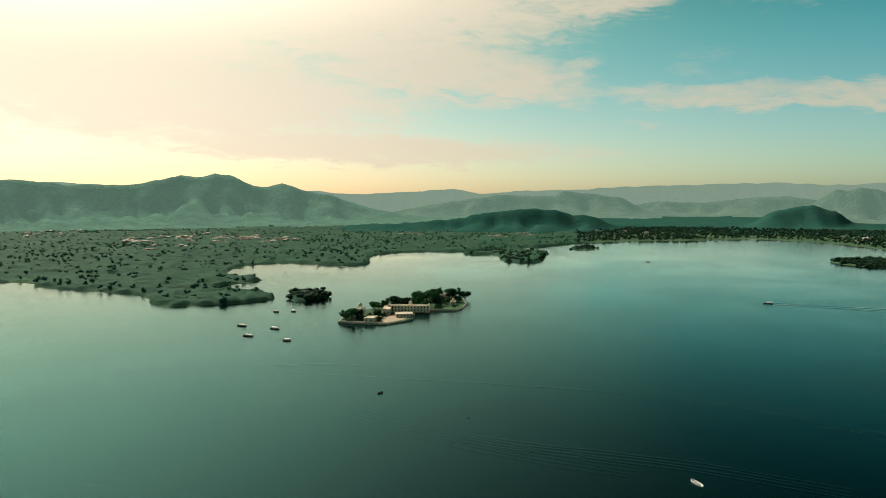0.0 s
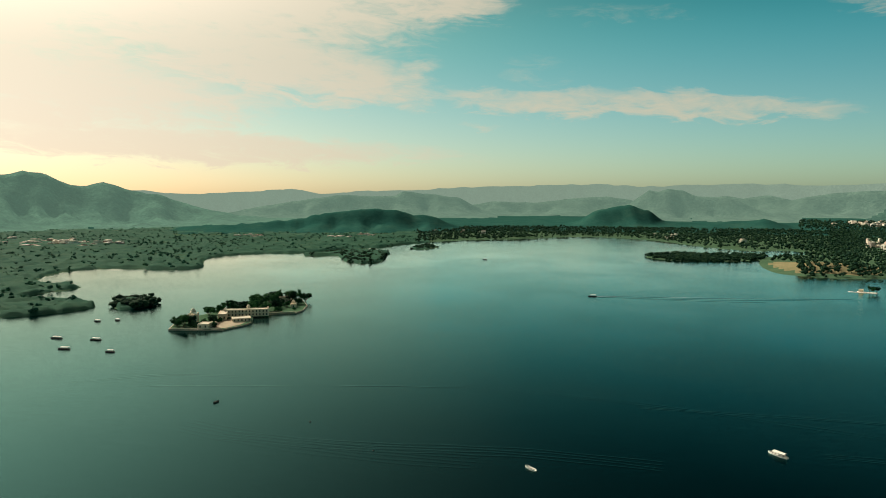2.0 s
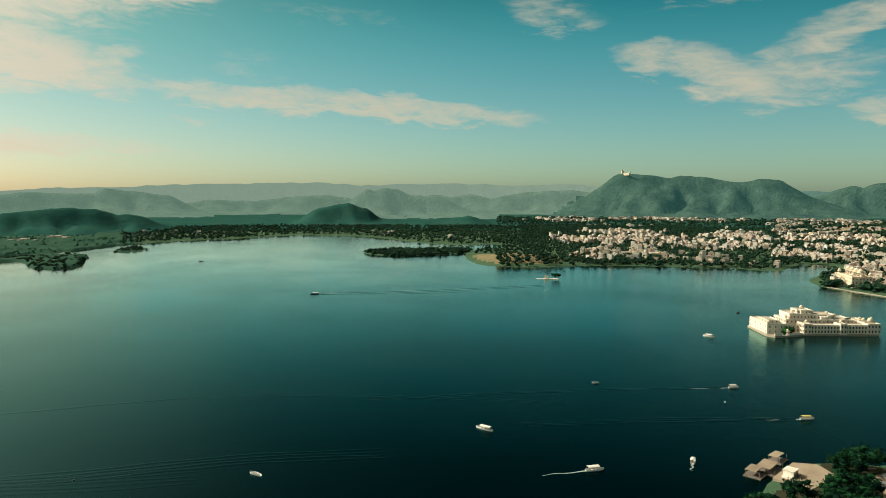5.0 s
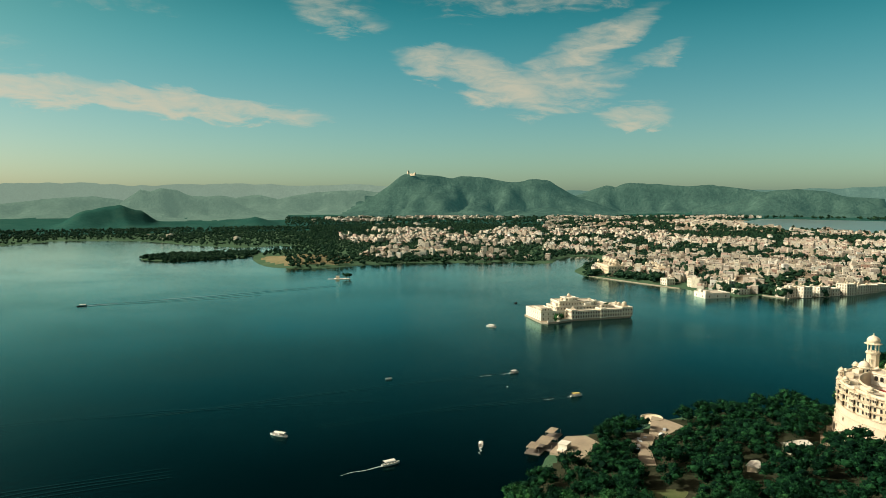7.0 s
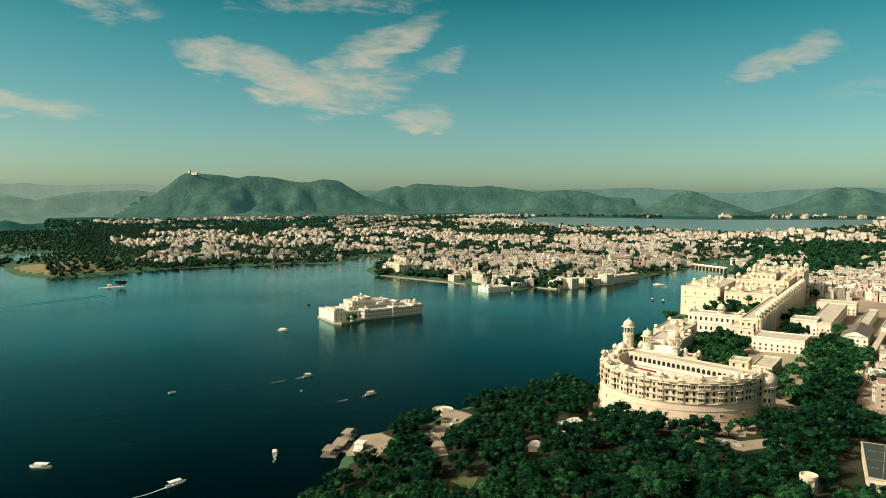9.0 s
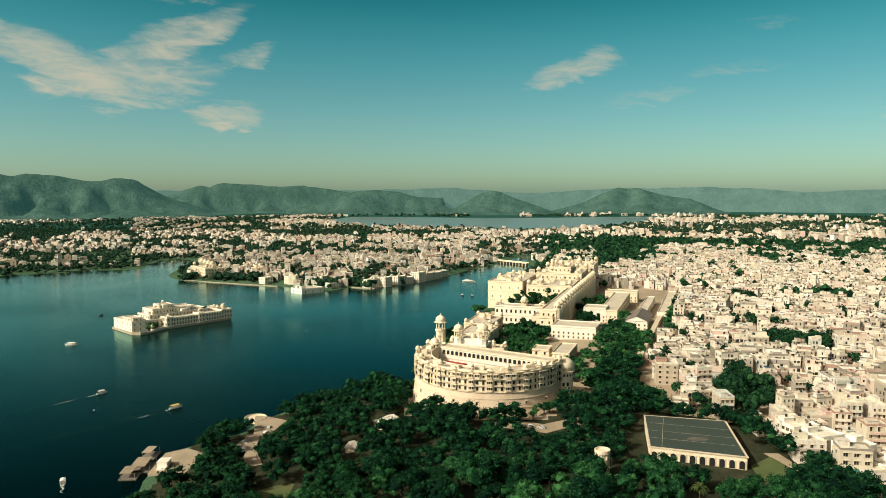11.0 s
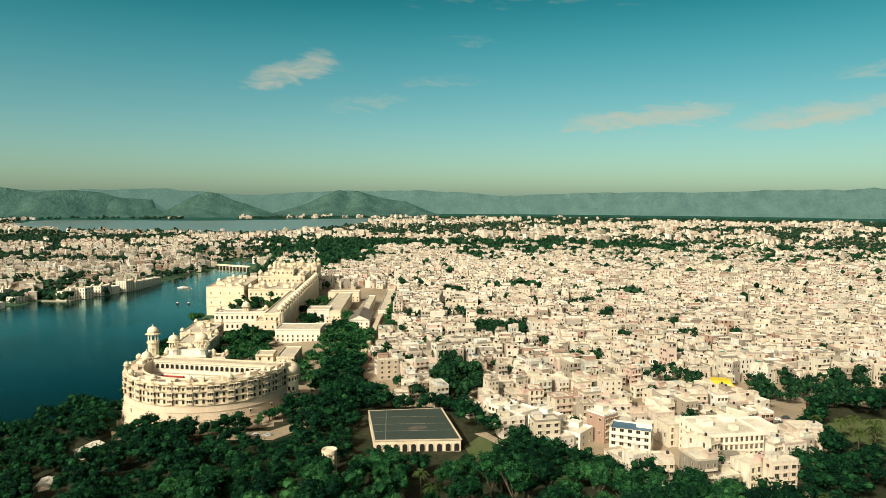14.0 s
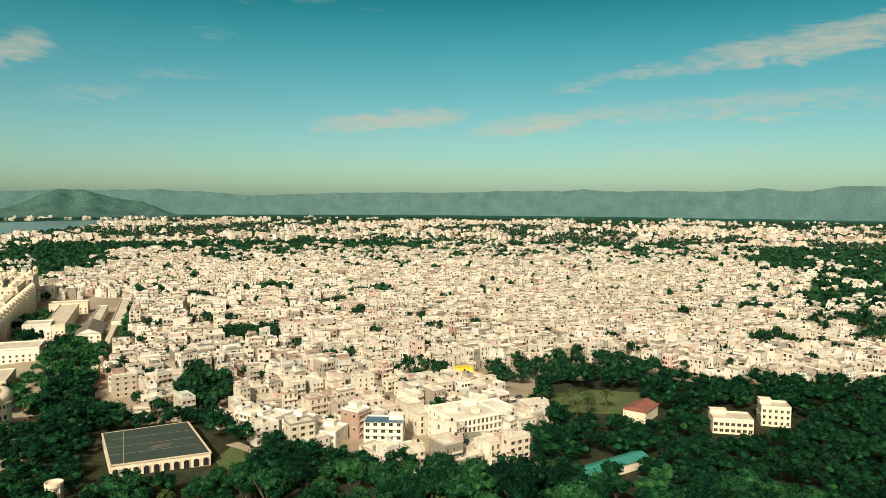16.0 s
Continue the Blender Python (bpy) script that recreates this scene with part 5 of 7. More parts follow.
def town_mesh(name, x, y, w, d, h, rot, rng, windows, parapets, label, storey=3.1):
    z = plain_height(x, y)[0] - 0.6
    sets = [boxes(x, y, z, w, d, h + 0.6, rot, 0, 1)]
    c, s = np.cos(rot), np.sin(rot)
    on = rng.random(len(x)) < 0.72
    ox, oy = (rng.random(len(x)) - 0.5) * w * 0.5, (rng.random(len(x)) - 0.5) * d * 0.5
    rw, rd, rh = w * rng.uniform(0.25, 0.6, len(x)), d * rng.uniform(0.25, 0.6, len(x)), rng.uniform(2.2, 3.2, len(x))
    bx, by, bz = x + ox * c - oy * s, y + ox * s + oy * c, z + h + 0.6
    sets.append(boxes(bx[on], by[on], bz[on], rw[on], rd[on], rh[on], rot[on], 0, 1))
    up = rng.random(len(x)) < 0.45
    sgn = np.where(rng.random(len(x)) < 0.5, -1, 1)
    ux, uy = x + sgn * w * 0.24 * c, y + sgn * w * 0.24 * s
    sets.append(boxes(ux[up], uy[up], bz[up], (w * 0.5)[up], (d * 0.98)[up], np.full(up.sum(), 3.0), rot[up], 0, 1))
    if windows:
        sets.append(wall_quads(ux[up], uy[up], bz[up], (w * 0.5)[up], (d * 0.98)[up], np.full(up.sum(), 3.0), rot[up], rng, 2, 3.1))
    tk = on & (rng.random(len(x)) < 0.5)
    sets.append(boxes(bx[tk], by[tk], (bz + rh)[tk], np.full(tk.sum(), 1.3), np.full(tk.sum(), 1.3), np.full(tk.sum(), 1.3), rot[tk], 3, 3))
    # sheds, awnings and water stands on the roofs
    if parapets:
        for turn in range(2 * parapets - 1):
            k = rng.random(len(x)) < (0.7 if parapets > 1 else 0.4)
            n = int(k.sum())
            ox, oy = ((rng.random(len(x)) - 0.5) * w * 0.8)[k], ((rng.random(len(x)) - 0.5) * d * 0.8)[k]
            sx, sy, hh = rng.uniform(1.4, 4.2, n), rng.uniform(1.2, 3.6, n), rng.uniform(0.9, 2.4, n)
            base = bz[k] + rng.choice([0.0, 0.0, 2.9], n) * up[k]
            v, f, q = boxes(x[k] + ox * c[k] - oy * s[k], y[k] + ox * s[k] + oy * c[k], base, sx, sy, hh, rot[k], 0, 1)
            cover_slot = rng.choice([1, 1, 1, 1, 3, 4, 4, 5, 6, 7], n)
            q.reshape(-1, 5)[:, 0] = cover_slot
            sets.append((v, f, q))
    if parapets > 1:
        t = 0.25
        for a, b in ((0, -1), (0, 1), (-1, 0), (1, 0)):
            u, v = a * (w - t) / 2, b * (d - t) / 2
            lx, ly = np.where(a == 0, w, t) + 0 * w, np.where(b == 0, d - 2 * t, t) + 0 * d
            sets.append(boxes(x + u * c - v * s, y + u * s + v * c, z + h + 0.6, lx, ly, 0.7 + 0.6 * rng.random(len(x)), rot, 0, 0))
        # shading ledges and balconies on the fronts
        for side in (-1, 1):
            bal = rng.random(len(x)) < 0.5
            for lev in (1, 2, 3):
                k = bal & (h > lev * storey + 2)
                u = side * (w / 2 + 0.5)
                sets.append(boxes((x + u * c)[k], (y + u * s)[k], (z + lev * storey + 0.4)[k], np.full(k.sum(), 1.0), (d * 0.85)[k], np.full(k.sum(), 0.25), rot[k], 0, 1))
    if windows:
        sets.append(wall_quads(x, y, z + 0.6, w, d, h, rot, rng, windows, storey))
    vs, fs, ks, off = [], [], [], 0
    for v, f, k in sets:
        vs.append(v), fs.append(f + off), ks.append(k)
        off += len(v)
    ob = new(name, quick_mesh(name, np.concatenate(vs), np.concatenate(fs), [HOUSE, TERRACE, DARK, TANK_BLACK, METAL, TEAL, BLUE, RED], np.concatenate(ks)))
    return tagged(ob, label, "houses", kind="stuff")


PARK = [(372, -212), (340, -190), (308, -200), (296, -285), (360, -335), (378, -270)]
GROVES = [[(556, -64), (556, -110), (588, -114), (590, -70)], [(905, -165), (872, -146), (836, -178), (860, -195)], [(458, -32), (446, -60), (396, -52), (374, -34), (404, -22)],
          [(392, -202), (412, -206), (408, -278), (380, -320), (345, -312), (358, -262), (366, -222)]]
COMPOUND = [(380, 240), (330, 130), (340, 60), (380, 40), (400, -4), (470, 17), (660, 5), (900, -9), (905, 160), (880, 230), (640, 240), (450, 230)]
PARK_ARR, COMPOUND_ARR, GROVE_ARR = np.array(PARK, float), np.array(COMPOUND, float), [np.array(g, float) for g in GROVES]


def cells(size, lo, hi, az0, az1, rng, tilt):
    """A jittered street grid over a sector."""
    k = int(hi / size) + 1
    i, j = np.meshgrid(np.arange(-k, k), np.arange(-k, k))
    i, j = i.ravel(), j.ravel()
    keep = (i % 9 != 0) & (j % 6 != 0) | (rng.random(len(i)) < 0.25)
    i, j = i[keep], j[keep]
    u, v = (i + rng.uniform(-0.28, 0.28, len(i))) * size, (j + rng.uniform(-0.28, 0.28, len(i))) * size
    bend = tilt + rng.normal(0, 0.15, len(u)) + 0.22 * np.sin(u / 170.0) + 0.2 * np.sin(v / 230.0)
    x, y = u * math.cos(tilt) - v * math.sin(tilt) + 14 * np.sin(v / 60), u * math.sin(tilt) + v * math.cos(tilt) + 14 * np.sin(u / 75)
    az, r = np.degrees(np.arctan2(x, y)), np.hypot(x, y)
    on = (r > lo) & (r < hi) & (az > az0) & (az < az1)
    return x[on], y[on], bend[on], az[on], r[on]


def off_limits(x, y, shore=9.0):
    bad = shore_distance(x, y, LAKE) > -shore
    for area in (WOOD_ARR, PARK_ARR, COMPOUND_ARR, *GROVE_ARR):
        bad |= shore_distance(x, y, area) > -4
    bad |= shore_distance(x, y, FATEH_LINE) > -40
    for isle in ISLE_LINES:
        bad |= shore_distance(x, y, isle) > -20
    return bad


trng = np.random.default_rng(5)
x, y, rot, az, r = cells(10.4, 270, 1850, 80, 152, trng, 0.18)
ok = ~off_limits(x, y)
x, y, rot, az, r = x[ok], y[ok], rot[ok], az[ok], r[ok]
leafy = 0.62 * grain(x, y, 34, 40, 2) + 0.3 * grain(x, y, 200, 44, 1) + 0.6 * step(r, 1000, 1900) + 0.9 * step(az, 92, 84) * step(r, 900, 1300) + 0.5 * step(az, 135, 146) * step(r, 560, 700) > 0.40
leafy |= trng.random(len(x)) < np.where(r < 900, 0.10, 0.07)
OLD_TREES = np.stack([x[leafy], y[leafy]], 1)
x, y, rot, az, r = x[~leafy], y[~leafy], rot[~leafy], az[~leafy], r[~leafy]
w, d = trng.uniform(5.6, 14.0, len(x)), trng.uniform(5.6, 13.0, len(x))
h = 3.1 * trng.choice([1, 2, 2, 2, 3, 3, 3, 4], len(x)) + trng.uniform(0, 0.8, len(x))
order = np.argsort(r)
x, y, rot, w, d, h, r = (q[order] for q in (x, y, rot, w, d, h, r))
NEAR_N = 150
NEAR_HOUSES = list(zip(x[:NEAR_N], y[:NEAR_N], rot[:NEAR_N], w[:NEAR_N], d[:NEAR_N], h[:NEAR_N]))
for tag, lo, hi, win, par in (("old_town_houses", 0, 900, 3, 2), ("old_town_far_houses", 900, 2000, 2, 1)):
    k = (np.arange(len(x)) >= NEAR_N) & (r >= lo) & (r < hi)
    town_mesh(tag, x[k], y[k], w[k], d[k], h[k], rot[k], trng, win, par, "crowded flat-roofed white and cream old-town houses")
grove_rng = np.random.default_rng(15)
for gv in GROVE_ARR:
    p = grove_rng.uniform(gv.min(0), gv.max(0), (260, 2))
    OLD_TREES = np.concatenate([OLD_TREES, p[shore_distance(p[:, 0], p[:, 1], gv) > 1][:70]])
near_old = np.hypot(*OLD_TREES.T) < 850
crowd("town_trees", OLD_TREES[near_old], LIGHT, 0.7, 1.3, "dark green trees between the town houses", LEAVES_TOWN, trng, 1.15)
stuff_trees("far_town_trees", OLD_TREES[~near_old], trng.uniform(7.5, 12, (~near_old).sum()), "dark green trees between the far town houses", OCTA, 4, 3, 9, leaves=LEAVES_TOWN, fine=0.3)


def district(tag, tree_tag, size, lo, hi, az0, az1, share, seed, label, big=1.0, tall=(2, 2, 3, 3, 4), windows=2, shore=9.0, belt=60.0, tree_size=(6, 10), lumps=5, tufts=6, density=0.92, leaves=None, squash=0.8, fade=0.0, lift=0.62, thin=0.0):
    g = np.random.default_rng(seed)
    x, y, rot, az, r = cells(size, lo, hi, az0, az1, g, 0.1 * seed)
    ok = ~off_limits(x, y, shore)
    x, y, rot, az, r = x[ok], y[ok], rot[ok], az[ok], r[ok]
    rise, _ = hill_height(az, r, x, y)
    flat = rise < 3
    x, y, rot, az, r = x[flat], y[flat], rot[flat], az[flat], r[flat]
    wild = thin * step(r, lo + 0.4 * (hi - lo), hi) + fade * step(az, az0 + 7, az0) + fade * step(az, az1 - 4, az1) + grain(x, y, 14 * size, seed, 3) * 0.75 + 0.5 * grain(x, y, 2 * size, seed + 3, 1)
    near_shore = -shore_distance(x, y, LAKE) < belt
    built = (wild < share) & ~(near_shore & (g.random(len(x)) < 0.75))
    n = built.sum()
    if n:
        town_mesh(tag, x[built], y[built], g.uniform(0.62, 1.0, n) * size * big, g.uniform(0.6, 1.0, n) * size * big, 3.1 * g.choice(tall, n) + g.uniform(0, 1, n), rot[built], g, windows, False, label)
    t = ~built & (g.random(len(x)) < density * (0.6 + 0.8 * step(grain(x, y, 7 * size, seed + 8, 2), -0.4, 0.3)))
    stuff_trees(tree_tag, np.stack([x[t], y[t]], 1), g.uniform(*tree_size, t.sum()), "distant dark green trees and gardens", ICO1 if lo < 800 else OCTA, lumps, tufts, seed + 1, None, leaves, squash, 0.25, lift)


district("lake_bank_houses", "lake_bank_trees", 11.5, 840, 2350, 48, 84, 0.0, 2, "pale houses crowded behind the far lake bank", 1.0, (1, 2, 2, 3, 4), 2, 9, 30, (6, 10), 3, 3, thin=0.35)
district("outer_town_blocks", "outer_town_trees", 17, 1850, 4100, 78, 152, -0.2, 3, "far blocks of flats and houses among trees", 0.85, (1, 2, 2, 3, 3, 4, 6), 0, 9, 40, (7, 11), 2, 0, thin=0.25)
district("west_town_houses", "west_town_trees", 12.5, 1360, 2950, 29, 50, -0.14, 4, "far pale houses below the bare hill", 1.0, (1, 2, 2, 3, 4), 1, 14, 200, (5, 8), 3, 0, fade=0.7, thin=0.5)
district("headland_houses", "headland_trees", 11, 1070, 1400, 27, 47, -3.0, 12, "a lodge on the headland", 1.0, (1, 2), 0, 4, 10, (5, 9), 4, 6)
district("north_plain_houses", "north_plain_trees", 26, 2350, 3900, 48, 74, -0.12, 6, "scattered far houses on the wooded plain", 0.8, (2, 3, 4), 0, 9, 40, (9, 14), 4, 0)
district("hill_foot_houses", "hill_foot_trees", 30, 2900, 3900, 27, 50, -0.16, 14, "scattered pale houses at the foot of the bare hill", 0.8, (2, 3, 4), 0, 9, 40, (8, 12), 3, 0, fade=0.9)
district("south_shore_houses", "south_shore_trees", 17, 1500, 2800, -2, 31, -0.62, 7, "few pale houses on the far wooded shore", 0.8, (1, 2, 2), 0, 12, 60, (6, 10), 3, 0)
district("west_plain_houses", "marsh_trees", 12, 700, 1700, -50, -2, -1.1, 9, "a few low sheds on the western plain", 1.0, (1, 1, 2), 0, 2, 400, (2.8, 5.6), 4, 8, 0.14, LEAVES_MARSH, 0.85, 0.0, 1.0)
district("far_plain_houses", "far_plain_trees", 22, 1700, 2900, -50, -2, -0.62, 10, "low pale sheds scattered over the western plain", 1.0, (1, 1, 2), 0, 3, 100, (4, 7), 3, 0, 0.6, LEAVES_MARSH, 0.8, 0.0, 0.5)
# the low closed canopy of the western marsh
ma, mr = np.meshgrid(np.radians(np.arange(-51, -1, 0.15)), 690 * 1.005 ** np.arange(0, 290))
mx, my = mr * np.sin(ma), mr * np.cos(ma)
mz, md = plain_height(mx, my)
open_land = step(grain(mx, my, 190, 71, 3), 0.28, 0.42)
tuft = grain(mx, my, 34, 72, 3)
crown_line = grain(mx, my, 13, 75, 3)
mz = mz - 0.8 + step(md + 7 * grain(mx, my, 24, 76, 2), 0.5, 4) * (1 - 0.7 * open_land) * (3.8 + 2.4 * tuft + 4.2 * crown_line) - 1.5 * step(md, 1.5, -4)
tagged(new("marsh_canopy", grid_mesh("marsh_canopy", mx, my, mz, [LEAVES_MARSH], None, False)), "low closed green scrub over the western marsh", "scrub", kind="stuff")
g = np.random.default_rng(77)
for tag, line, count, hgt in (("mangrove_isle_trees", ISLE_LINES[0], 60, 8), ("reed_isle_trees", ISLE_LINES[1], 170, 6), ("bar_trees", ISLE_LINES[2], 40, 5), ("spit_trees", ISLE_LINES[3], 330, 7)):
    lo, hi = line.min(0), line.max(0)
    p = g.uniform(lo, hi, (count * 4, 2))
    p = p[shore_distance(p[:, 0], p[:, 1], line) > 1.0][:count]
    stuff_trees(tag, p, g.uniform(0.6, 1.1, len(p)) * hgt, "low dark green scrub and trees on a lake islet", ICO1, 7, 24, 5, None, LEAVES_FAR, 0.7, 0.18, 0.4)

# ---- nearest houses, one by one ----
def make_house_window(w, h, shade):
    s = Solid()
    s.box(0, -0.03, -0.08, w + 0.3, 0.12, 0.1)
    s.box(-w / 2 - 0.06, -0.03, 0.02, 0.12, 0.12, h)
    s.box(w / 2 + 0.06, -0.03, 0.02, 0.12, 0.12, h)
    s.box(0, -0.012, 0.02, w, 0.06, h, 0, 1)
    s.box(0, -0.05, 0.02, 0.06, 0.06, h)
    if shade:
        s.box(0, -0.3, h + 0.14, w + 0.7, 0.6, 0.1)
    return s.mesh("window", [TRIM, DARK])


HOUSE_WINDOWS = [make_house_window(1.2, 1.4, True), make_house_window(0.9, 1.3, False), make_house_window(1.7, 1.5, True), make_house_window(1.0, 2.1, True)]
TANK = Solid().lathe(0, 0, [(0.55, 0), (0.58, 0.4), (0.56, 1.0), (0.3, 1.2), (0.2, 1.3)], 10).mesh("water_tank", [TANK_BLACK])


def house(x, y, rot, w, d, h, rng, label="", mat=None, z=None, roof=None, bays=3, category="house"):
    """A flat-roofed town house; rot in degrees."""
    base = (land(x, y) if z is None else z) - 0.5
    h = h + 0.5
    t = thing("house", (x, y, base), rot, label or HOUSE_LABELS[int(rng.integers(0, len(HOUSE_LABELS)))], category, "houses at the edge of the old town")
    wall = mat or HOUSE_ONE
    part("wall", Solid().box(0, 0, 0, w, d, h), wall, t)
    part("roof", Solid().box(0, 0, h + 0.004, w - 0.5, d - 0.5, 0.06), roof or TERRACE, t)
    part("parapet", Solid().ring(0, 0, h, w + 0.06, d + 0.06, 0.75 + 0.35 * rng.random(), 0.25), wall, t)
    sw, sd, sx, sy = w * rng.uniform(0.28, 0.5), d * rng.uniform(0.28, 0.5), rng.choice([-1, 1]), rng.choice([-1, 1])
    room = part("stair_room", Solid().box(sx * (w / 2 - sw / 2 - 0.3), sy * (d / 2 - sd / 2 - 0.3), h + 0.07, sw, sd, 2.4).box(sx * (w / 2 - sw / 2 - 0.3), sy * (d / 2 - sd / 2 - 0.3), h + 2.47, sw + 0.5, sd + 0.5, 0.14), wall, t)
    if rng.random() < 0.6:
        part("water_tank", TANK, None, room, "black plastic water tank", (sx * (w / 2 - sw / 2 - 0.3), sy * (d / 2 - sd / 2 - 0.3), h + 2.61))
    levels = max(1, int(round((h - 0.5) / 3.1)))
    k = int(rng.integers(0, 4))
    for side, (a, b, span) in enumerate((((-w / 2, d / 2), (-w / 2, -d / 2), d), ((-w / 2, -d / 2), (w / 2, -d / 2), w), ((w / 2, d / 2), (-w / 2, d / 2), w))):
        n = bays if side == 0 else 1 + (w > 10.5)
        for lev in range(levels):
            if side and (lev + side) % 2 == 0 and levels > 2:
                continue
            row_of_windows(t, HOUSE_WINDOWS[(k + lev * (side == 0)) % 4 if side else k], a, b, 1.5 + 3.1 * lev, n)
    if rng.random() < 0.55 and levels > 1:
        bal = Solid()
        for lev in range(1, levels):
            bal.box(-w / 2 - 0.55, 0, 0.5 + 3.1 * lev - 0.2, 1.1, d * 0.8, 0.18).box(-w / 2 - 1.05, 0, 0.5 + 3.1 * lev, 0.1, d * 0.8, 0.85)
        part("balcony", bal, wall, t)
    return t


HOUSE_LABELS = ["flat-roofed cream town house with stained plaster walls", "whitewashed flat-roofed town house with a stair room", "pale plastered town house with a roof terrace and parapet",
                "weathered cream house with shaded windows on each floor", "narrow light-coloured town house beside crowded neighbours"]
hrng = np.random.default_rng(21)
LANE = np.array([(280, -114), (300, -122), (336, -124), (364, -127), (364, -130), (336, -128), (298, -128), (280, -120)], float)
SPECIAL = np.array([(299, -146, 15), (308, -168, 10), (399, -187, 12), (308, -109, 9), (345, -62, 9), (335, -70, 9), (325, -80, 9), (314, -90, 9), (262, -278, 22), (260, -308, 20), (292, -248, 18)])
for hx, hy, hr, hw, hd, hh in NEAR_HOUSES:
    lane_d = shore_distance(np.array([hx]), np.array([hy]), LANE)[0]
    if lane_d > -4 or ((SPECIAL[:, 0] - hx) ** 2 + (SPECIAL[:, 1] - hy) ** 2 < (SPECIAL[:, 2] + 3) ** 2).any():
        continue
    house(float(hx), float(hy), math.degrees(hr), float(hw), float(hd), float(hh), hrng)

# buildings that stand out
big = thing("office_block", (299, -146, land(299, -146) - 0.5), 5.5, "white four-storey block with rows of small windows", "building")
part("wall", Solid().box(0, 0, 0, 25, 26, 14.5), WALL_WHITE, big)
part("roof", Solid().box(0, 0, 14.51, 24, 25, 0.08), TERRACE, big)
part("parapet", Solid().ring(0, 0, 14.5, 25.1, 26.1, 1.0, 0.3), WALL_WHITE, big)
part("cornice", Solid().ring(0, 0, 10.6, 25.5, 26.5, 0.2, 0.3).ring(0, 0, 7.2, 25.4, 26.4, 0.15, 0.25), TRIM, big)
part("stair_room", Solid().box(3, 6, 14.6, 6, 5, 2.6).box(3, 6, 17.2, 6.6, 5.6, 0.15), WALL_WHITE, big)
part("lift_room", Solid().box(-5, -3, 14.6, 3.5, 3, 1.8).box(7, -7, 14.6, 5, 6, 2.4), WALL_WHITE, big)
part("wing", Solid().box(8, -21, 0, 15, 15, 12).ring(8, -21, 12, 15.1, 15.1, 0.9, 0.3), WALL_WHITE, big)
part("wing_roof", Solid().box(8, -21, 12.01, 14, 14, 0.08), TERRACE, big)
for lev in range(4):
    row_of_windows(big, HOUSE_WINDOWS[3], (-12.5, 13), (-12.5, -13), 1.6 + 3.4 * lev, 11)
    row_of_windows(big, HOUSE_WINDOWS[1], (12.5, 13), (-12.5, 13), 1.8 + 3.4 * lev, 6)
    if lev < 3:
        row_of_windows(big, HOUSE_WINDOWS[0], (0.5, -13.5), (0.5, -28.5), 1.8 + 3.4 * lev, 3)
for i, (sx, sy, ang) in enumerate(((352, -56, 32), (341, -64, 36), (330, -74, 42), (319, -86, 48))):
    house(sx, sy, ang - 90, 13.5, 11, 9.6 if i < 3 else 6.5, hrng, "white curved-street shop house with long balconies", WALL_WHITE, None, None, 4)
house(308, -108.7, -26.6, 12, 18, 11.0, hrng, "white four-storey house with arched windows and a blue roof", WALL_WHITE, None, BLUE, 5)
house(398, -187, -8.7, 14, 27, 5.6, hrng, "low building with a bright yellow front", YELLOW, None, TERRACE, 5)
house(257, -274, -35, 13, 19, 7.0, hrng, "cream hotel block standing among trees", WALL, None, ROOF, 7)
house(256, -303, -38, 12, 14, 9.5, hrng, "cream three-storey house with roof huts among trees", WALL, None, ROOF, 5)


def shed(x, y, rot, L, W, h, roof, label, arch=0.0):
    t = thing("shed", (x, y, land(x, y) - 0.3), rot, label, "shed")
    part("wall", Solid().box(0, 0, 0, L, W, h), WALL, t)
    n = 10
    s = Solid()
    pts = []
    for i in range(n + 1):
        u = -L / 2 - 0.5 + (L + 1) * i / n
        dz = arch * (1 - (2 * i / n - 1) ** 2)
        pts += [(u, -W / 2 - 0.6, h + dz), (u, 0, h + dz + W * 0.18), (u, W / 2 + 0.6, h + dz), (u, W / 2 + 0.6, h + dz - 0.2), (u, -W / 2 - 0.6, h + dz - 0.2)]
    f = []
    for i in range(n):
        for k in range(5):
            f.append((i * 5 + k, i * 5 + (k + 1) % 5, i * 5 + 5 + (k + 1) % 5, i * 5 + 5 + k))
    s.add(pts, f + [(0, 4, 3, 2, 1), tuple(n * 5 + k for k in range(5))])
    part("roof", s, roof, t)
    return t


shed(237, -184, -80, 40, 8, 4.5, TEAL, "long open shed with a green-blue sheet roof")
shed(291, -246, -60, 19, 12, 6.5, RUST, "hall with a rusty pitched sheet roof beside a lawn")
shed(316, -74, -45, 12, 5, 5.0, TEAL, "market shelter under a bright green sheet roof")
shed(295, -59, -45, 9, 6, 4.0, ORANGE, "small shelter under an orange tarpaulin")
shed(338, 143, -20, 12, 6, 4.0, WALL_WHITE, "small white garden building among trees")
shed(303, 146, 10, 7, 4.5, 3.0, WALL_WHITE, "small white garden building among trees")


def patch(name, pts, mat, label, lift=0.12, thick=0.3):
    """A lawn, path or terrace laid over the ground."""
    z = max(land(a, b) for a, b in pts) + lift
    ob = new(name, slab(pts, z - thick - 2.0, z).mesh(name, [mat]))
    return tagged(ob, label, "ground", kind="structure")


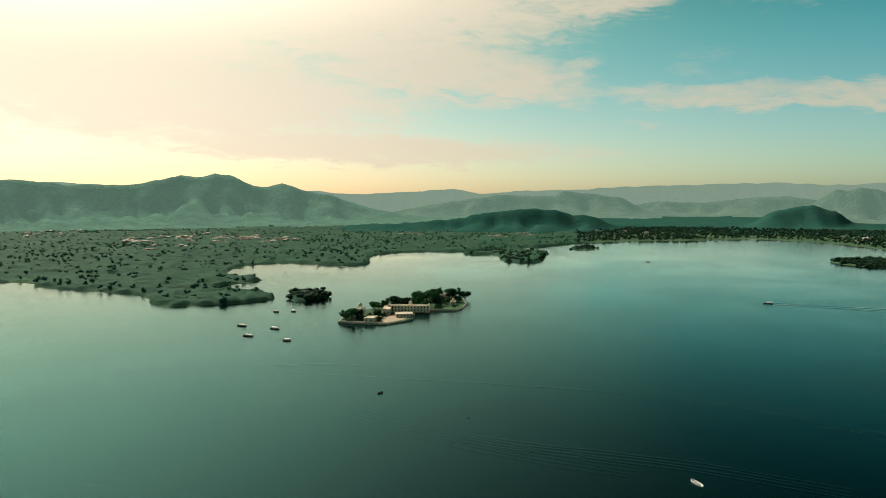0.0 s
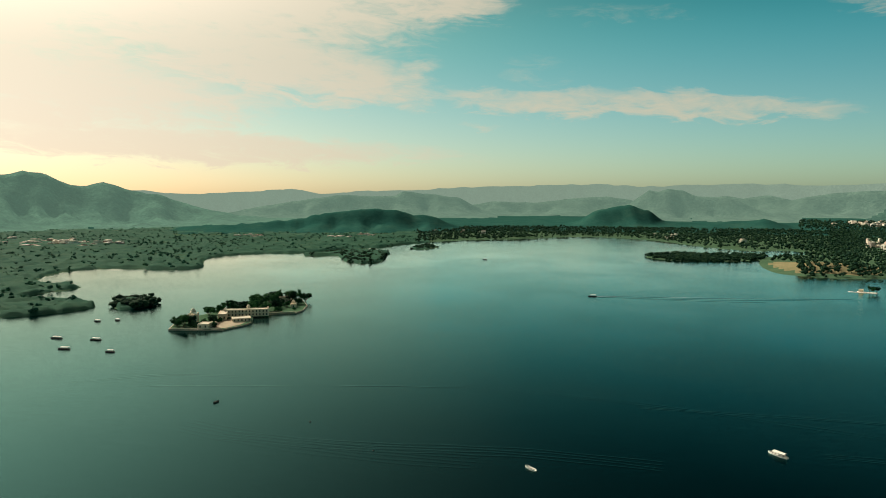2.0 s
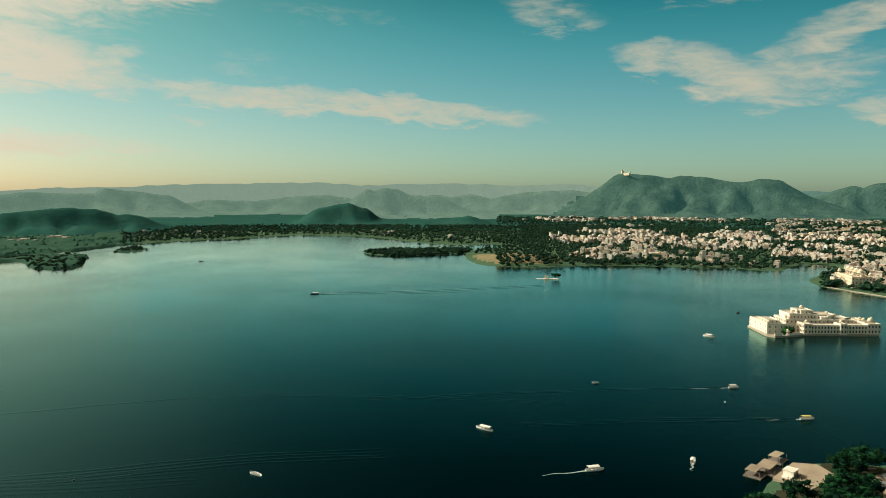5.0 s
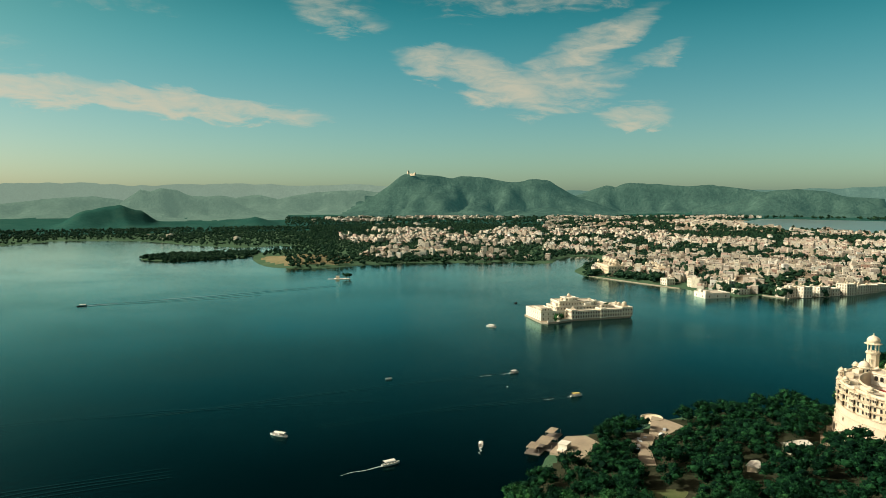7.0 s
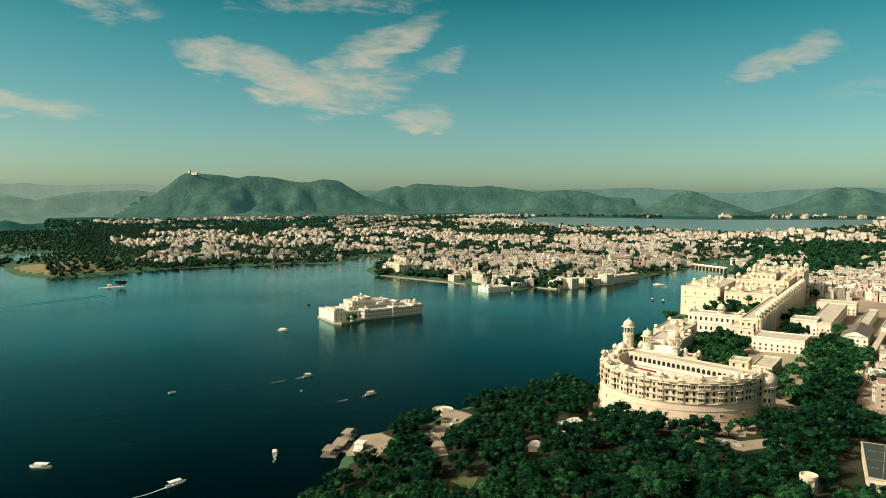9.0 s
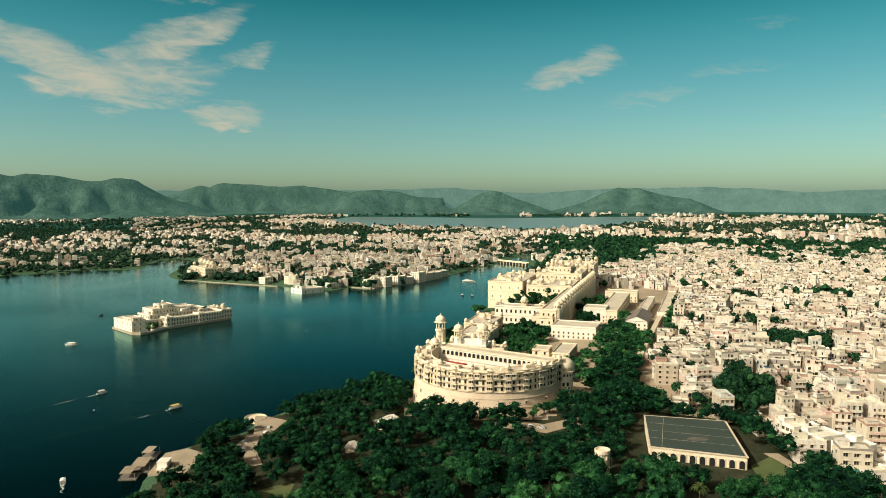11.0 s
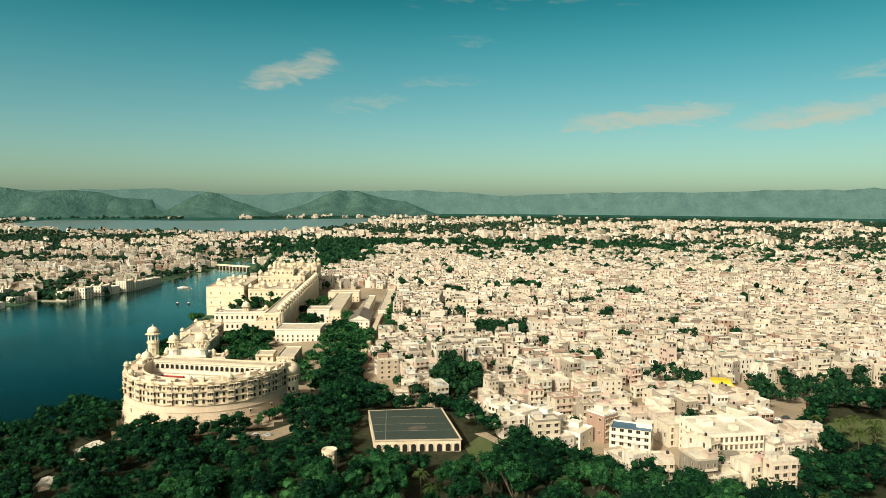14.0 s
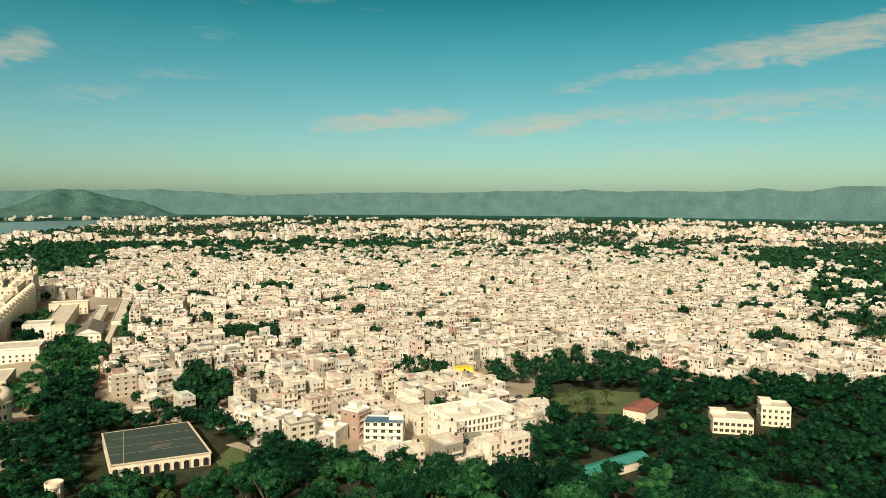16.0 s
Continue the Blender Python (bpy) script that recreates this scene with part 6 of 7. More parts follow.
patch("lawn", [(338, -216), (312, -218), (297, -246), (326, -280), (345, -254)], LAWN, "wide dry lawn ringed by trees")
patch("lawn_garden", [(317, -33), (332, -43), (318, -48), (300, -42), (302, -35)], LAWN, "small round garden lawn")
patch("lawn_shore", [(249, 168), (264, 158), (260, 143), (244, 156)], LAWN, "small lawn below the lakeside garden", -1.0)
patch("path_garden", [(334, -40), (336, -46), (318, -54), (298, -50), (296, -46), (318, -50)], PAVING, "curved sandy garden path", 0.2)
patch("pavement_jetty", [(258, 228), (282, 238), (291, 232), (287, 217), (263, 212)], PAVING, "sandy terrace beside the boat jetty")
patch("pavement_drive", [(285, 203), (303, 212), (318, 211), (346, 228), (347, 220), (344, 206), (318, 203), (300, 204)], PAVING, "sandy drive along the shore")
patch("pavement_yard", [(314, 213), (301, 206), (274, 187), (281, 182), (299, 197), (317, 206)], PAVING, "sandy yard between trees")
patch("road", [(347, 84), (336, 84), (332, 56), (352, 40), (361, 45), (344, 60)], TOWN, "road at the foot of the bastion")


# ---- cars on the shore drive ----
CAR_PAINT = [surface(n, [c, [v * 1.1 for v in c]], 0.3, 1.0, 5.0, 0.0, spec=0.5) for n, c in (("white_car_paint", (0.7, 0.7, 0.68)), ("silver_car_paint", (0.4, 0.41, 0.42)), ("dark_car_paint", (0.05, 0.06, 0.07)))]
GLASS = surface("dark_car_glass", [(0.01, 0.012, 0.014), (0.02, 0.022, 0.025)], 0.1, 1.0, 5.0, 0.0, spec=0.6)
TYRE = surface("black_tyre_rubber", [(0.012, 0.012, 0.012), (0.02, 0.02, 0.02)], 0.9, 1.0, 5.0, 0.0)


def car(x, y, rot, k, z=None):
    t = thing("car", (x, y, (land(x, y) if z is None else z) + 0.16), rot, ("white", "silver", "dark")[k] + " parked car on bare ground", "car", "parked cars")
    body = [(-2.1, 0.3), (2.1, 0.3), (2.15, 0.75), (1.1, 0.9), (0.6, 1.4), (-1.2, 1.42), (-1.8, 0.95), (-2.15, 0.85)]
    n = len(body)
    s = Solid().add([(u, q, v) for q in (-0.82, 0.82) for u, v in body], [tuple(range(n)), tuple(range(2 * n - 1, n - 1, -1))] + [(i, n + i, n + (i + 1) % n, (i + 1) % n) for i in range(n)])
    part("body", s, CAR_PAINT[k], t)
    part("windscreen", Solid().box(0.82, 0, 0.95, 0.5, 1.5, 0.36, 0, 0, 0.8), GLASS, t)
    part("side_glass", Solid().box(-0.3, 0, 0.95, 1.5, 1.68, 0.34, 0, 0, 0.97), GLASS, t)
    for a in (-1.3, 1.3):
        for b in (-0.78, 0.78):
            w_ = Solid()
            ring = [(a + 0.32 * math.cos(q), b + e, 0.3 + 0.32 * math.sin(q)) for e in (-0.1, 0.1) for q in np.linspace(0, 6.2832, 10, endpoint=False)]
            w_.add(ring, [tuple(range(9, -1, -1)), tuple(range(10, 20))] + [(i, (i + 1) % 10, 10 + (i + 1) % 10, 10 + i) for i in range(10)])
            part("wheel", w_, TYRE, t)


for i, (cx_, cy_, cr_) in enumerate(((303, 206, 40), (306, 209, 40), (310, 208, 35), (297, 203, 50), (292, 200, 55), (339, 66, 80), (338, 60, 80), (340, 74, 85), (322, 206, 10), (330, 209, 20))):
    car(cx_, cy_, cr_, (0, 0, 1, 0, 2, 0, 1, 2, 0, 1)[i])

# ---- the white palace on its island ----
PU, PV = Vector((0.91, -0.415)), Vector((0.415, 0.91))
P_ROT = math.degrees(math.atan2(PU.y, PU.x))
island = thing("lake_palace_platform", (515, 482, 0), P_ROT, "stone platform of the white island palace", "platform")
part("quay", slab([(9, -4), (14, -11), (26, -9), (42, -3), (45, -1.5), (112, 0.5), (117, 6), (116, 48), (100, 60), (26, 56), (10, 42)], -4, 1.6), STONE, island)
part("pavement", slab([(10, -3.5), (14, -10), (26, -8), (42, -2.4), (45, -1), (111, 1), (116, 6), (115, 47), (100, 59), (27, 55), (11, 41)], 1.6, 1.72), PAVING, island)


def lake_wing(x0, x1, y0, y1, z0, z1, floors, label, gap=3.4, domes=(), corner=0.0, win=WIN_SMALL):
    t = palace_block("lake_palace_wing", x0, x1, y0, y1, z0, z1, label, floors, win, gap, domes, WALL_WHITE, corner)
    mid = Vector((515, 482)) + PU * ((x0 + x1) / 2) + PV * ((y0 + y1) / 2)
    t.matrix_basis = pose(mid.x, mid.y, z0, 0, 0, P_ROT)
    return t


lake_wing(11, 27, 0, 40, 1.7, 10.5, 2, "white island palace wing with stepped terraces", 5.2, domes=[(-5, -16, 1.2), (-5, 8, 1.2)])
lake_wing(13, 24, 6, 24, 10.5, 13.0, 1, "low terrace room on the island palace", 3.4)
lake_wing(52, 78, 1.5, 12, 1.7, 9.2, 2, "white lakeside front with two rows of windows", 2.8, win=WIN_ARCH)
lake_wing(78, 84, -0.4, 12, 1.7, 10.6, 2, "projecting white bay under a small dome", 2.6, domes=[(-1, -3, 1.6)], win=WIN_ARCH)
lake_wing(84, 104, 2.5, 14, 1.7, 9.2, 2, "white lakeside front with two rows of windows", 2.8, win=WIN_ARCH)
lake_wing(45, 52, 0, 14, 1.7, 10.4, 2, "projecting white bay under a small dome", 2.6, domes=[(0, -3, 1.4)], win=WIN_ARCH)
lake_wing(30, 46, 10, 30, 1.7, 8.0, 2, "low white wing round a garden court", 3.4)
lake_wing(36, 100, 18, 44, 1.7, 11.5, 3, "white middle range of the island palace", 3.6, domes=[(-26, -8, 1.4), (22, 4, 1.4)])
lake_wing(42, 62, 24, 46, 11.5, 16.0, 1, "upper white terrace rooms of the island palace", 3.2, domes=[(-5, -6, 1.5)])
lake_wing(62, 86, 26, 44, 11.5, 15.0, 1, "upper white terrace rooms of the island palace", 3.2, domes=[(6, -5, 1.3)])
lake_wing(52, 66, 30, 44, 16.0, 18.6, 1, "roof pavilion of the island palace", 3.0, domes=[(0, 0, 1.6)])
lake_wing(104, 116, 2, 20, 1.7, 10.6, 2, "domed white end wing of the island palace", 2.8, domes=[(-2, -5, 2.2), (3, 2, 1.8), (-3, 4, 1.6)], win=WIN_ARCH)
lake_wing(98, 115, 20, 44, 1.7, 9.5, 2, "white end wing of the island palace", 3.2, domes=[(3, -6, 1.6)])
low = thing("garden_wall", (515, 482, 1.72), P_ROT, "low white garden wall along the island quay", "wall")
part("wall", Solid().box(35, -5.4, 0, 17, 0.5, 1.6, 19).box(18, -9, 0, 8, 0.5, 2.4, 8), WALL_WHITE, low)
corner_kiosk = thing("island_kiosk", (*(Vector((515, 482)) + PU * 27 + PV * -7.5), 1.72), P_ROT, "small white domed kiosk on the island quay", "kiosk")
part("base", Solid().lathe(0, 0, [(2.2, 0), (2.2, 1.2), (2.4, 1.4)], 8, 0, False), WALL_WHITE, corner_kiosk)
kiosk(corner_kiosk, 0, 0, 1.4, 1.7)
for u, v, k, sc in ((29, -4, 1, 0.95), (33, 2, 0, 0.8), (25, -5, 3, 0.6), (64, 15, 2, 0.6), (69, 15, 0, 0.5), (60, 15, 3, 0.5)):
    q = Vector((515, 482)) + PU * u + PV * v
    tree(q.x, q.y, k, sc, 40 * u, 0.2, "dense green tree in the island palace garden", "trees on the palace island")
for u, v, sc in ((96, 24, 0.55), (99, 25, 0.5)):
    q = Vector((515, 482)) + PU * u + PV * v
    tree(q.x, q.y, 4, sc, 10 * u, 9.0, "very dark tree rising over the island palace", "trees on the palace island")

# ---- the wooded island with a pale pavilion ----
JM = [(-265, 668), (-232, 665), (-212, 666), (-198, 689), (-194, 705), (-203, 741), (-192, 757), (-162, 763), (-157, 780), (-159, 815), (-176, 868), (-205, 872), (-232, 830), (-250, 770), (-274, 716)]
jm = thing("island_platform", (0, 0, 0), 0, "walled stone island with gardens in the lake", "island")
part("quay", slab(JM, -4, 1.5), STONE, jm)
part("garden", slab([(x * 0.985 - 3.2, y * 0.985 + 11.3) for x, y in JM], 1.5, 1.6), SCRUB, jm, "green garden terrace")
part("pavement", slab([(-238, 672), (-212, 672), (-202, 690), (-200, 706), (-206, 722), (-236, 716)], 1.6, 1.72), PAVING, jm, "pale paved court")
part("parapet", Solid().box(-238, 667.5, 1.5, 50, 0.5, 1.0, 0), WALL, jm)
part("parapet", Solid().box(-177, 762, 1.5, 30, 0.5, 1.0, 11), WALL, jm)


def at_isle(name, x, y, z, rot, sx, sy, h, label, floors=1, domes=(), gap=3.4, corner=0.0):
    t = palace_block(name, -sx / 2, sx / 2, -sy / 2, sy / 2, z, z + h, label, floors, WIN_ARCH, gap, domes, WALL, corner, parapet=0.6)
    t.matrix_basis = pose(x, y, z, 0, 0, rot)
    return t


at_isle("island_pavilion", -210, 742, 1.6, 10, 46, 9, 7, "long pale island range with arched openings", 2, [(2, 0, 1.8)], 3.4, 0.8)
at_isle("island_pavilion", -230, 726, 1.6, 12, 8, 24, 6, "pale side range of the island court", 1, (), 3.4)
at_isle("island_pavilion", -252, 700, 1.6, 5, 9, 9, 8, "domed pale island tower house", 2, [(0, 0, 2.4)], 3.0, 0.8)
at_isle("island_pavilion", -207, 712, 1.6, 20, 18, 14, 3.2, "low terrace building with a bright paved roof", 1)
at_isle("island_pavilion", -232, 676, 1.6, 2, 10, 16, 4, "low quay building on the island", 1)
at_isle("island_pavilion", -190, 840, 1.6, 10, 14, 10, 6, "pale pavilion among the island trees", 1)
at_isle("island_pavilion", -172, 800, 1.6, 10, 6, 10, 4, "small garden pavilion on the island", 1, [(0, 0, 1.6)])
irng = np.random.default_rng(31)
for i, (x, y, sc) in enumerate([(-262, 682, 1.0), (-254, 678, 0.95), (-247, 684, 0.8), (-258, 692, 0.9), (-238, 690, 0.75), (-232, 698, 0.7), (-262, 712, 0.7), (-222, 676, 0.5), (-240, 752, 1.2), (-232, 760, 1.25),
                                 (-222, 768, 1.0), (-212, 778, 0.95), (-226, 790, 1.1), (-206, 792, 1.0), (-196, 776, 1.0), (-190, 790, 1.05), (-214, 812, 1.2), (-204, 822, 1.2), (-192, 812, 1.0),
                                 (-182, 828, 1.2), (-176, 842, 1.3), (-186, 852, 1.2), (-200, 846, 1.2), (-208, 856, 1.1), (-172, 820, 1.0), (-180, 800, 0.8), (-168, 784, 0.5), (-184, 772, 0.7), (-246, 764, 0.8),
                                 (-252, 748, 0.8), (-218, 748, 0.6), (-200, 760, 0.75), (-268, 694, 0.9), (-244, 676, 0.8), (-250, 690, 0.9), (-228, 684, 0.6), (-228, 706, 0.6), (-198, 806, 1.0), (-216, 800, 1.1), (-222, 824, 1.1), (-212, 840, 1.2), (-168, 852, 1.0), (-190, 864, 1.0), (-200, 770, 0.9), (-236, 776, 1.0), (-240, 790, 1.0)]):
    tree(x, y, (i * 5) % 6, sc * 1.4, irng.random() * 360, -1.6, "dark spreading tree on the wooded lake island", "trees on the wooded island")

# ---- shore buildings across the water ----
def across(name, x, y, rot, sx, sy, z0, h, floors, label, domes=(), corner=0.0, mat=None, gap=4.0):
    t = palace_block(name, -sx / 2, sx / 2, -sy / 2, sy / 2, z0, z0 + h, label, floors, WIN_ARCH, gap, domes, mat or WALL, corner)
    t.matrix_basis = pose(x, y, z0, 0, 0, rot)
    return t


across("domed_hotel", 922, 690, -35, 26, 62, 2, 15, 3, "cream domed hotel on the far lake bank", [(0, -24, 4.0), (0, -8, 4.0), (0, 8, 4.0), (0, 24, 4.0)], 2.4)
across("hotel_wing", 965, 632, -35, 20, 56, 3, 12, 3, "cream hotel wing behind shore gardens", [(0, -20, 2.4), (0, 20, 2.4)], 2.0)
across("shore_pavilion", 824, 460, -28, 34, 26, -0.5, 6.5, 1, "blank white lakeside pavilion on the point", [], 0.0, WALL_WHITE, 9)
for x, y, w_, d_, h_, fl in ((893, 398, 20, 16, 11, 3), (905, 384, 14, 18, 13, 3), (930, 372, 18, 14, 12, 3), (948, 366, 14, 14, 9, 2), (968, 356, 16, 16, 14, 4), (990, 350, 18, 14, 11, 3), (1012, 346, 20, 14, 10, 3),
                             (1040, 345, 24, 14, 9, 2), (882, 560, 14, 14, 9, 2), (885, 520, 12, 16, 12, 3), (886, 470, 12, 12, 14, 4), (870, 446, 18, 12, 7, 2)):
    across("lakeside_house", x, y, -20, w_, d_, 0.5, h_, fl, "white lakeside house with steps at the water", [], 1.3 if h_ > 10 else 0.0, WALL_WHITE, 4.0)
quay = thing("quay_wall", (0, 0, 0), 0, "pale stone quay walls with landing steps on the far bank", "quay")
for (ax, ay), (bx, by) in (((882, 700), (874, 640)), ((874, 640), (866, 575)), ((866, 575), (862, 528)), ((884, 424), (878, 392)), ((880, 390), (936, 369)), ((936, 369), (1030, 343))):
    L = math.hypot(bx - ax, by - ay)
    part("wall", Solid().box((ax + bx) / 2, (ay + by) / 2, -3, L, 2.5, 4.0, math.degrees(math.atan2(by - ay, bx - ax))), STONE, quay)
wrng = np.random.default_rng(41)
for i in range(16):
    u = i / 15
    across("resort_lodge", 860 + 130 * u + wrng.uniform(-8, 8), 1262 - 120 * u + wrng.uniform(-14, 26), -40 + wrng.uniform(-6, 6), wrng.uniform(12, 18), wrng.uniform(14, 30), land(900, 1210) - 0.5, wrng.uniform(5, 9), 2,
           "pale resort lodge among trees on the headland", [(0, 0, 2.0)] if i % 3 == 0 else [], 0.0, WALL, 4.5)
fort = thing("hilltop_fort", (2760, 3680, 268), 0, "small pale fort on the summit of the bare hill", "fort")
part("wall", Solid().box(0, 0, -12, 11, 14, 24).box(0, 0, 12, 6, 6, 6).box(4, -40, -16, 10, 60, 14).box(6, -66, -2, 8, 12, 5), TRIM, fort)
part("dome", Solid().lathe(0, 0, onion(2.6, 3.4, 18), 12), TRIM, fort)

bridge = thing("arched_bridge", (1262, 280, 0), 58, "low arched bridge over the end of the lake", "bridge")
part("deck", Solid().box(0, 0, 4.6, 78, 6, 1.4).box(0, -3, 6.0, 78, 0.4, 0.9), WALL, bridge)
for i in range(10):
    part("pier", Solid().box(-36 + 8 * i, 0, -3, 2.4, 6, 7.6), STONE, bridge)

raft = thing("water_pavilion", (566, 930, -0.6), -38, "small walled garden island with a low pale platform", "island")
part("platform", Solid().box(2, 0, -2, 24, 12, 3.2).box(-14, -2, -2, 12, 5, 2.8), WALL_WHITE, raft)
part("hut", Solid().box(-5, 0, 1.2, 5, 5, 3.6).box(-5, 0, 4.8, 5.8, 5.8, 0.3), WALL, raft)
for dx in (5, 9, 13):
    q = Matrix.Rotation(radians(-38), 3, "Z") @ Vector((dx, 0, 0))
    tree(566 + q.x, 930 + q.y, dx % 6, 0.8, dx * 30, 0.5, "round dark tree on a small garden island", "trees on the small garden island")

# ---- jetties ----
for jx, jy, jr, jl, jw in ((266, 237, 25, 12, 9), (280, 245, 20, 9, 6), (256, 236, 25, 9, 7)):
    t = thing("boat_jetty", (jx, jy, 0), jr, "floating jetty shelter with a flat pale roof", "jetty", "jetty shelters")
    part("float", Solid().box(0, 0, -0.5, jl + 1, jw + 1, 1.0), METAL, t)
    for a in (-1, 1):
        for b in (-1, 1):
            part("post", Solid().box(a * (jl / 2 - 0.4), b * (jw / 2 - 0.4), 0.5, 0.2, 0.2, 2.6), METAL, t)
    part("roof", Solid().box(0, 0, 3.1, jl, jw / 2 - 0.2, 0.2).box(0, jw / 4 + 0.1, 3.15, jl, jw / 2 - 0.3, 0.2), PAVING, t)
hut = thing("jetty_house", (268, 227, land(268, 227) - 0.3), 20, "small pale jetty house with steps", "hut")
part("wall", Solid().box(0, 0, 0, 5.5, 4.6, 4.2).box(0, 0, 4.2, 6.1, 5.2, 0.2).box(-4, 0, 0, 3, 4, 2), WALL_WHITE, hut)
wall_round = thing("round_terrace", (343, 226, -1), 0, "round stone terrace wall at the water's edge", "wall")
part("wall", Solid().lathe(0, 0, [(6.5, -3), (6.2, 3.2), (5.8, 3.2), (5.8, 2.6)], 24, 0, False), WALL, wall_round)

# ---- boats ----
HULL_W, HULL_D = surface("white_boat_paint", [(0.62, 0.62, 0.58), (0.74, 0.73, 0.68)], 0.5, 0.6, 3.0, 0.1, 0.02), surface("dark_tarred_hull", [(0.02, 0.022, 0.022), (0.05, 0.045, 0.04)], 0.7, 0.6, 3.0, 0.1, 0.02)
CANOPY_W, CANOPY_Y = surface("white_boat_canopy", [(0.66, 0.64, 0.56), (0.78, 0.75, 0.68)], 0.8, 0.5, 2.0, 0.1, 0.02), surface("yellow_boat_canopy", [(0.55, 0.42, 0.12), (0.68, 0.54, 0.18)], 0.8, 0.5, 2.0, 0.1, 0.02)
FOAM = surface("thin_wake_foam", [(0.16, 0.22, 0.21), (0.30, 0.36, 0.34), (0.45, 0.5, 0.48)], 0.6, 0.4, 1.6, 0.3, 0.1)


def hull(L, W, H):
    s = Solid()
    n, rows = 9, []
    for i in range(n):
        u = i / (n - 1)
        b = W / 2 * min(1.0, 0.55 + 1.6 * u) * (1 - max(0, (u - 0.55) / 0.45) ** 2.2) + 0.03
        z = H + 0.35 * H * u**3
        x = (u - 0.5) * L
        rows.append([(x, -b, z), (x, -b * 0.75, -0.3), (x, b * 0.75, -0.3), (x, b, z), (x, b * 0.88, z - 0.02), (x, b * 0.8, 0.35 * H), (x, -b * 0.8, 0.35 * H), (x, -b * 0.88, z - 0.02)])
    pts = [p for r in rows for p in r]
    f = [(i * 8 + k, i * 8 + 8 + k, i * 8 + 8 + (k + 1) % 8, i * 8 + (k + 1) % 8) for i in range(n - 1) for k in range(8)]
    s.add(pts, f + [tuple(range(8)), tuple((n - 1) * 8 + k for k in range(7, -1, -1))])
    return s


def boat(x, y, rot, L, W, roofed, dark, yellow=False, label="", wake=0.0, sweep=14.0):
    t = thing("boat", (x, y, 0.0), rot, label, "boat", "boats on the lake")
    part("hull", hull(L, W, 0.8), HULL_D if dark else HULL_W, t)
    for k in range(3):
        part("bench", Solid().box(L * (-0.25 + 0.2 * k), 0, 0.45, 0.35, W * 0.7, 0.12), METAL, t)
    if roofed:
        c = Solid()
        m, span = 6, W * 0.98
        pts = []
        for i in range(m + 1):
            q = i / m
            yy, zz = (q - 0.5) * span, 2.1 + 0.35 * math.sin(math.pi * q)
            pts += [(-L * 0.4, yy, zz), (L * 0.22, yy, zz), (L * 0.22, yy, zz - 0.12), (-L * 0.4, yy, zz - 0.12)]
        c.add(pts, [(i * 4 + k, i * 4 + (k + 1) % 4, i * 4 + 4 + (k + 1) % 4, i * 4 + 4 + k) for i in range(m) for k in range(4)] + [(3, 2, 1, 0), tuple(m * 4 + k for k in range(4))])
        part("canopy", c, CANOPY_Y if yellow else CANOPY_W, t)
        for a in (-0.38, -0.1, 0.2):
            for b in (-1, 1):
                part("post", Solid().box(L * a, b * W * 0.42, 0.6, 0.08, 0.08, 1.5), METAL, t)
    if wake:
        f = Solid()
        n = 14
        pts = []
        for i in range(n + 1):
            u = i / n
            wd = 0.9 * (1 - u) + 0.25
            pts += [(-L / 2 - wake * u, math.sin(u * 9 + x) * 0.25 * (1 + 2 * u) - wd / 2, 0.03), (-L / 2 - wake * u, math.sin(u * 9 + x) * 0.25 * (1 + 2 * u) + wd / 2, 0.03)]
        f.add(pts, [(2 * i + 1, 2 * i, 2 * i + 2, 2 * i + 3)[::-1] for i in range(n)])
        foam = new("wake", f.mesh("wake", [FOAM]))
        foam.matrix_basis = pose(x, y, 0, 0, 0, rot)
        tagged(foam, "thin pale wake behind a boat", "wake", kind="stuff")
    return t


boat(167, 341, 118, 11, 2.8, True, False, False, "white tour boat with a canopy and open bow")
boat(190, 269, -9, 9.5, 3.0, True, False, False, "white canopied tour boat under way", 22)
boat(240, 259, 44, 6.5, 2.4, True, False, False, "small white canopied boat", 8)
boat(360, 353, -18, 7, 2.4, True, False, False, "white canopied boat crossing the lake", 30)
boat(349, 286, -20, 8.5, 2.6, True, False, True, "boat with a yellow canopy under way", 20)
boat(280, 398, 160, 5, 1.8, False, False, False, "small open white boat")
boat(471, 494, 105, 11, 4.2, True, False, False, "broad white boat lying off the island palace")
boat(597, 583, 20, 7, 2.2, False, True, False, "dark open boat on the far water")
boat(998, 288, 60, 26, 9, True, False, False, "large moored white ferry with a flat canopy")
boat(853, 254, 30, 8, 2.6, True, True, False, "dark canopied boat near the palace")
boat(850, 240, 30, 8, 2.6, True, True, False, "dark canopied boat near the palace")
for x, y, rot, L in ((-352, 630, 170, 12), (-321, 585, 175, 11), (-313, 623, 165, 12), (-277, 574, 178, 8), (-339, 722, 170, 6), (-357, 716, 175, 7)):
    boat(x, y, rot, L, 2.6, True, True, False, "dark moored boat with a low canopy")
boat(-143, 432, 60, 4.5, 1.6, False, True, False, "small dark rowing boat")
boat(41, 324, 124, 7.5, 2.2, False, False, False, "open grey boat with a pale rim")
boat(193, 896, 175, 11, 3.0, True, True, False, "dark boat far out with a long wake", 150)
boat(86, 1415, 170, 9, 3.0, True, True, False, "dark boat far out on the lake")
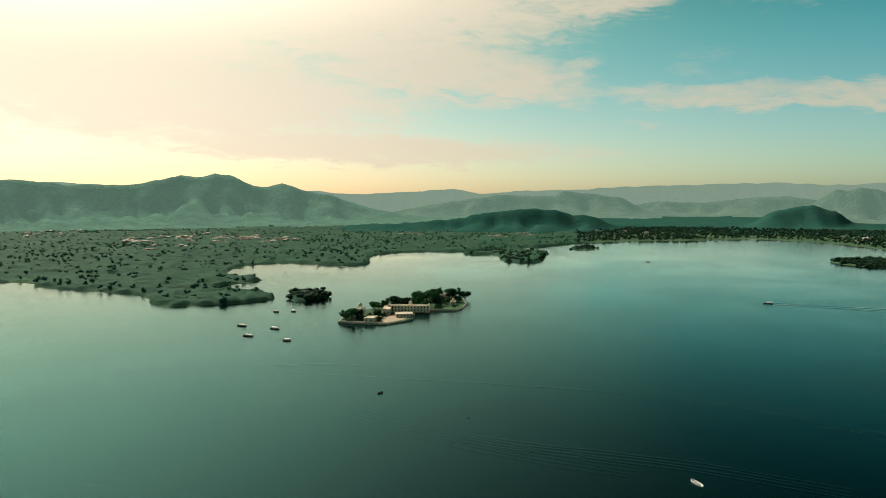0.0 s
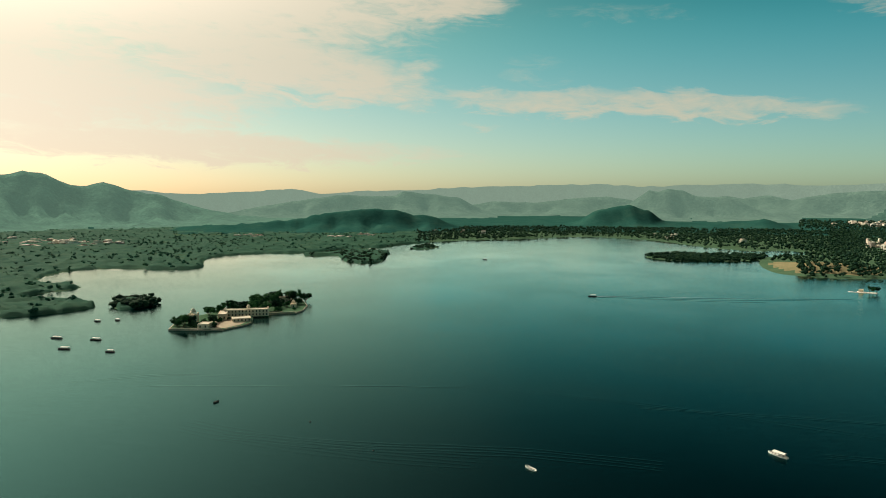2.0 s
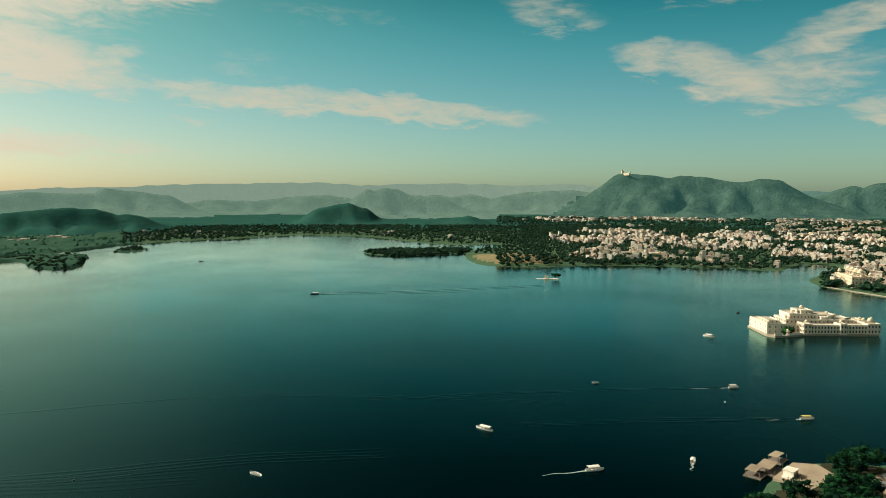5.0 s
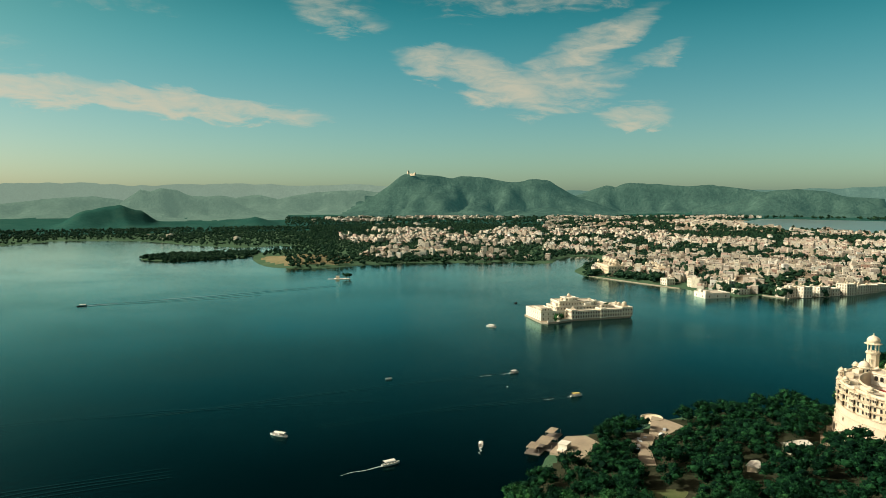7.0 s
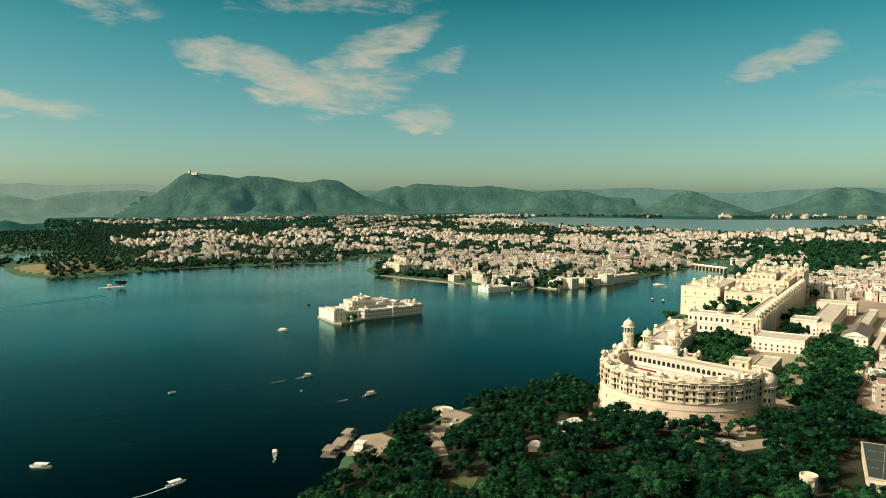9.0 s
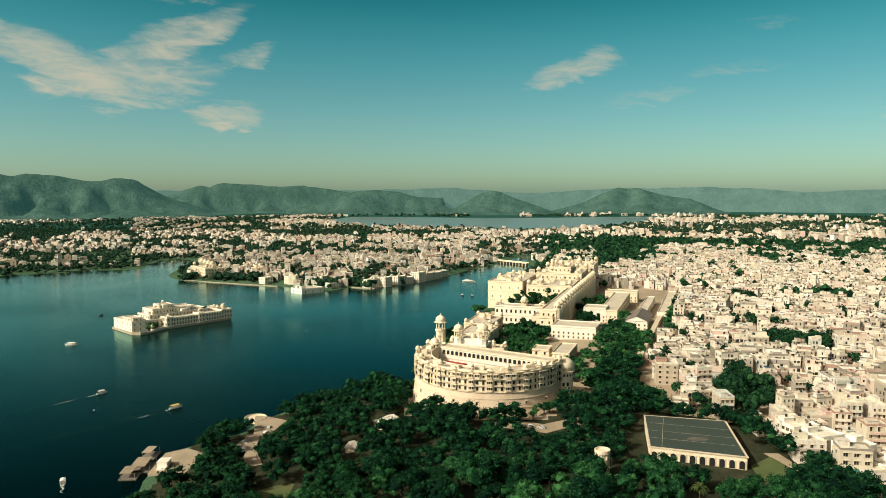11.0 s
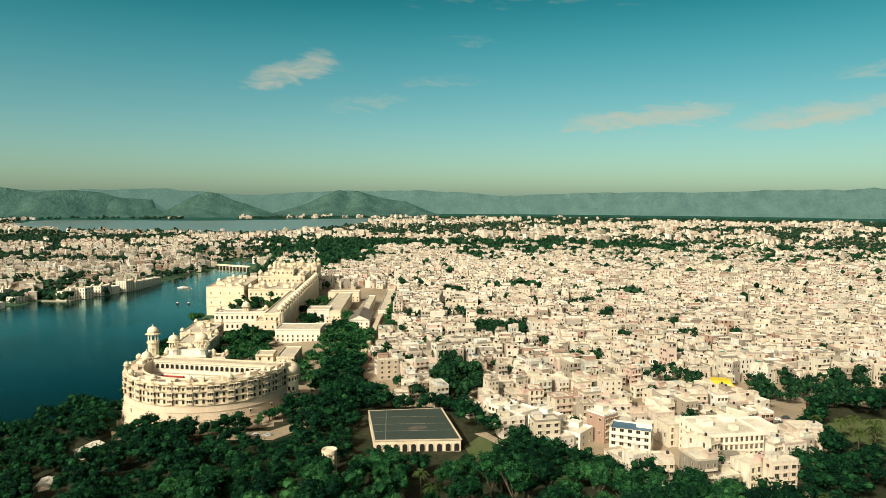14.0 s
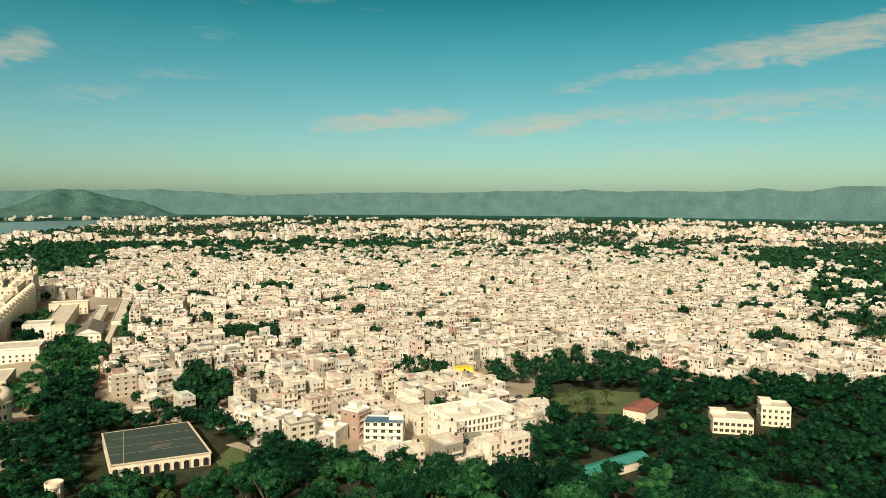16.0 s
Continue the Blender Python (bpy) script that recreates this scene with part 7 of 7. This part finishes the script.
def ripples(name, line, count, gap, height, width, label):
    """Low wave crests that run side by side along a line on the lake."""
    f = Solid()
    p = rounded(line, False, 8)
    d = np.gradient(p, axis=0)
    nrm = np.stack([-d[:, 1], d[:, 0]], 1) / np.linalg.norm(d, axis=1)[:, None]
    n = len(p)
    height *= 0.55
    for c in range(count):
        off = (c - (count - 1) / 2) * gap
        q = p + nrm * (off + 0.5 * np.sin(np.arange(n) * 0.9 + c * 2.1)[:, None])
        wd = width * (0.6 + 0.4 * np.sin(np.linspace(0, math.pi, n)))[:, None] / 2
        pts = []
        for a, b, e in zip(q - nrm * wd, q, q + nrm * wd):
            pts += [(a[0], a[1], 0.02), (b[0], b[1], height), (e[0], e[1], 0.02)]
        f.add(pts, [(3 * i + k, 3 * i + k + 1, 3 * i + 4 + k, 3 * i + 3 + k)[::-1] for i in range(n - 1) for k in range(2)], 0, True)
    me = f.mesh(name, [WATER])
    return tagged(new(name, me), label, "waves", kind="stuff")


ripples("wave_trail", [(-200, 470), (-91, 471), (-30, 469), (29, 465)], 1, 3, 0.22, 2.6, "single long wave trail on calm water")
ripples("wave_trail", [(29, 465), (80, 447), (149, 415), (260, 350)], 2, 4, 0.16, 2.4, "fading double wave trail on calm water")
ripples("wave_trail", [(-120, 372), (-48, 355), (0, 350), (48, 343), (110, 325)], 4, 4, 0.2, 2.4, "train of low wake waves on calm water")
ripples("wave_trail", [(-150, 390), (-100, 366), (-40, 345), (20, 332)], 5, 4.5, 0.13, 2.6, "train of low wake waves on calm water")
ripples("wave_trail", [(25, 500), (32, 470), (42, 448), (50, 432)], 7, 3.4, 0.14, 2.0, "fan of short wake waves on calm water")
ripples("wave_trail", [(-260, 480), (-200, 500), (-140, 495)], 2, 4, 0.14, 2.4, "faint wave trail near the wooded island")
ripples("wave_trail", [(190, 340), (256, 321), (300, 305), (346, 287)], 3, 3.2, 0.2, 2.0, "long wake behind a boat")
ripples("wave_trail", [(120, 420), (220, 397), (296, 375), (356, 355)], 2, 3.2, 0.18, 2.0, "long wake behind a boat")
ripples("wave_trail", [(330, 250), (336, 264), (344, 280)], 3, 4.0, 0.2, 1.8, "short spreading wake behind a boat")
ripples("wave_trail", [(200, 895), (312, 875), (420, 868), (520, 862)], 2, 12, 0.5, 6.0, "long spreading wake of a far boat")
ripples("wave_trail", [(200, 893), (300, 860), (400, 842)], 1, 9, 0.4, 5.0, "long spreading wake of a far boat")
for bx, by in ((-77, 394), (-36, 348), (588, 330), (330, 330)):
    t = thing("buoy", (bx, by, -0.1), 0, "small floating buoy on the lake", "buoy", "buoys")
    part("float", Solid().lathe(0, 0, [(0.1, -0.3), (0.5, -0.1), (0.55, 0.25), (0.3, 0.5), (0.05, 0.6)], 10), HULL_W if bx > 0 else HULL_D, t)

# ---- palace gardens ----
prng = np.random.default_rng(61)
GARDEN = [(492, 112), (500, 116), (508, 118), (530, 116), (540, 120), (548, 116), (562, 120), (572, 114), (584, 122), (566, 108), (590, 112), (518, 118), (600, 124), (612, 118), (622, 126), (472, 112), (480, 104), (476, 94), (464, 100), (470, 86), (458, 110), (452, 96), (478, 116), (446, 112), (440, 100), (520, 104), (530, 98), (544, 104), (552, 98), (562, 100), (576, 100), (514, 92), (528, 110), (508, 106), (584, 108), (600, 128), (570, 128), (588, 132)]
BANK = [(436, 158), (446, 164), (456, 168), (466, 166), (474, 170), (730, 196), (722, 200), (740, 198), (500, 170), (512, 174), (520, 168), (492, 166), (532, 176), (548, 178), (484, 168), (562, 182), (580, 186), (600, 188)]
YARD = [(640, 72), (650, 66), (660, 74), (668, 66), (648, 78), (590, 44), (598, 38), (604, 46), (580, 38), (612, 40), (575, 48), (700, 78), (690, 84), (572, 32), (586, 30), (554, 50), (632, 40), (612, 76), (620, 70), (606, 70), (628, 78), (616, 62), (600, 78), (500, 40), (511, 34), (520, 30), (530, 36), (508, 26), (524, 22), (538, 44), (548, 33), (560, 40), (494, 32), (486, 44), (478, 34)]
for spots_list, label, group in ((GARDEN, "dark garden tree inside the palace courts", "trees in the palace courts"), (BANK, "dark tree on the palace lake bank", "trees on the palace bank"),
                                 (YARD, "dense dark tree in the palace yards", "trees in the palace yards")):
    for i, (x, y) in enumerate(spots_list):
        tree(x, y, (i * 5 + 1) % 6, 0.9 + 0.4 * prng.random(), prng.random() * 360, None, label, group)
for i in range(18):
    tree(656 + 4 * i + prng.uniform(-2, 2), 110 + (i * 19) % 44 + prng.uniform(-2, 2), i % 6, 0.75 + 0.3 * prng.random(), prng.random() * 360, 21.2, "dark tree in the roof garden of the palace", "trees in the palace roof garden")
# the tree belts along the far lake bank
belt = []
for (ax, ay), (bx, by), count in (((878, 707), (898, 695), 5), ((899, 658), (901, 585), 16), ((988, 631), (972, 573), 12), ((904, 519), (868, 446), 16), ((906, 448), (887, 390), 12), ((975, 417), (922, 367), 10)):
    for i in range(count):
        q = (i + prng.random()) / count
        belt.append((ax + (bx - ax) * q + prng.uniform(-4, 9), ay + (by - ay) * q + prng.uniform(-5, 5)))
stuff_trees("lake_bank_belt", belt, prng.uniform(6, 10, len(belt)), "dark broad-leaved trees along the far lake bank", ICO1, 14, 60, 31, fine=0.17)
# thick trees between the bastion, the yards and the first town houses
yrng = np.random.default_rng(91)
yard = []
for poly, count in (([(462, 60), (474, 22), (560, 14), (596, 22), (590, 44), (566, 52), (515, 58), (480, 62)], 62), ([(446, 62), (476, 62), (478, 84), (470, 96), (450, 92)], 14), ([(405, 48), (440, 38), (462, 48), (470, 70), (450, 80), (428, 58)], 26),
                    ([(500, 94), (600, 94), (608, 126), (560, 140), (500, 128)], 34), ([(640, 64), (770, 62), (770, 86), (640, 84)], 22), ([(600, -2), (880, -20), (880, -12), (600, 8)], 26)):
    line = np.array(poly, float)
    p = yrng.uniform(line.min(0), line.max(0), (count * 4, 2))
    yard += list(p[shore_distance(p[:, 0], p[:, 1], line) > 0][:count])
crowd("yard_trees", yard, LITE, 0.8, 1.35, "dark trees thick between the palace yards", LEAVES, yrng)
for i in range(26):
    a = radians(150 + 128 * (i + 0.6 * yrng.random()) / 26 - 15)
    far = yrng.uniform(50, 60)
    tree(400 + far * math.cos(a), 102 + far * math.sin(a), i % 6, 0.48 + 0.25 * yrng.random(), yrng.random() * 360, None, "small dark tree at the foot of the bastion", "trees below the bastion")
for i in range(9):
    car(349 - 3.1 * i + yrng.uniform(-0.6, 0.6), -206 + 0.9 * i + (i % 2) * 5.5, 70 + yrng.uniform(-12, 12), int(yrng.integers(0, 3)))
for x, y in ((318, -222), (312, -228), (307, -236), (313, -212), (303, -222), (326, -208), (300, -212)):
    palm(x, y, 0.9 + 0.35 * yrng.random(), yrng.random() * 360)
